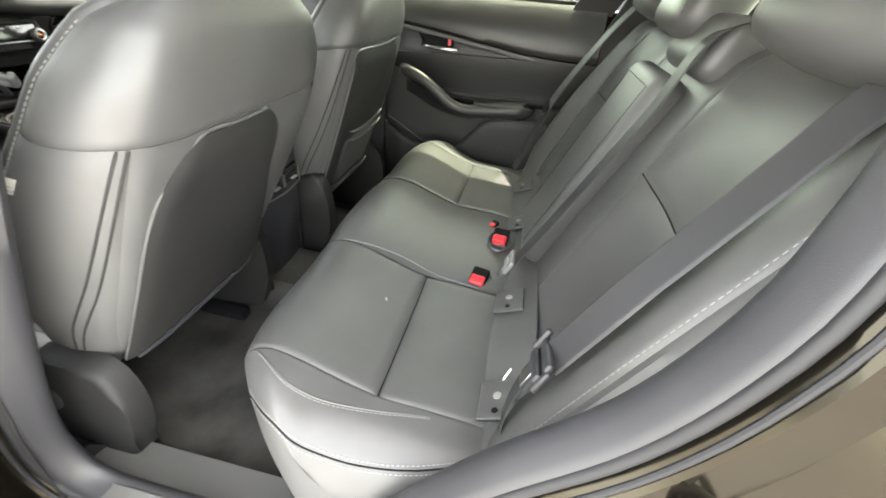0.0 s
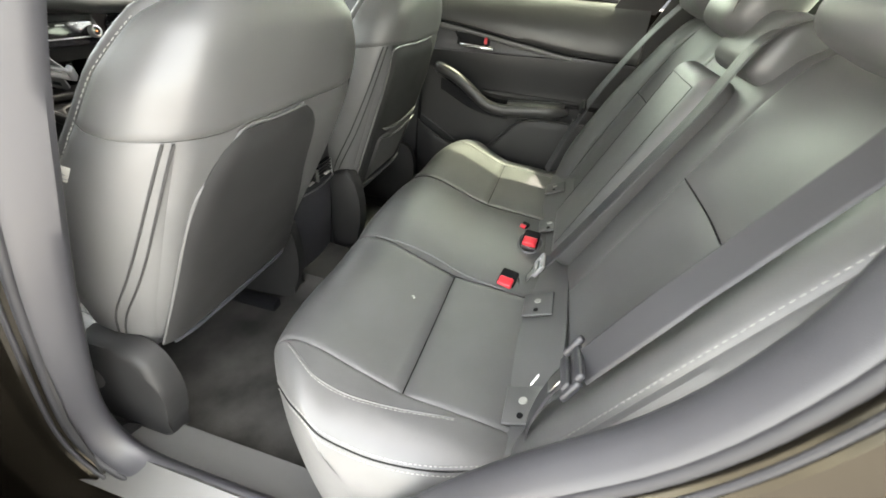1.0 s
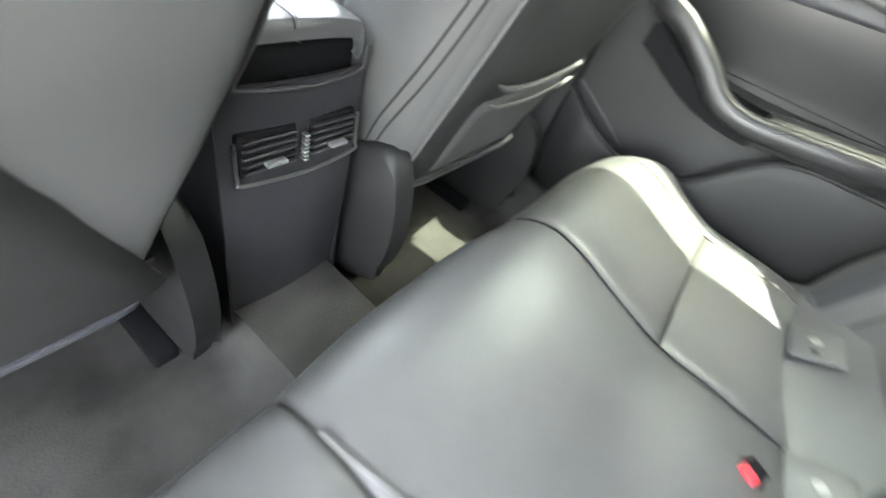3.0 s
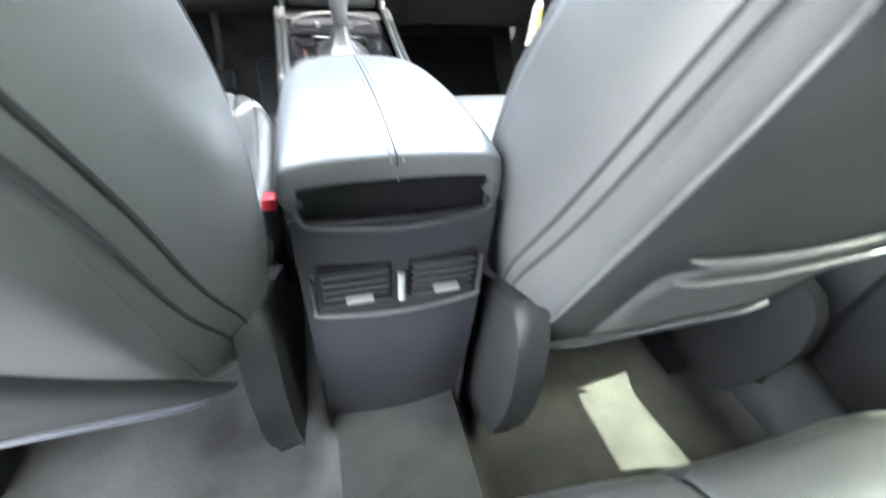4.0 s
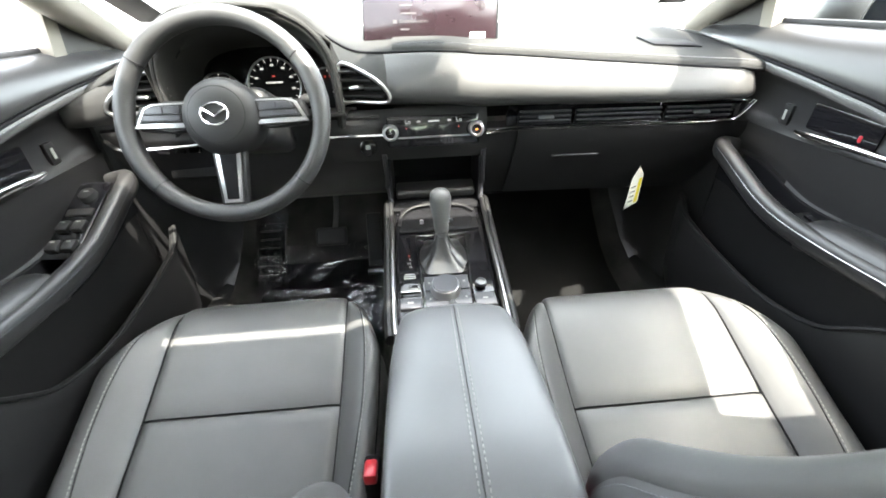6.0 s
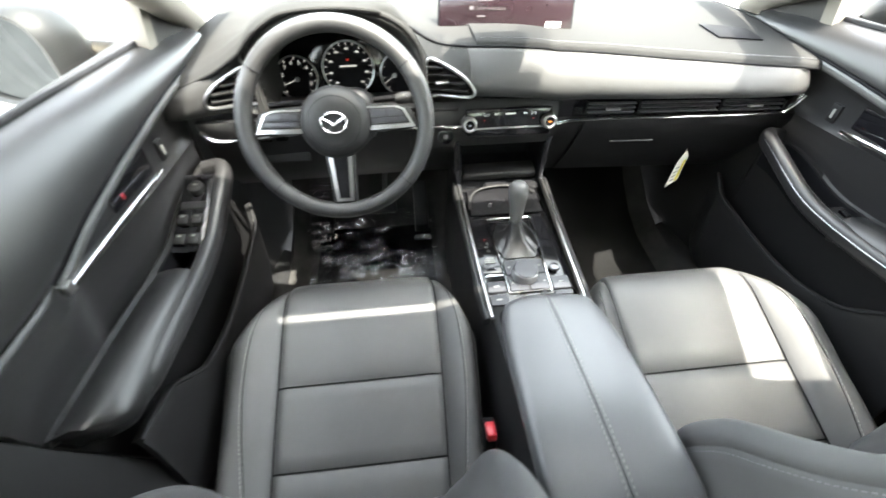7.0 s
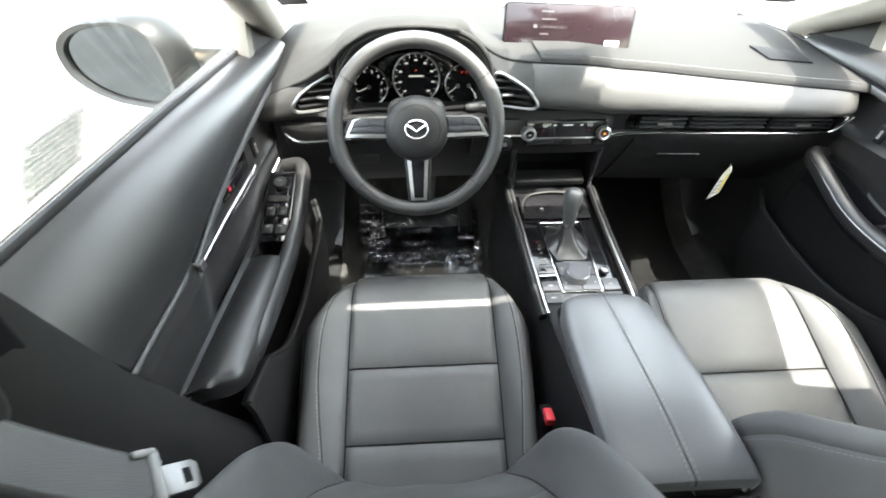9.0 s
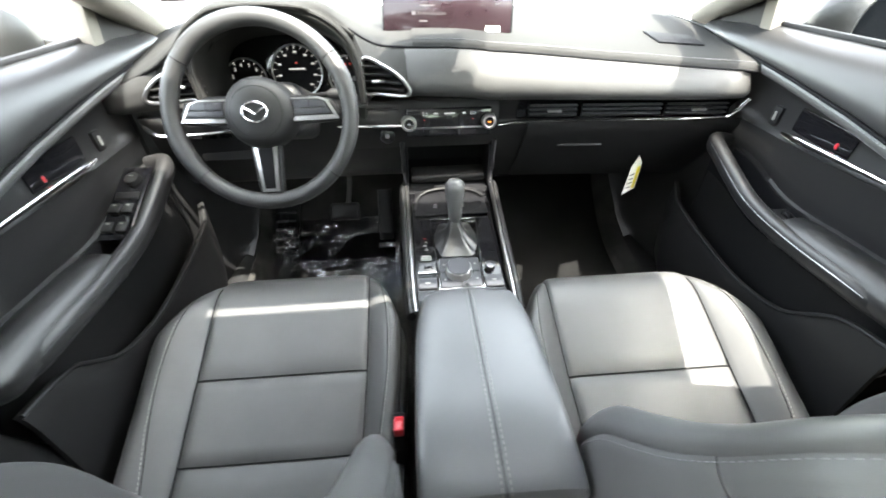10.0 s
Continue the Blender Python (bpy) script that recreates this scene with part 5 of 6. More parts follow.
sb = part("start_button", lathe([(0, 0.010), (0.0155, 0.010), (0.0185, 0.009), (0.020, 0)], 32, pose(-0.150, 0.788, 0.935, 80, 0, 0)), GLOSS, dash, "round start button")
part("symbol", rbox((0.010, 0.0008, 0.010), (-0.150, 0.7775, 0.937), 0, 1, (-10, 0, 0)), INK, sb)
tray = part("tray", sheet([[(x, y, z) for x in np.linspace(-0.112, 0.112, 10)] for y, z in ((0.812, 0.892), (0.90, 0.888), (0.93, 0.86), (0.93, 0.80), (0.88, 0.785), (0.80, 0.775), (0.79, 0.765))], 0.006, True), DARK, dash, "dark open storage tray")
part("tray_step", rbox((0.20, 0.05, 0.022), (0, 0.835, 0.800), 0.008, 3, (12, 0, 0)), PLASTIC, tray)
for sd in (-1, 1):
    wing = curve([(sd * 0.117, 0.802, 0.912), (sd * 0.117, 0.812, 0.86), (sd * 0.115, 0.815, 0.81), (sd * 0.112, 0.80, 0.78)], 20)
    part("tray_wing", sweep(wing, ring(0.006, 8, 0.010)), PLASTIC_GREY, tray)
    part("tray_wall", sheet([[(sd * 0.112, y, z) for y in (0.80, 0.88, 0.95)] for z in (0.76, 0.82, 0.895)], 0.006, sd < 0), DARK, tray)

# driver's side: under-dash, vents, cluster hood
part("knee_panel", sheet([[(x, y - 0.4 * bow(x), z) for x in np.linspace(-0.70, -0.12, 14)] for y, z in ((0.785, 1.000), (0.800, 0.955), (0.815, 0.90), (0.845, 0.84), (0.90, 0.775), (0.96, 0.74), (1.10, 0.76))], 0.01, True), PLASTIC, dash)
part("column_shroud", rbox((0.13, 0.24, 0.11), (-0.373, 0.775, 1.000), 0.03, 4, (-24, 0, 0)), PLASTIC, dash)
part("fuse_cover", rbox((0.13, 0.008, 0.055), (-0.545, 0.812, 0.905), 0.004, 2, (-14, 0, 0)), PLASTIC, dash)
for k in range(3):
    part("switch", rbox((0.026, 0.010, 0.015), (-0.60 + 0.034 * k, 0.796, 0.948), 0.002, 1, (-14, 0, 0)), GLOSS, dash)
strip = curve([(-0.690, 0.765, 0.985), (-0.66, 0.760, 0.967), (-0.60, 0.768, 0.963), (-0.50, 0.785, 0.962)], 20)
part("chrome_line", sweep(strip, ring(0.007, 8, 0.0045)), CHROME, dash, "bright chrome line")


def corner_vent(sd):
    """A wedge-shaped vent beside the instrument hood."""
    cx = -0.373
    pts = [(0.182, 1.106), (0.192, 1.111), (0.215, 1.103), (0.258, 1.080), (0.282, 1.054), (0.280, 1.040), (0.262, 1.036), (0.21, 1.036), (0.182, 1.040)]
    yv = lambda a: 0.790 - (0.35 if sd < 0 else 0.40) * max(a - 0.20, 0)
    p3 = [(cx + sd * a, yv(a), z) for a, z in pts]
    outline = curve(p3 + p3[:1], 70)
    mid_ = np.array(outline).mean(0)
    v = part("corner_vent", grid(np.array([mid_ + (np.array(outline) - mid_) * k + np.array([0, 0.021, 0]) for k in (1.0, 0.5, 0.02)]), wrap_v=True, flip=sd > 0), DARK, dash, "wedge-shaped air vent in a bright frame")
    part("vent_frame", tube(outline, 0.0040, 8, up=(0, 1, 0.02), closed=True), SATIN, v, "satin silver vent frame")
    for k in range(4):
        z = 1.050 + 0.0155 * k
        hi = [0.272, 0.268, 0.248, 0.22][k]
        sl = curve([(cx + sd * 0.165, yv(0.165) + 0.006, z), (cx + sd * 0.215, yv(0.215) + 0.006, z), (cx + sd * hi, yv(hi) + 0.006, z)], 10)
        part("slat", sweep(sl, flat(0.020, 0.0035), up=(0, -0.2, 1)), PLASTIC, v)
    part("tab", rbox((0.030, 0.012, 0.0065), (cx + sd * 0.215, yv(0.215) - 0.006, 1.0655), 0.002, 1, (0, 0, sd * 12)), SATIN, v, "silver vent tab")
    q = np.array(outline)
    c = q.mean(0)
    x_in, x_out = (-0.556, -0.742) if sd < 0 else (-0.212, -0.092)
    roof = (lambda x: tab(x, EX, EZ) - 0.008) if sd < 0 else (lambda x: tab(x, SX, SZ) - 0.004)
    outer = []
    for p in q:
        s = 1.0
        while s < 8:
            g = c + (p - c) * (s + 0.02)
            if not min(x_in, x_out) <= g[0] <= max(x_in, x_out) or g[2] < 1.016 or g[2] > roof(g[0]):
                break
            s += 0.02
        g = c + (p - c) * s
        if sd < 0:
            yt = min(tab(g[0], EX, EY) + 0.004 + 0.10 * max(1.08 - g[2], 0), yv(abs(g[0] - cx)) + 0.02)
        else:
            yt = band_y(g[0], g[2]) + 0.003
        outer.append((g[0], yt, g[2]))
    outer = np.array(outer)
    shell = np.array([q + np.array([0, 0.020, 0]), q + np.array([0, 0.002, 0]), c + (q - c) * 1.05 + np.array([0, 0.002, 0]), q * 0.55 + outer * 0.45 + np.array([0, -0.003, 0]), q * 0.12 + outer * 0.88 + np.array([0, -0.003, 0]), outer, outer + np.array([0, 0.02, 0])])
    part("vent_wing", grid(shell, wrap_v=True, flip=sd < 0), DASH, v, "padded wing round the vent")


corner_vent(-1)
corner_vent(1)
HC = np.array([-0.373, 0.0, 1.045])


def hood(k):
    """Arch sections of the instrument hood, from the near lip inwards."""
    a, b, y, z = tab(k, [0, 1, 2, 3, 4], [0.185, 0.170, 0.162, 0.165, 0.165], [0.180, 0.162, 0.130, 0.095, 0.085], [0.758, 0.745, 0.80, 0.93, 0.955], [0.0, 0.0, 0.0, 0.0, 0.0])
    t = np.linspace(-0.25, math.pi + 0.25, 40)
    w = 0.75
    return np.stack([HC[0] - a * np.sign(np.cos(t)) * np.abs(np.cos(t)) ** w, y + 0.03 * np.cos(t) ** 2 * (k < 2), HC[2] + z + b * np.sign(np.sin(t)) * np.abs(np.sin(t)) ** w], 1)


hd = part("instrument_hood", grid(np.array([hood(k) for k in np.linspace(0, 4, 26)]), flip=True), DASH, dash, "arched hood over the instruments")
ac = np.array([(p[0], p[1] - 0.004, p[2]) for p in hood(0.35)])
part("hood_edge", tube(ac, 0.005, 8, up=(0, 1, 0.01)), DASH, hd)
part("hood_floor", sheet([[(x, y, z) for x in np.linspace(-0.56, -0.186, 12)] for y, z in ((0.76, 1.02), (0.85, 1.01), (0.95, 0.985))], 0.006), PLASTIC, hd)

# instruments
ins = part("instrument_panel", rbox((0.36, 0.01, 0.16), (-0.373, 0.962, 1.055), 0.004, 2, (-12, 0, 0)), GLOSS, dash, "black instrument panel")
FACE = lambda x, z, d=0.0: pose(-0.373 + x, 0.956 - d + 0.21 * (z - 1.055), z, 78, 0, 0)
for gx, gz, r in ((0.0, 1.046, 0.062), (-0.128, 1.030, 0.050), (0.128, 1.030, 0.050)):
    m = FACE(gx, gz, 0.003)
    g = part("gauge", lathe([(0, 0.0), (r, 0.0), (r, -0.003)], 48, m), DARK, ins, "round dial with pale figures")
    ringp = [tuple(m @ Vector((r * math.cos(a), r * math.sin(a), 0.003))) for a in np.linspace(0, 2 * math.pi, 64, endpoint=False)]
    part("bezel", tube(ringp, 0.0020, 8, up=(0, 1, 0.01), closed=True), SATIN, g, "thin silver bezel")
    n = 17 if r > 0.06 else 9
    for k in range(n):
        a = radians(-45 + 270 * k / (n - 1))
        part("tick", moved(rbox((0.007, 0.0016, 0.0006), (r * 0.90, 0, 0.001), 0), m @ pose(0, 0, 0, 0, 0, math.degrees(a))), GLOW_WHITE, g)
        if k % 2 == 0 and r > 0.06:
            part("figure_bar", rbox((0.008, 0.0045, 0.0006), tuple(m @ Vector((r * 0.72 * math.cos(a), r * 0.72 * math.sin(a), 0.001))), 0, 1, (78, 0, 0)), GLOW_WHITE, g)
    if gx < 0:
        for k in range(1, 9):
            a = radians(232 - 32 * k)
            lettering("figure", str(k), 0.012, m @ Matrix.Translation((r * 0.70 * math.cos(a), r * 0.70 * math.sin(a), 0.001)), GLOW_WHITE, g)
    if gx:
        for hx, ha in (((0, 200),) if gx < 0 else ((-0.016, 215), (0.014, -50))):
            hm = m @ pose(hx, -0.004, 0.002, 0, 0, ha)
            nd = part("needle", moved(rbox((r * 0.62, 0.0018, 0.001), (r * 0.34, 0, 0), 0), hm), GLOW_WHITE, g, "pale needle")
            part("hub", lathe([(0, 0.002), (0.005, 0.002), (0.006, 0)], 16, hm), SATIN, nd)
part("message_bar", rbox((0.040, 0.0008, 0.004), tuple(FACE(0, 1.052, 0.0046).translation), 0, 1, (-12, 0, 0)), GLOW_WHITE, ins)
part("warning_lamp", rbox((0.006, 0.0008, 0.004), tuple(FACE(0, 1.066, 0.0046).translation), 0, 1, (-12, 0, 0)), GLOW_RED, ins)
for dx in (0.122, 0.134):
    part("warning_lamp", rbox((0.005, 0.0008, 0.005), tuple(FACE(dx, 1.060, 0.0046).translation), 0, 1, (-12, 0, 0)), GLOW_RED, ins)

# centre display on the dash top
disp = thing("display_screen", "wide tablet-like display on the dashboard, dimly lit", "screen", (0.006, 0.94, 1.12))
SM = pose(0.006, 0.932, 1.170, 72, 0, -11)
part("housing", moved(rbox((0.315, 0.108, 0.016), (0, 0, -0.009), 0.012, 4), SM), DARK, disp)
gl_ = part("glass", moved(rbox((0.305, 0.098, 0.003), (0, 0, 0.0005), 0.001), SM), SCREEN, disp, "dark reddish display glass")
for k, w, x in ((0, 0.030, -0.052), (1, 0.036, -0.046), (3, 0.020, -0.055)):
    part("menu_bar", moved(rbox((w, 0.0036, 0.0006), (x, 0.034 - 0.0165 * k, 0.0024), 0), SM), SCREEN_TEXT, gl_)
lettering("menu_word", "Communication", 0.0105, SM @ pose(-0.034, 0.001, 0.0026), SCREEN_TEXT, gl_)
part("menu_icon", moved(rbox((0.010, 0.008, 0.0006), (-0.078, 0.001, 0.0024), 0), SM), SCREEN_TEXT, gl_)
part("corner_sticker", moved(rbox((0.034, 0.012, 0.0006), (0.112, -0.030, 0.0026), 0), SM), WHITE, gl_, "small white sticker")
part("stand", rbox((0.20, 0.06, 0.03), (0.006, 0.975, 1.128), 0.010, 3), DARK, disp)

# speaker grille on the dash top, far corner
part("speaker_grille", prism([(-0.055, -0.035), (0.055, -0.045), (0.060, 0.035), (-0.055, 0.055)], 0.003, pose(0.570, 0.900, 1.1095, 4.2, 3.6, 0), 0.001), DARK, dash, "fine grey tweeter grille")

# ---- steering wheel ----
WH = thing("steering_wheel", "black leather three-spoke steering wheel with satin spokes", "steering wheel", (-0.373, 0.62, 1.057))
WM = pose(-0.373, 0.623, 1.057, 66, 0, 0)
R = 0.167
a = np.linspace(0, 2 * math.pi, 96, endpoint=False)
sc = 1 + 0.10 * np.exp(-((np.abs((a % math.pi) - 0.35)) / 0.30) ** 2)
rim = [tuple(WM @ Vector((R * math.cos(t), R * math.sin(t), 0))) for t in a]
axis = tuple((WM.to_3x3() @ Vector((0, 0, 1))))
part("rim", sweep(rim, ring(0.0158, 14, 0.0170), up=axis, closed=True, scale=sc), WHEEL, WH, "grained leather rim")
for t in (0.62, math.pi - 0.62, -0.75, math.pi + 0.75):
    rr = [tuple(WM @ (Matrix.Rotation(t, 4, "Z") @ Vector((R + 0.0168 * math.cos(b), 0, 0.0180 * math.sin(b))))) for b in np.linspace(0, 2 * math.pi, 24, endpoint=False)]
    part("rim_seam", tube(rr, 0.0008, 4, closed=True), DARK, WH)
pad_ = part("airbag_pad", moved(lathe([(0, 0.034), (0.025, 0.0335), (0.045, 0.030), (0.056, 0.022), (0.062, 0.008), (0.062, -0.03)], 44), WM @ Matrix.Diagonal((1.07, 1.05, 1, 1))), PLASTIC, WH, "smooth round airbag cover")
rp = [tuple(WM @ Vector((0.047 * math.cos(t), 0.046 * math.sin(t), 0.0292))) for t in np.linspace(0, 2 * math.pi, 48, endpoint=False)]
part("pad_seam", tube(rp, 0.0012, 6, closed=True), DARK, pad_)
em = part("emblem", join(tube([tuple(WM @ Vector((0.0225 * math.cos(t), 0.0175 * math.sin(t), 0.0365))) for t in np.linspace(0, 2 * math.pi, 40, endpoint=False)], 0.0018, 8, closed=True), tube([tuple(WM @ Vector(p)) for p in ((-0.0195, 0.008, 0.0365), (-0.010, 0.003, 0.037), (0, -0.0045, 0.0375), (0.010, 0.003, 0.037), (0.0195, 0.008, 0.0365))], 0.0022, 8)), CHROME, pad_, "plain oval chrome badge")
for sd in (-1, 1):
    poly = [(sd * 0.050, 0.030), (sd * 0.090, 0.030), (sd * 0.138, 0.022), (sd * 0.150, -0.004), (sd * 0.140, -0.018), (sd * 0.085, -0.022), (sd * 0.050, -0.020)]
    sp = part("spoke", prism(poly if sd > 0 else poly[::-1], 0.018, WM @ Matrix.Translation((0, 0, -0.010)), 0.006, 3), PLASTIC, WH)
    m_ = WM @ Matrix.Translation((0, 0, 0.010))
    flip_ = (lambda q: q) if sd > 0 else (lambda q: q[::-1])
    tr = part("spoke_trim", prism(flip_([(sd * 0.058, 0.026), (sd * 0.112, 0.026), (sd * 0.128, 0.020), (sd * 0.147, -0.014), (sd * 0.058, -0.016)]), 0.004, m_ @ Matrix.Translation((0, 0, -0.003)), 0.0015), SATIN, sp, "bright chrome spoke frame")
    part("spoke_face", prism(flip_([(sd * 0.056, 0.0225), (sd * 0.110, 0.0225), (sd * 0.124, 0.0175), (sd * 0.137, -0.0065), (sd * 0.056, -0.0080)]), 0.005, m_ @ Matrix.Translation((0, 0, -0.001)), 0.0012), PLASTIC, tr, "dark switch face")
    part("spoke_button", prism(flip_([(sd * 0.066, 0.0200), (sd * 0.108, 0.0200), (sd * 0.120, 0.0160), (sd * 0.124, 0.0075), (sd * 0.066, 0.0065)]), 0.003, m_ @ Matrix.Translation((0, 0, 0.0035)), 0.001), BUTTON, tr)
    part("spoke_button", prism(flip_([(sd * 0.066, 0.0045), (sd * 0.126, 0.0052), (sd * 0.130, -0.0035), (sd * 0.066, -0.0050)]), 0.003, m_ @ Matrix.Translation((0, 0, 0.0035)), 0.001), BUTTON, tr)
    part("button_split", moved(rbox((0.0010, 0.012, 0.001), (sd * 0.094, 0.0132, 0.0168), 0), WM), DARK, tr)
    part("lower_bar", prism(flip_([(sd * 0.058, -0.0105), (sd * 0.140, -0.0095), (sd * 0.146, -0.0145), (sd * 0.058, -0.0165)]), 0.004, m_, 0.001), SATIN, tr, "bright lower chrome bar")
poly = [(-0.029, -0.055), (0.029, -0.055), (0.023, -0.150), (0.018, -0.160), (-0.018, -0.160), (-0.023, -0.150)]
lo = part("spoke", prism(poly[::-1], 0.016, WM @ Matrix.Translation((0, 0, -0.012)), 0.004, 3), PLASTIC, WH, "dark lower spoke with a satin inlay")
poly = [(-0.022, -0.060), (0.022, -0.060), (0.0165, -0.148), (-0.0165, -0.148)]
inlay = part("spoke_inlay", prism(poly[::-1], 0.003, WM @ Matrix.Translation((0, 0, 0.0045)), 0.001), SATIN, lo, "satin silver inlay")
poly = [(-0.0145, -0.060), (0.0145, -0.060), (0.0100, -0.142), (-0.0100, -0.142)]
part("spoke_slot", prism(poly[::-1], 0.003, WM @ Matrix.Translation((0, 0, 0.0066)), 0.001), DARK, inlay, "dark slot between the spoke arms")
st = thing("wiper_stalk", "black wiper stalk with white printed marks", "stalk", (-0.25, 0.72, 1.05))
part("stalk", tube(curve([(-0.31, 0.75, 1.045), (-0.27, 0.74, 1.052), (-0.225, 0.725, 1.058)], 16), 0.006, 12), DARK, st)
part("stalk_tip", lathe([(0.0, 0.028), (0.009, 0.027), (0.0118, 0.022), (0.0122, 0.004), (0.0108, 0.002), (0.0108, 0.0), (0.0122, -0.002), (0.0115, -0.020), (0.007, -0.028)], 24, pose(-0.236, 0.728, 1.057, 0, 90, 12)), PLASTIC, st)
for k in range(9):
    t = 2 * math.pi * k / 9
    part("grip_ridge", rbox((0.016, 0.0016, 0.0016), (-0.222, 0.730 + 0.0122 * math.cos(t), 1.057 + 0.0122 * math.sin(t)), 0, 1, (0, 0, 12)), DARK, st)
for k in range(3):
    part("print_bar", rbox((0.004, 0.0008, 0.006), (-0.252 + 0.007 * k, 0.7172, 1.060), 0), INK, st)
st = thing("indicator_stalk", "black indicator stalk behind the wheel", "stalk", (-0.49, 0.72, 1.05))
part("stalk", tube(curve([(-0.436, 0.75, 1.045), (-0.476, 0.74, 1.050), (-0.520, 0.725, 1.052)], 16), 0.006, 12), DARK, st)


# ---- doors ----
def door(side, y0, y1, name, label, rear, lit_switches):
    """Door trim: side is -1 or 1, y0 its rear and y1 its front end."""
    edge = lambda z: np.interp(z, [0.38, 0.58, 0.85, 1.0, 1.17], [0.305, 0.238, 0.152, 0.108, 0.058])
    slant = lambda y, z: y if rear else y + (edge(z) - y0) * max(0, 1 - (y - y0) / 0.16)
    X = lambda x, y, z: (side * x, slant(y, z), z)
    d = thing(name, label, "door", X(0.72, (y0 + y1) / 2, 0.4))
    d["kind"] = "structure"
    fl = side < 0
    yy = np.linspace(y0, y1, 44)
    if not rear:
        belt = lambda y: np.interp(y, [0.1, 0.5, 0.9, 1.02], [1.164, 1.160, 1.148, 1.138])
        acc = lambda y: tab(y, [0.10, 0.20, 0.28, 0.39, 0.51, 0.72, 0.87, 1.02], [1.004, 1.006, 1.010, 1.038, 1.060, 1.086, 1.098, 1.112])
        deep = lambda y: np.clip((y - 0.285) / 0.05, 0, 1)
        low_e = lambda y: np.interp(y, [0.10, 0.30, 0.44, 0.63, 0.87], [0.975, 0.972, 0.965, 0.958, 0.955])
        shelf = lambda y: tab(y, [0.10, 0.30, 0.46, 0.56, 0.68, 0.75, 0.87], [0.862, 0.856, 0.848, 0.850, 0.880, 0.885, 0.885])
        bar_pts = [(0.700, 0.175, 0.838), (0.680, 0.190, 0.842), (0.668, 0.225, 0.847), (0.660, 0.30, 0.850), (0.659, 0.40, 0.846), (0.658, 0.50, 0.848), (0.657, 0.57, 0.860), (0.656, 0.63, 0.882), (0.656, 0.69, 0.906), (0.660, 0.73, 0.918), (0.676, 0.752, 0.920), (0.712, 0.757, 0.914)]
        pz = lambda y: tab(y, [0.10, 0.27, 0.36, 0.48, 0.62, 0.76, 0.87], [0.80, 0.775, 0.700, 0.672, 0.678, 0.700, 0.735])
        end = 0.47
    else:
        belt = lambda y: np.interp(y, [-0.9, -0.05], [1.165, 1.155])
        acc = lambda y: tab(y, [-0.90, -0.66, -0.50, -0.17, -0.05], [0.984, 0.990, 1.010, 1.052, 1.060])
        deep = lambda y: np.clip((y + 0.66) / 0.10, 0, 1) * 0.35
        low_e = lambda y: np.interp(y, [-0.9, -0.64, -0.13], [0.975, 0.976, 0.958])
        shelf = lambda y: tab(y, [-0.90, -0.64, -0.42, -0.30, -0.16, -0.05], [0.815, 0.812, 0.800, 0.820, 0.880, 0.890])
        bar_pts = [(0.700, -0.668, 0.812), (0.676, -0.655, 0.812), (0.664, -0.60, 0.812), (0.660, -0.50, 0.802), (0.658, -0.41, 0.796), (0.657, -0.35, 0.812), (0.656, -0.29, 0.856), (0.656, -0.23, 0.893), (0.658, -0.185, 0.910), (0.670, -0.160, 0.915), (0.708, -0.152, 0.908)]
        pz = lambda y: tab(y, [-0.90, -0.64, -0.50, -0.38, -0.24, -0.05], [0.77, 0.765, 0.745, 0.625, 0.615, 0.70])
        end = -0.44
    # padded upper, belt to accent edge
    prof = [(0.0, 0.768), (0.05, 0.757), (0.14, 0.744), (0.30, 0.729), (0.50, 0.716), (0.70, 0.709), (0.86, 0.706), (0.95, 0.707), (1.0, 0.714)]
    yu = np.r_[yy, [0.90, 0.94, 0.98, 1.02]] if not rear else yy
    part("upper_pad", sheet([[X(x + 0.10 * max(y - 0.90, 0), y, belt(y) + (acc(y) - belt(y)) * k) for y in yu] for k, x in prof], 0.012, fl), VINYL, d, "smooth padded upper panel")
    part("belt_seal", sweep([X(0.770, y, belt(y) + 0.003) for y in yy], ring(0.006, 8, 0.007)), RUBBER, d, "black window seal")
    ys_ = [y for y in yy if deep(y) > 0.02]
    lip = np.array([X(0.7165, y, acc(y) - 0.014) for y in ys_])
    part("gap_line", tube(lip + np.array([-side * 0.0045, 0, 0.011]), 0.0035, 6), DARK, d)
    part("accent_edge", sweep(lip, ring(0.0075, 12, 0.0105)), PLASTIC_SOFT, d, "raised padded edge")
    part("stitching", stitches(np.array([X(0.7092, y, acc(y) - 0.010) for y in ys_])), INK, d, "dark seam stitching")
    # middle: recess below the edge, then the band down to the armrest
    rows = []
    for k, flush, sunk in ((0.0, 0.714, 0.718), (0.06, 0.712, 0.722), (0.20, 0.710, 0.736), (0.35, 0.710, 0.745), (0.8, 0.711, 0.744), (0.93, 0.711, 0.740), (1.0, 0.711, 0.731)):
        rows.append([X(flush + (sunk - flush) * deep(y), y, acc(y) - 0.003 + (low_e(y) - acc(y)) * k) for y in yy])
    part("handle_recess", sheet(rows, 0.012, fl), VINYL if not rear else PLASTIC_GREY, d, "recessed panel round the handle")
    rows = []
    for k, x in ((0.0, 0.0), (0.10, 0.001), (0.35, 0.007), (0.7, 0.016), (0.92, 0.020), (1.0, 0.018)):
        rows.append([X(0.7115 + (0.0195 if not rear else 0.008) * deep(y) + x * (1 if not rear else 1.4), y, low_e(y) - 0.003 + (shelf(y) - low_e(y)) * k) for y in yy])
    part("middle_panel", sheet(rows, 0.012, fl), VINYL, d, "smooth band over the armrest")
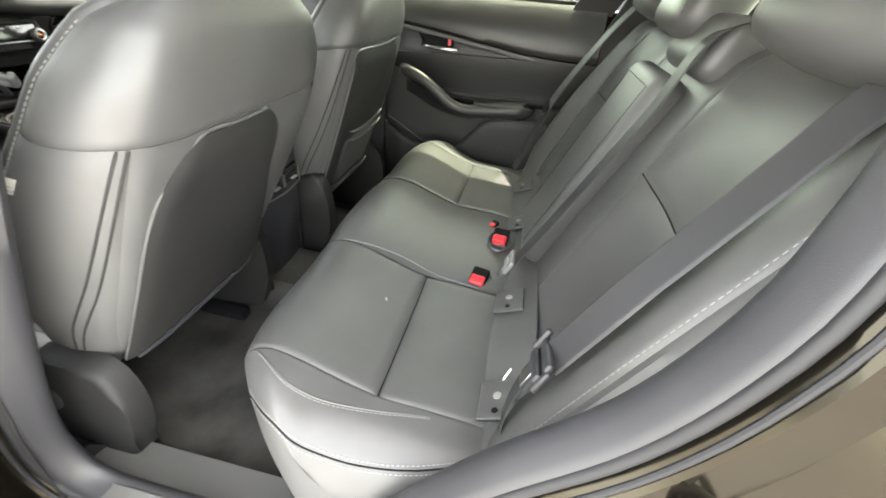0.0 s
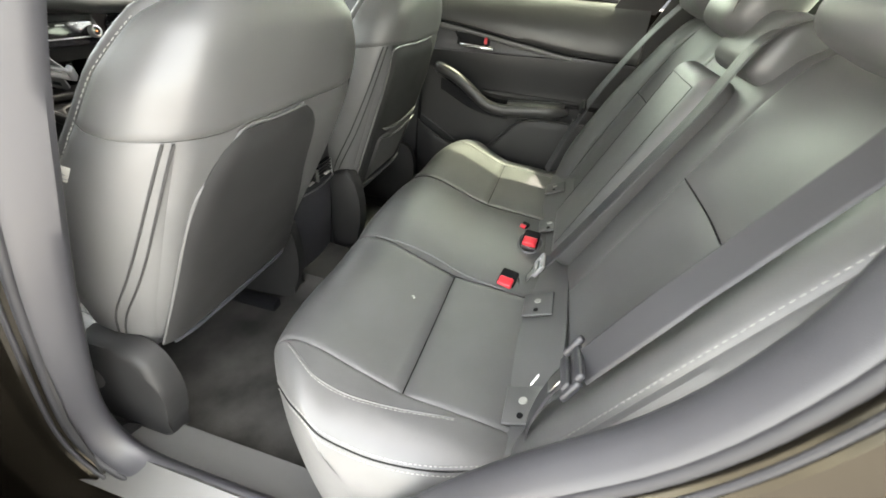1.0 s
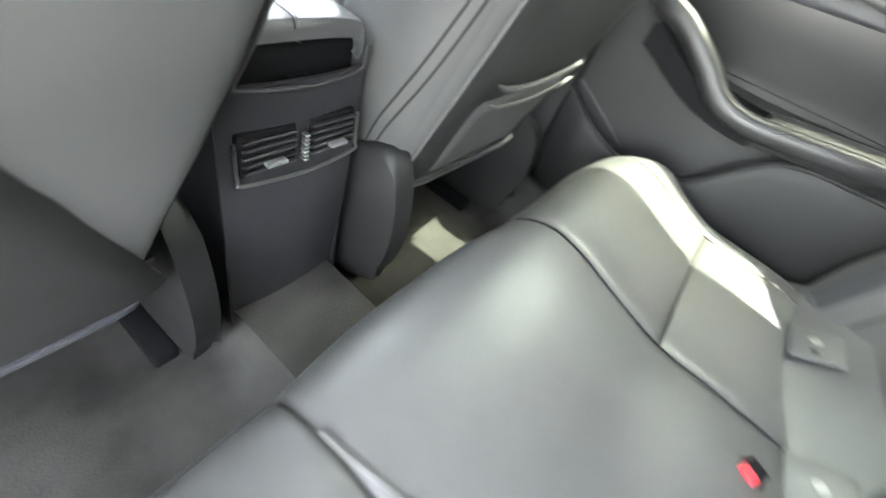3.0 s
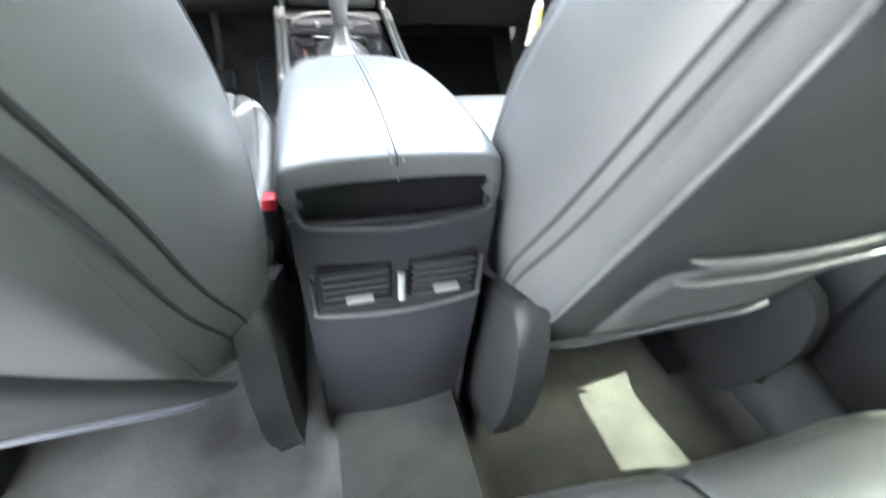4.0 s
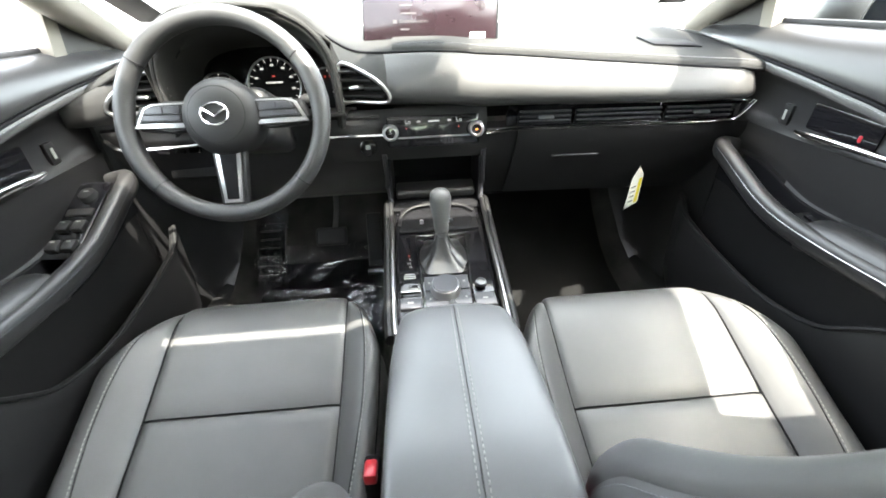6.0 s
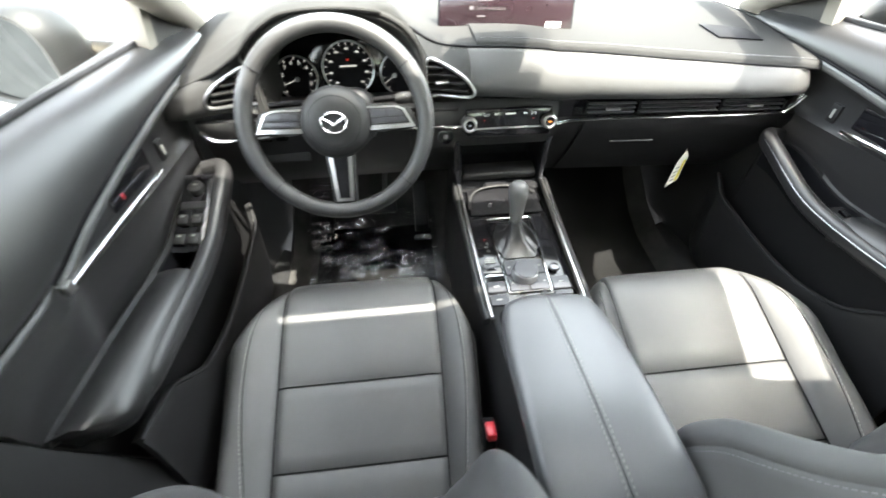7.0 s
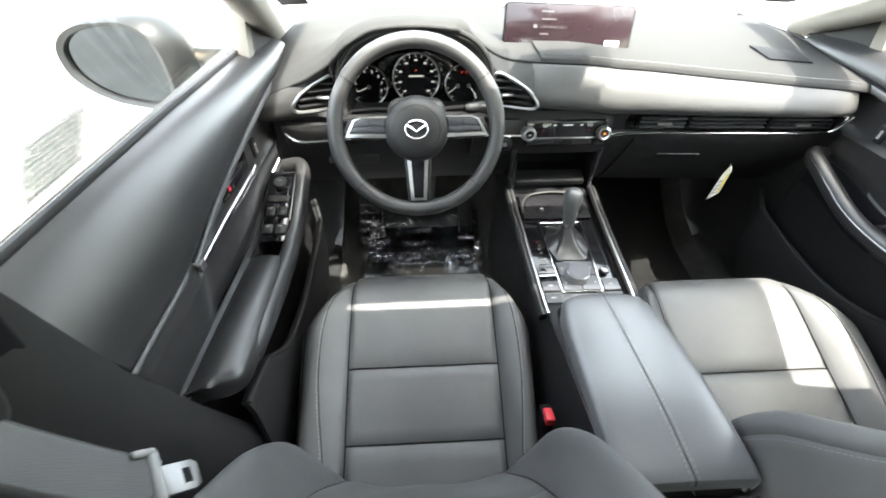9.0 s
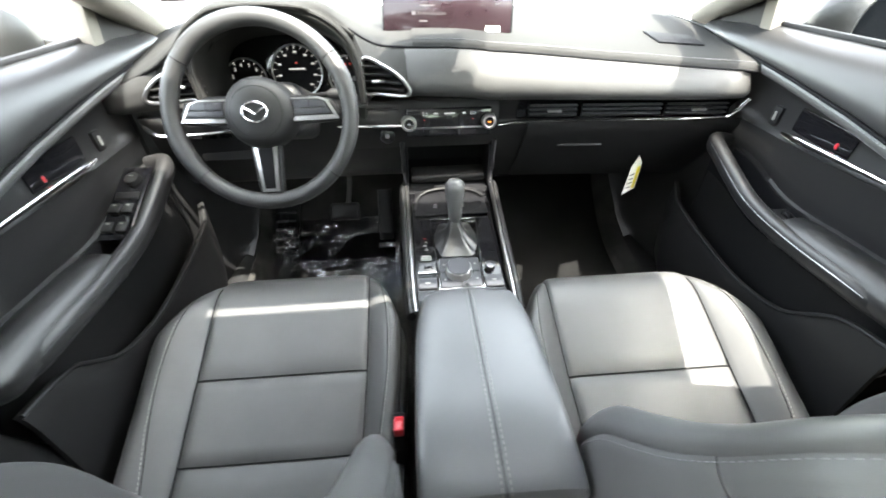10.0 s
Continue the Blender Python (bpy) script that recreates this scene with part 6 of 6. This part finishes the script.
    # armrest shelf and wrapped pull
    ya = np.linspace(y0 + 0.004, end, 30) if not rear else np.linspace(-0.655, end, 22)
    front = lambda y: 0.006 * np.clip((y - end + 0.05) / 0.05, 0, 1)
    tail = lambda y: max(0.12, math.sqrt(1 - (1 - min(max(y - ya[0], 0) / 0.045, 1)) ** 2))
    sec = ((0.732, 0.012), (0.724, 0.009), (0.708, 0.015), (0.688, 0.017), (0.668, 0.013), (0.656, 0.003), (0.650, -0.010), (0.650, -0.026), (0.660, -0.042), (0.700, -0.052))
    part("armrest", sheet([[X(0.728 + (x - 0.728) * tail(y), y, shelf(y) + dz * (0.75 + 0.25 * tail(y)) - front(y)) for y in ya] for x, dz in sec], 0.010, fl), VINYL, d, "padded leatherette armrest")
    pb = curve([X(*p) for p in bar_pts], 70)
    oval = [(0.017 * np.sign(math.cos(t)) * abs(math.cos(t)) ** 0.8, 0.021 * np.sign(math.sin(t)) * abs(math.sin(t)) ** 0.8) for t in np.linspace(0, 2 * math.pi, 18, endpoint=False)]
    bar = part("pull_bar", sweep(np.array(pb) + np.array([0, 0, -0.014]), oval, scale=np.interp(np.linspace(0, 1, 70), [0, 0.06, 0.12, 0.9, 1], [0.5, 0.8, 1, 1, 0.85])), VINYL, d, "leather-wrapped door pull")
    seam_ = np.array(pb)[8:-6] + np.array([-side * 0.0155, 0, -0.006])
    part("pull_seam", tube(seam_, 0.0013, 6), PLASTIC_GREY if rear or fl else SATIN, bar, "thin seam along the pull")
    part("pull_seam", tube(np.array(pb)[8:-8] + np.array([side * 0.010, 0, 0.0045]), 0.0009, 6), DARK, bar)
    # grip well between pull and door
    yw = np.linspace(end - 0.005, bar_pts[-2][1] - 0.012, 16)
    part("grip_well", sheet([[X(x, y, shelf(y) - dz) for y in yw] for x, dz in ((0.672, 0.012), (0.674, 0.055), (0.700, 0.062), (0.726, 0.055), (0.731, 0.0))], 0.005, fl), DARK, d, "dark grip well behind the pull")
    # lower panel with pocket
    low = []
    for z in np.linspace(0.90, 0.38, 16):
        low.append([X(0.728 - 0.004 * math.exp(-((z - 0.60) / 0.08) ** 2) + 0.02 * (z < 0.45), y, z if z < 0.85 else min(z, shelf(y) + 0.004)) for y in yy])
    part("lower_panel", sheet(low, 0.012, fl), PLASTIC, d)
    rim = np.array([X(0.662 + 0.03 * np.clip((y - y1 + 0.08) / 0.08, 0, 1), y, pz(y)) for y in np.linspace(y0 + 0.01, y1 - 0.01, 44)])
    pk = part("pocket", sheet([[(p[0] + side * dx, p[1], p[2] * (1 - k) + 0.40 * k) for p in rim] for k, dx in ((0, 0.004), (0.03, 0.0), (0.10, -0.003), (0.5, 0.004), (0.8, 0.018), (1, 0.045))], 0.010, fl), PLASTIC, d, "bin-shaped door pocket")
    part("pocket_rim", sweep(rim, ring(0.0055, 8, 0.0045)), PLASTIC, pk)
    if rear:
        for a, b, c in (((0.7255, -0.08, 0.698), (0.7255, -0.16, 0.655), (0.7255, -0.237, 0.611)), ((0.7255, -0.386, 0.622), (0.7255, -0.45, 0.690), (0.7255, -0.510, 0.747))):
            part("panel_seam", tube(curve([X(*a), X(*b), X(*c)], 10), 0.003, 6), PLASTIC_GREY, d)
    # inner handle, its cup, lock
    if not rear:
        cup = part("handle_cup", rbox((0.006, 0.145, 0.050), X(0.743, 0.560, 1.000), 0.003, 2, (side * 2, 0, 0)), GLOSS, d, "gloss black handle cup")
        hp = curve([X(0.732, 0.640, 0.968), X(0.727, 0.600, 0.971), X(0.723, 0.53, 0.976), X(0.721, 0.44, 0.980), X(0.717, 0.36, 0.984), X(0.712, 0.305, 0.988)], 44)
        part("handle", sweep(hp, ring(0.0055, 10, 0.0062), scale=np.interp(np.linspace(0, 1, 44), [0, 0.12, 0.5, 0.9, 1], [0.75, 1.25, 1, 0.62, 0.55])), CHROME, cup, "slim chrome door handle")
        part("handle_clip", rbox((0.008, 0.016, 0.016), X(0.709, 0.300, 0.993), 0.002, 2), SATIN, cup)
        part("lock_mark", rbox((0.006, 0.007, 0.013), X(0.741, 0.520, 0.990), 0.002, 1), RED, cup, "red lock indicator")
        sw = part("lock_switch", rbox((0.010, 0.024, 0.042), X(0.742, 0.686, 0.990), 0.003, 2), PLASTIC, d, "door lock rocker")
        part("symbol", rbox((0.002, 0.006, 0.020), X(0.7366, 0.686, 0.990), 0, 1), STITCH, sw)
    else:
        # No hollow here: a near-black block paints the shade of the cup.
        cup = part("handle_cup", rbox((0.006, 0.125, 0.042), X(0.7135, -0.275, 1.003), 0.003, 2), DARK, d, "near-black block standing for the shaded handle cup")
        part("cup_edge", sweep([X(0.709, -0.205, 1.026), X(0.708, -0.220, 1.002), X(0.709, -0.235, 0.984)], ring(0.004, 8)), DARK, cup)
        hp = curve([X(0.712, -0.226, 0.984), X(0.700, -0.26, 0.982), X(0.698, -0.32, 0.981), X(0.706, -0.352, 0.980)], 24)
        part("handle", sweep(hp, ring(0.005, 10, 0.007)), CHROME, cup, "bright chrome door handle")
        part("lock_mark", rbox((0.005, 0.012, 0.022), X(0.709, -0.322, 1.004), 0.002, 1), RED, cup, "red lock indicator")
    if lit_switches:
        SPm = pose(side * 0.694, 0.610, 0.884, 23.5, 0, 0)
        pl = part("switch_panel", moved(rbox((0.062, 0.185, 0.006), (0, 0, 0), 0.003, 2), SPm), GLOSS, d, "piano-black window switch panel")
        for k in range(2):
            for q in (-1, 1):
                b_ = part("window_switch", moved(rbox((0.022, 0.026, 0.012), (q * 0.0135, -0.066 + 0.045 * k, 0.006), 0.004, 2, (-8, 0, 0)), SPm), PLASTIC, pl)
                part("mark", moved(rbox((0.007, 0.003, 0.0006), (q * 0.0135, -0.060 + 0.045 * k, 0.0124), 0, 1, (-8, 0, 0)), SPm), STITCH, b_)
        part("lock_button", moved(rbox((0.050, 0.018, 0.006), (0, 0.014, 0.004), 0.002, 1), SPm), PLASTIC, pl)
        kn = part("mirror_knob", moved(lathe([(0, 0.011), (0.013, 0.011), (0.015, 0.009), (0.017, 0)], 24), SPm @ Matrix.Translation((0, 0.056, 0.002))), PLASTIC, pl)
        part("mark", moved(rbox((0.010, 0.002, 0.0006), (0, 0.060, 0.0135), 0), SPm), STITCH, kn)
    elif not rear:
        pl = part("switch_panel", rbox((0.036, 0.052, 0.005), X(0.703, 0.500, 0.838), 0.003, 2, (8, 0, 0)), PLASTIC, d, "small window switch panel")
        part("window_switch", rbox((0.016, 0.022, 0.010), X(0.703, 0.500, 0.842), 0.003, 2, (8, 0, 0)), GLOSS, pl)
    return d


door(-1, 0.140, 0.865, "door_front_left", "closed driver's door trim in black vinyl with chrome handle", False, True)
door(1, 0.115, 0.865, "door_front_right", "closed passenger door trim in black vinyl with chrome handle", False, False)
door(1, -0.86, -0.07, "door_rear_right", "closed rear door trim in black vinyl with curved pull", True, False)
# mirror triangles and door end covers
for sd in (-1, 1):
    setting("quarter_trim_" + ("left" if sd < 0 else "right"), prism([(0.84, 1.140), (1.05, 1.118), (0.92, 1.205), (0.85, 1.240)], 0.012, Matrix(((0, 0, sd, sd * 0.745), (1, 0, 0, 0), (0, 1, 0, 0), (0, 0, 0, 1))), 0.002), PLASTIC, "black corner trim ahead of the side window", "trim")
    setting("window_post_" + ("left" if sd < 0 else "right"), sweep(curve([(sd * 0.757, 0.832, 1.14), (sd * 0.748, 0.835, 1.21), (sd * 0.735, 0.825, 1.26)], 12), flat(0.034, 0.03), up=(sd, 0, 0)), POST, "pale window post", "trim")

# ---- footwells ----
mats = thing("floor_film", "crumpled clear plastic film over the driver's floor mat", "plastic film", (-0.40, 0.9, 0.37))
fx, fy = np.linspace(-0.60, -0.155, 90), np.linspace(0.60, 1.12, 96)
gp = []
for y in fy:
    row = []
    for x in fx:
        w = 0.014 * (0.6 - abs(noise.noise((x * 11, y * 8, 0.3)))) + 0.005 * (0.5 - abs(noise.noise((x * 34, y * 24, 2.0))))
        row.append((x, y, floor_z(x, y) + 0.018 + w))
    gp.append(row)
part("film", grid(np.array(gp), flip=True), FILM, mats, angle=180)
mat_ = thing("floor_mat", "black carpet floor mat in the driver's footwell", "floor mat", (-0.40, 0.8, 0.36))
part("mat", sheet([[(x, y, floor_z(x, y) + 0.007) for x in np.linspace(-0.58, -0.175, 12)] for y in np.linspace(0.58, 1.08, 12)], 0.006), MATS, mat_)
mat_ = thing("floor_mat", "black carpet floor mat in the passenger footwell", "floor mat", (0.40, 0.8, 0.36))
part("mat", sheet([[(x, y, floor_z(x, y) + 0.007) for x in np.linspace(0.150, 0.60, 14)] for y in np.linspace(0.55, 1.27, 16)], 0.006), MATS, mat_)
rest_ = thing("footrest", "ribbed footrest wrapped in clear plastic film", "footrest", (-0.575, 1.09, 0.42))
part("pad", rbox((0.095, 0.23, 0.03), (-0.575, 1.12, 0.455), 0.010, 3, (38, 0, 0)), PLASTIC, rest_)
for k in range(6):
    part("rib", rbox((0.070, 0.008, 0.006), (-0.575, 1.045 + 0.026 * k, 0.415 + 0.0205 * k), 0.002, 1, (38, 0, 0)), PLASTIC_GREY, rest_)
wr = []
for v in np.linspace(0, 1, 26):
    wr.append([(-0.635 + 0.12 * u + 0.004 * noise.noise((u * 6, v * 9, 5)), 1.02 + 0.21 * v + 0.004 * noise.noise((u * 9, v * 7, 1)), 0.400 + 0.165 * v + 0.010 * noise.noise((u * 7, v * 11, 9)) + 0.012 * math.sin(u * math.pi)) for u in np.linspace(0, 1, 18)])
part("film", grid(np.array(wr), flip=True), FILM, rest_, "crumpled clear film", angle=180)
ped = thing("brake_pedal", "wide rubber brake pedal", "pedal", (-0.34, 1.10, 0.5))
part("pad", rbox((0.105, 0.022, 0.062), (-0.345, 1.080, 0.535), 0.012, 3, (-38, 0, 0)), PLASTIC, ped, "rounded rubber pad")
part("arm", tube(curve([(-0.335, 1.09, 0.54), (-0.325, 1.15, 0.62), (-0.32, 1.18, 0.76)], 14), 0.009, 8), STEEL, ped)
ped = thing("accelerator_pedal", "tall floor-hinged accelerator pedal", "pedal", (-0.205, 1.06, 0.40))
part("pad", rbox((0.052, 0.018, 0.20), (-0.205, 1.105, 0.490), 0.006, 2, (-32, 0, 0)), PLASTIC, ped)
for k in range(5):
    part("rib", rbox((0.040, 0.004, 0.006), (-0.205, 1.062 + 0.019 * k, 0.435 + 0.030 * k), 0.001, 1, (-32, 0, 0)), RUBBER, ped)
part("hinge", rbox((0.060, 0.045, 0.022), (-0.205, 1.045, 0.405), 0.004), PLASTIC, ped)

# hang tag in the passenger footwell
tag = thing("hang_tag", "white card tag with a yellow stripe hanging under the glove box", "tag", (0.545, 0.85, 0.83))
tm = Matrix.Translation((0.542, 0.846, 0.760)) @ Euler((radians(8), radians(-9), radians(20))).to_matrix().to_4x4()
part("card", moved(prism([(-0.024, -0.062), (0.024, -0.055), (0.020, 0.040), (0.004, 0.066), (-0.004, 0.066), (-0.018, 0.040)], 0.0008, pose(0, 0, 0, 90, 0, 0)), tm), WHITE, tag)
part("stripe", moved(rbox((0.010, 0.0006, 0.080), (0.013, -0.0011, -0.010), 0), tm), YELLOW, tag, "yellow printed stripe")
for k in range(4):
    part("print_bar", moved(rbox((0.016, 0.0006, 0.004), (-0.006, -0.0011, -0.040 + 0.016 * k), 0), tm), INK, tag)
part("string", tube([tuple(tm @ Vector((0, 0, 0.060))), (0.545, 0.852, 0.838), (0.547, 0.858, 0.855)], 0.0008, 5), WHITE, tag)

# ---- outside: mirrors, window sheet, striker ----
for sd in (-1, 1):
    mr = thing("wing_mirror", "bronze-grey wing mirror with evenly dimmed glass", "wing mirror", (sd * 1.02, 0.85, 1.05), "wing mirrors")
    mm = pose(sd * 1.045, 0.835, 1.125, 90, 0, sd * 14) @ Matrix.Diagonal((1.10, 1.10, 1, 1))
    th = np.linspace(0, 2 * math.pi, 56, endpoint=False)
    shp = lambda k: [(k * (0.128 * np.sign(math.cos(t)) * abs(math.cos(t)) ** 0.75), k * (0.082 - 0.022 * sd * math.cos(t)) * np.sign(math.sin(t)) * abs(math.sin(t)) ** 0.75) for t in th]
    rows = [[tuple(mm @ Vector((x, y, z))) for x, y in shp(k)] for k, z in ((0.86, -0.006), (0.88, 0.010), (0.98, 0.016), (1.06, 0.004), (1.10, -0.02), (1.06, -0.06), (0.90, -0.10), (0.55, -0.125), (0.05, -0.13))]
    part("shell", grid(np.array(rows), wrap_v=True), MIRROR_CASE, mr, "dark mirror case")
    part("glass", prism(shp(0.865), 0.002, mm @ Matrix.Translation((0, 0, 0.0)), 0.0005), MIRROR, mr, "mirror glass")
    part("foot", tube(curve([(sd * 0.93, 0.90, 1.115), (sd * 0.87, 0.915, 1.105), (sd * 0.80, 0.92, 1.105)], 14), 0.032, 14), PAINT, mr, "painted mirror foot")
CAR = mat("pale_beige_paint", (0.34, 0.335, 0.32), 0.30, 0.2, vary=0.06, coat=0.4)
pk = thing("parked_car", "pale beige car parked alongside on the concrete", "car", (2.75, 0.6, 0.0))


def hull(profile, half, tuck):
    """A shell across the car from its side outline, drawn in towards the sides."""
    c = np.mean(profile, axis=0)
    rows = []
    for k, x in ((0.90, -1.0), (0.97, -0.97), (1.0, -0.90), (1.0, -0.45), (1.0, 0.45), (1.0, 0.90), (0.97, 0.97), (0.90, 1.0)):
        rows.append([(2.75 + x * half * (1 - tuck * max(z - 0.85, 0)), c[0] + (y - c[0]) * (0.97 + 0.03 * k), c[1] + (z - c[1]) * k) for y, z in profile])
    p = np.array(rows)
    return join(grid(p, wrap_v=True), grid(np.array([p[0], np.tile(p[0].mean(0), (len(profile), 1))]), wrap_v=True), grid(np.array([p[-1], np.tile(p[-1].mean(0), (len(profile), 1))]), wrap_v=True))


part("body", hull(curve([(-1.75, 0.30), (-1.78, 0.75), (-1.60, 0.95), (0.4, 0.97), (1.6, 0.90), (2.62, 0.78), (2.72, 0.55), (2.62, 0.26), (1.0, 0.22), (-0.6, 0.22), (-1.75, 0.30)], 60)[:-1], 0.88, 0.0), CAR, pk)
part("cabin", hull(curve([(-1.55, 0.93), (-1.10, 1.36), (-0.4, 1.46), (0.5, 1.42), (1.45, 0.93), (0.3, 0.88), (-1.55, 0.93)], 44)[:-1], 0.80, 0.32), GLOSS, pk, "dark glazed cabin")
part("roof", sheet([[(2.75 + x, y, 1.478 - 0.09 * (y + 0.25) ** 2 - 0.05 * (x / 0.6) ** 4) for x in np.linspace(-0.62, 0.62, 9)] for y in np.linspace(-1.05, 0.55, 9)], 0.02), CAR, pk)
for x in (2.03, 3.47):
    for y in (-1.1, 1.75):
        wheel = part("wheel", lathe([(0.17, 0.10), (0.30, 0.11), (0.325, 0.08), (0.325, -0.08), (0.30, -0.11), (0.17, -0.10)], 36, pose(x, y, 0.325, 0, 90, 0)), RUBBER, pk, "black tyre")
        part("rim", lathe([(0, 0.09), (0.05, 0.095), (0.07, 0.075), (0.18, 0.10), (0.19, 0.09), (0.18, -0.10), (0, -0.09)], 30, pose(x, y, 0.325, 0, 90, 0)), SATIN, wheel, "silver rim")
note = thing("window_sheet", "printed sheet stuck on the driver's window", "paper sheet", (-0.735, 0.23, 1.22))
gx = lambda z: -(0.778 - 0.17 * ((z - 1.10) / 0.32) ** 2) - 0.004
part("sheet", sheet([[(gx(z), y + 0.35 * (z - 1.185), z) for y in np.linspace(0.185, 0.288, 5)] for z in np.linspace(1.185, 1.245, 5)], 0.0006), SHEET, note)
for k in range(9):
    z = 1.190 + 0.0062 * k
    part("print_bar", rbox((0.0006, 0.095 - 0.02 * (k % 3 == 1), 0.0022), (gx(z) + 0.0012, 0.2365 + 0.35 * (z - 1.185), z), 0), PRINT, note)
stk = thing("door_striker", "small bright steel door striker on the painted flange", "striker", (-0.755, -0.83, 0.86))
part("plate", pillow((0.030, 0.052, 0.036), (-0.760, -0.832, 0.862), (0, 0, 25), 0.8, 20), PAINT, stk)
part("loop", tube(curve([(-0.765, -0.815, 0.875), (-0.785, -0.822, 0.878), (-0.787, -0.848, 0.852), (-0.768, -0.852, 0.850)], 16), 0.004, 8), STEEL, stk)
# Visors are out of view, added to block sun below the header.
for sd in (-1, 1):
    visor = thing("sun_visor", "unseen pale sun visor added under the windscreen header for its shade", "sun visor", (sd * 0.33, 0.46, 1.41), "sun visors")
    part("blade", rbox((0.40, 0.15, 0.016), (sd * 0.33, 0.445, 1.405), 0.007, 3, (-14, 0, 0)), PILLAR, visor)
# Out of view: housing and mirror added and sized to shade the dash band.
hous = thing("mirror_mount", "unseen dark sensor housing behind the inside mirror, shaped for its dash shadow", "housing", (0, 0.75, 1.33))
part("shell", sheet([[(-0.102 + 0.044 * k + x * (0.180 - 0.040 * k), 0.70 + 0.115 * k, 1.342 - 0.037 * k) for x in np.linspace(0, 1, 5)] for k in np.linspace(0, 1, 4)], 0.026), DARK, hous)
inm = thing("inside_mirror", "unseen dark inside mirror under the header, sized for its dash shadow", "mirror", (0, 0.665, 1.315))
part("shell", rbox((0.262, 0.035, 0.070), (0.0, 0.665, 1.315), 0.016, 3, (-8, 0, 0)), DARK, inm)
part("stem", tube([(0.0, 0.672, 1.32), (0.0, 0.70, 1.335), (0.0, 0.72, 1.340)], 0.010, 8), DARK, inm)

# trim details on the left middle pillar
cover = thing("belt_guide_cover", "dark plastic belt guide cover on the middle pillar", "pillar cover", (-0.68, -0.04, 1.18))
part("cover", pillow((0.050, 0.090, 0.19), (-0.676, -0.048, 1.222), (0, 10, 0), 0.45, 28), PLASTIC, cover)
part("slot", pillow((0.010, 0.040, 0.13), (-0.676, 0.012, 1.20), (0, 6, 0), 0.5, 20), DARK, cover, "dark belt slot")
part("seam", tube(curve([(-0.688, 0.030, 1.29), (-0.682, 0.036, 1.20), (-0.680, 0.022, 1.13), (-0.680, -0.005, 1.10)], 24), 0.0020, 6), DARK, cover)
bolt = thing("hinge_bolt", "small bright steel bolt head in the door opening", "bolt", (-0.768, 0.0, 0.765))
part("head", lathe([(0, 0.010), (0.007, 0.010), (0.009, 0.007), (0.012, 0.006), (0.014, 0.0)], 20, pose(-0.768, 0.01, 0.765, 0, -90, 25)), STEEL, bolt)
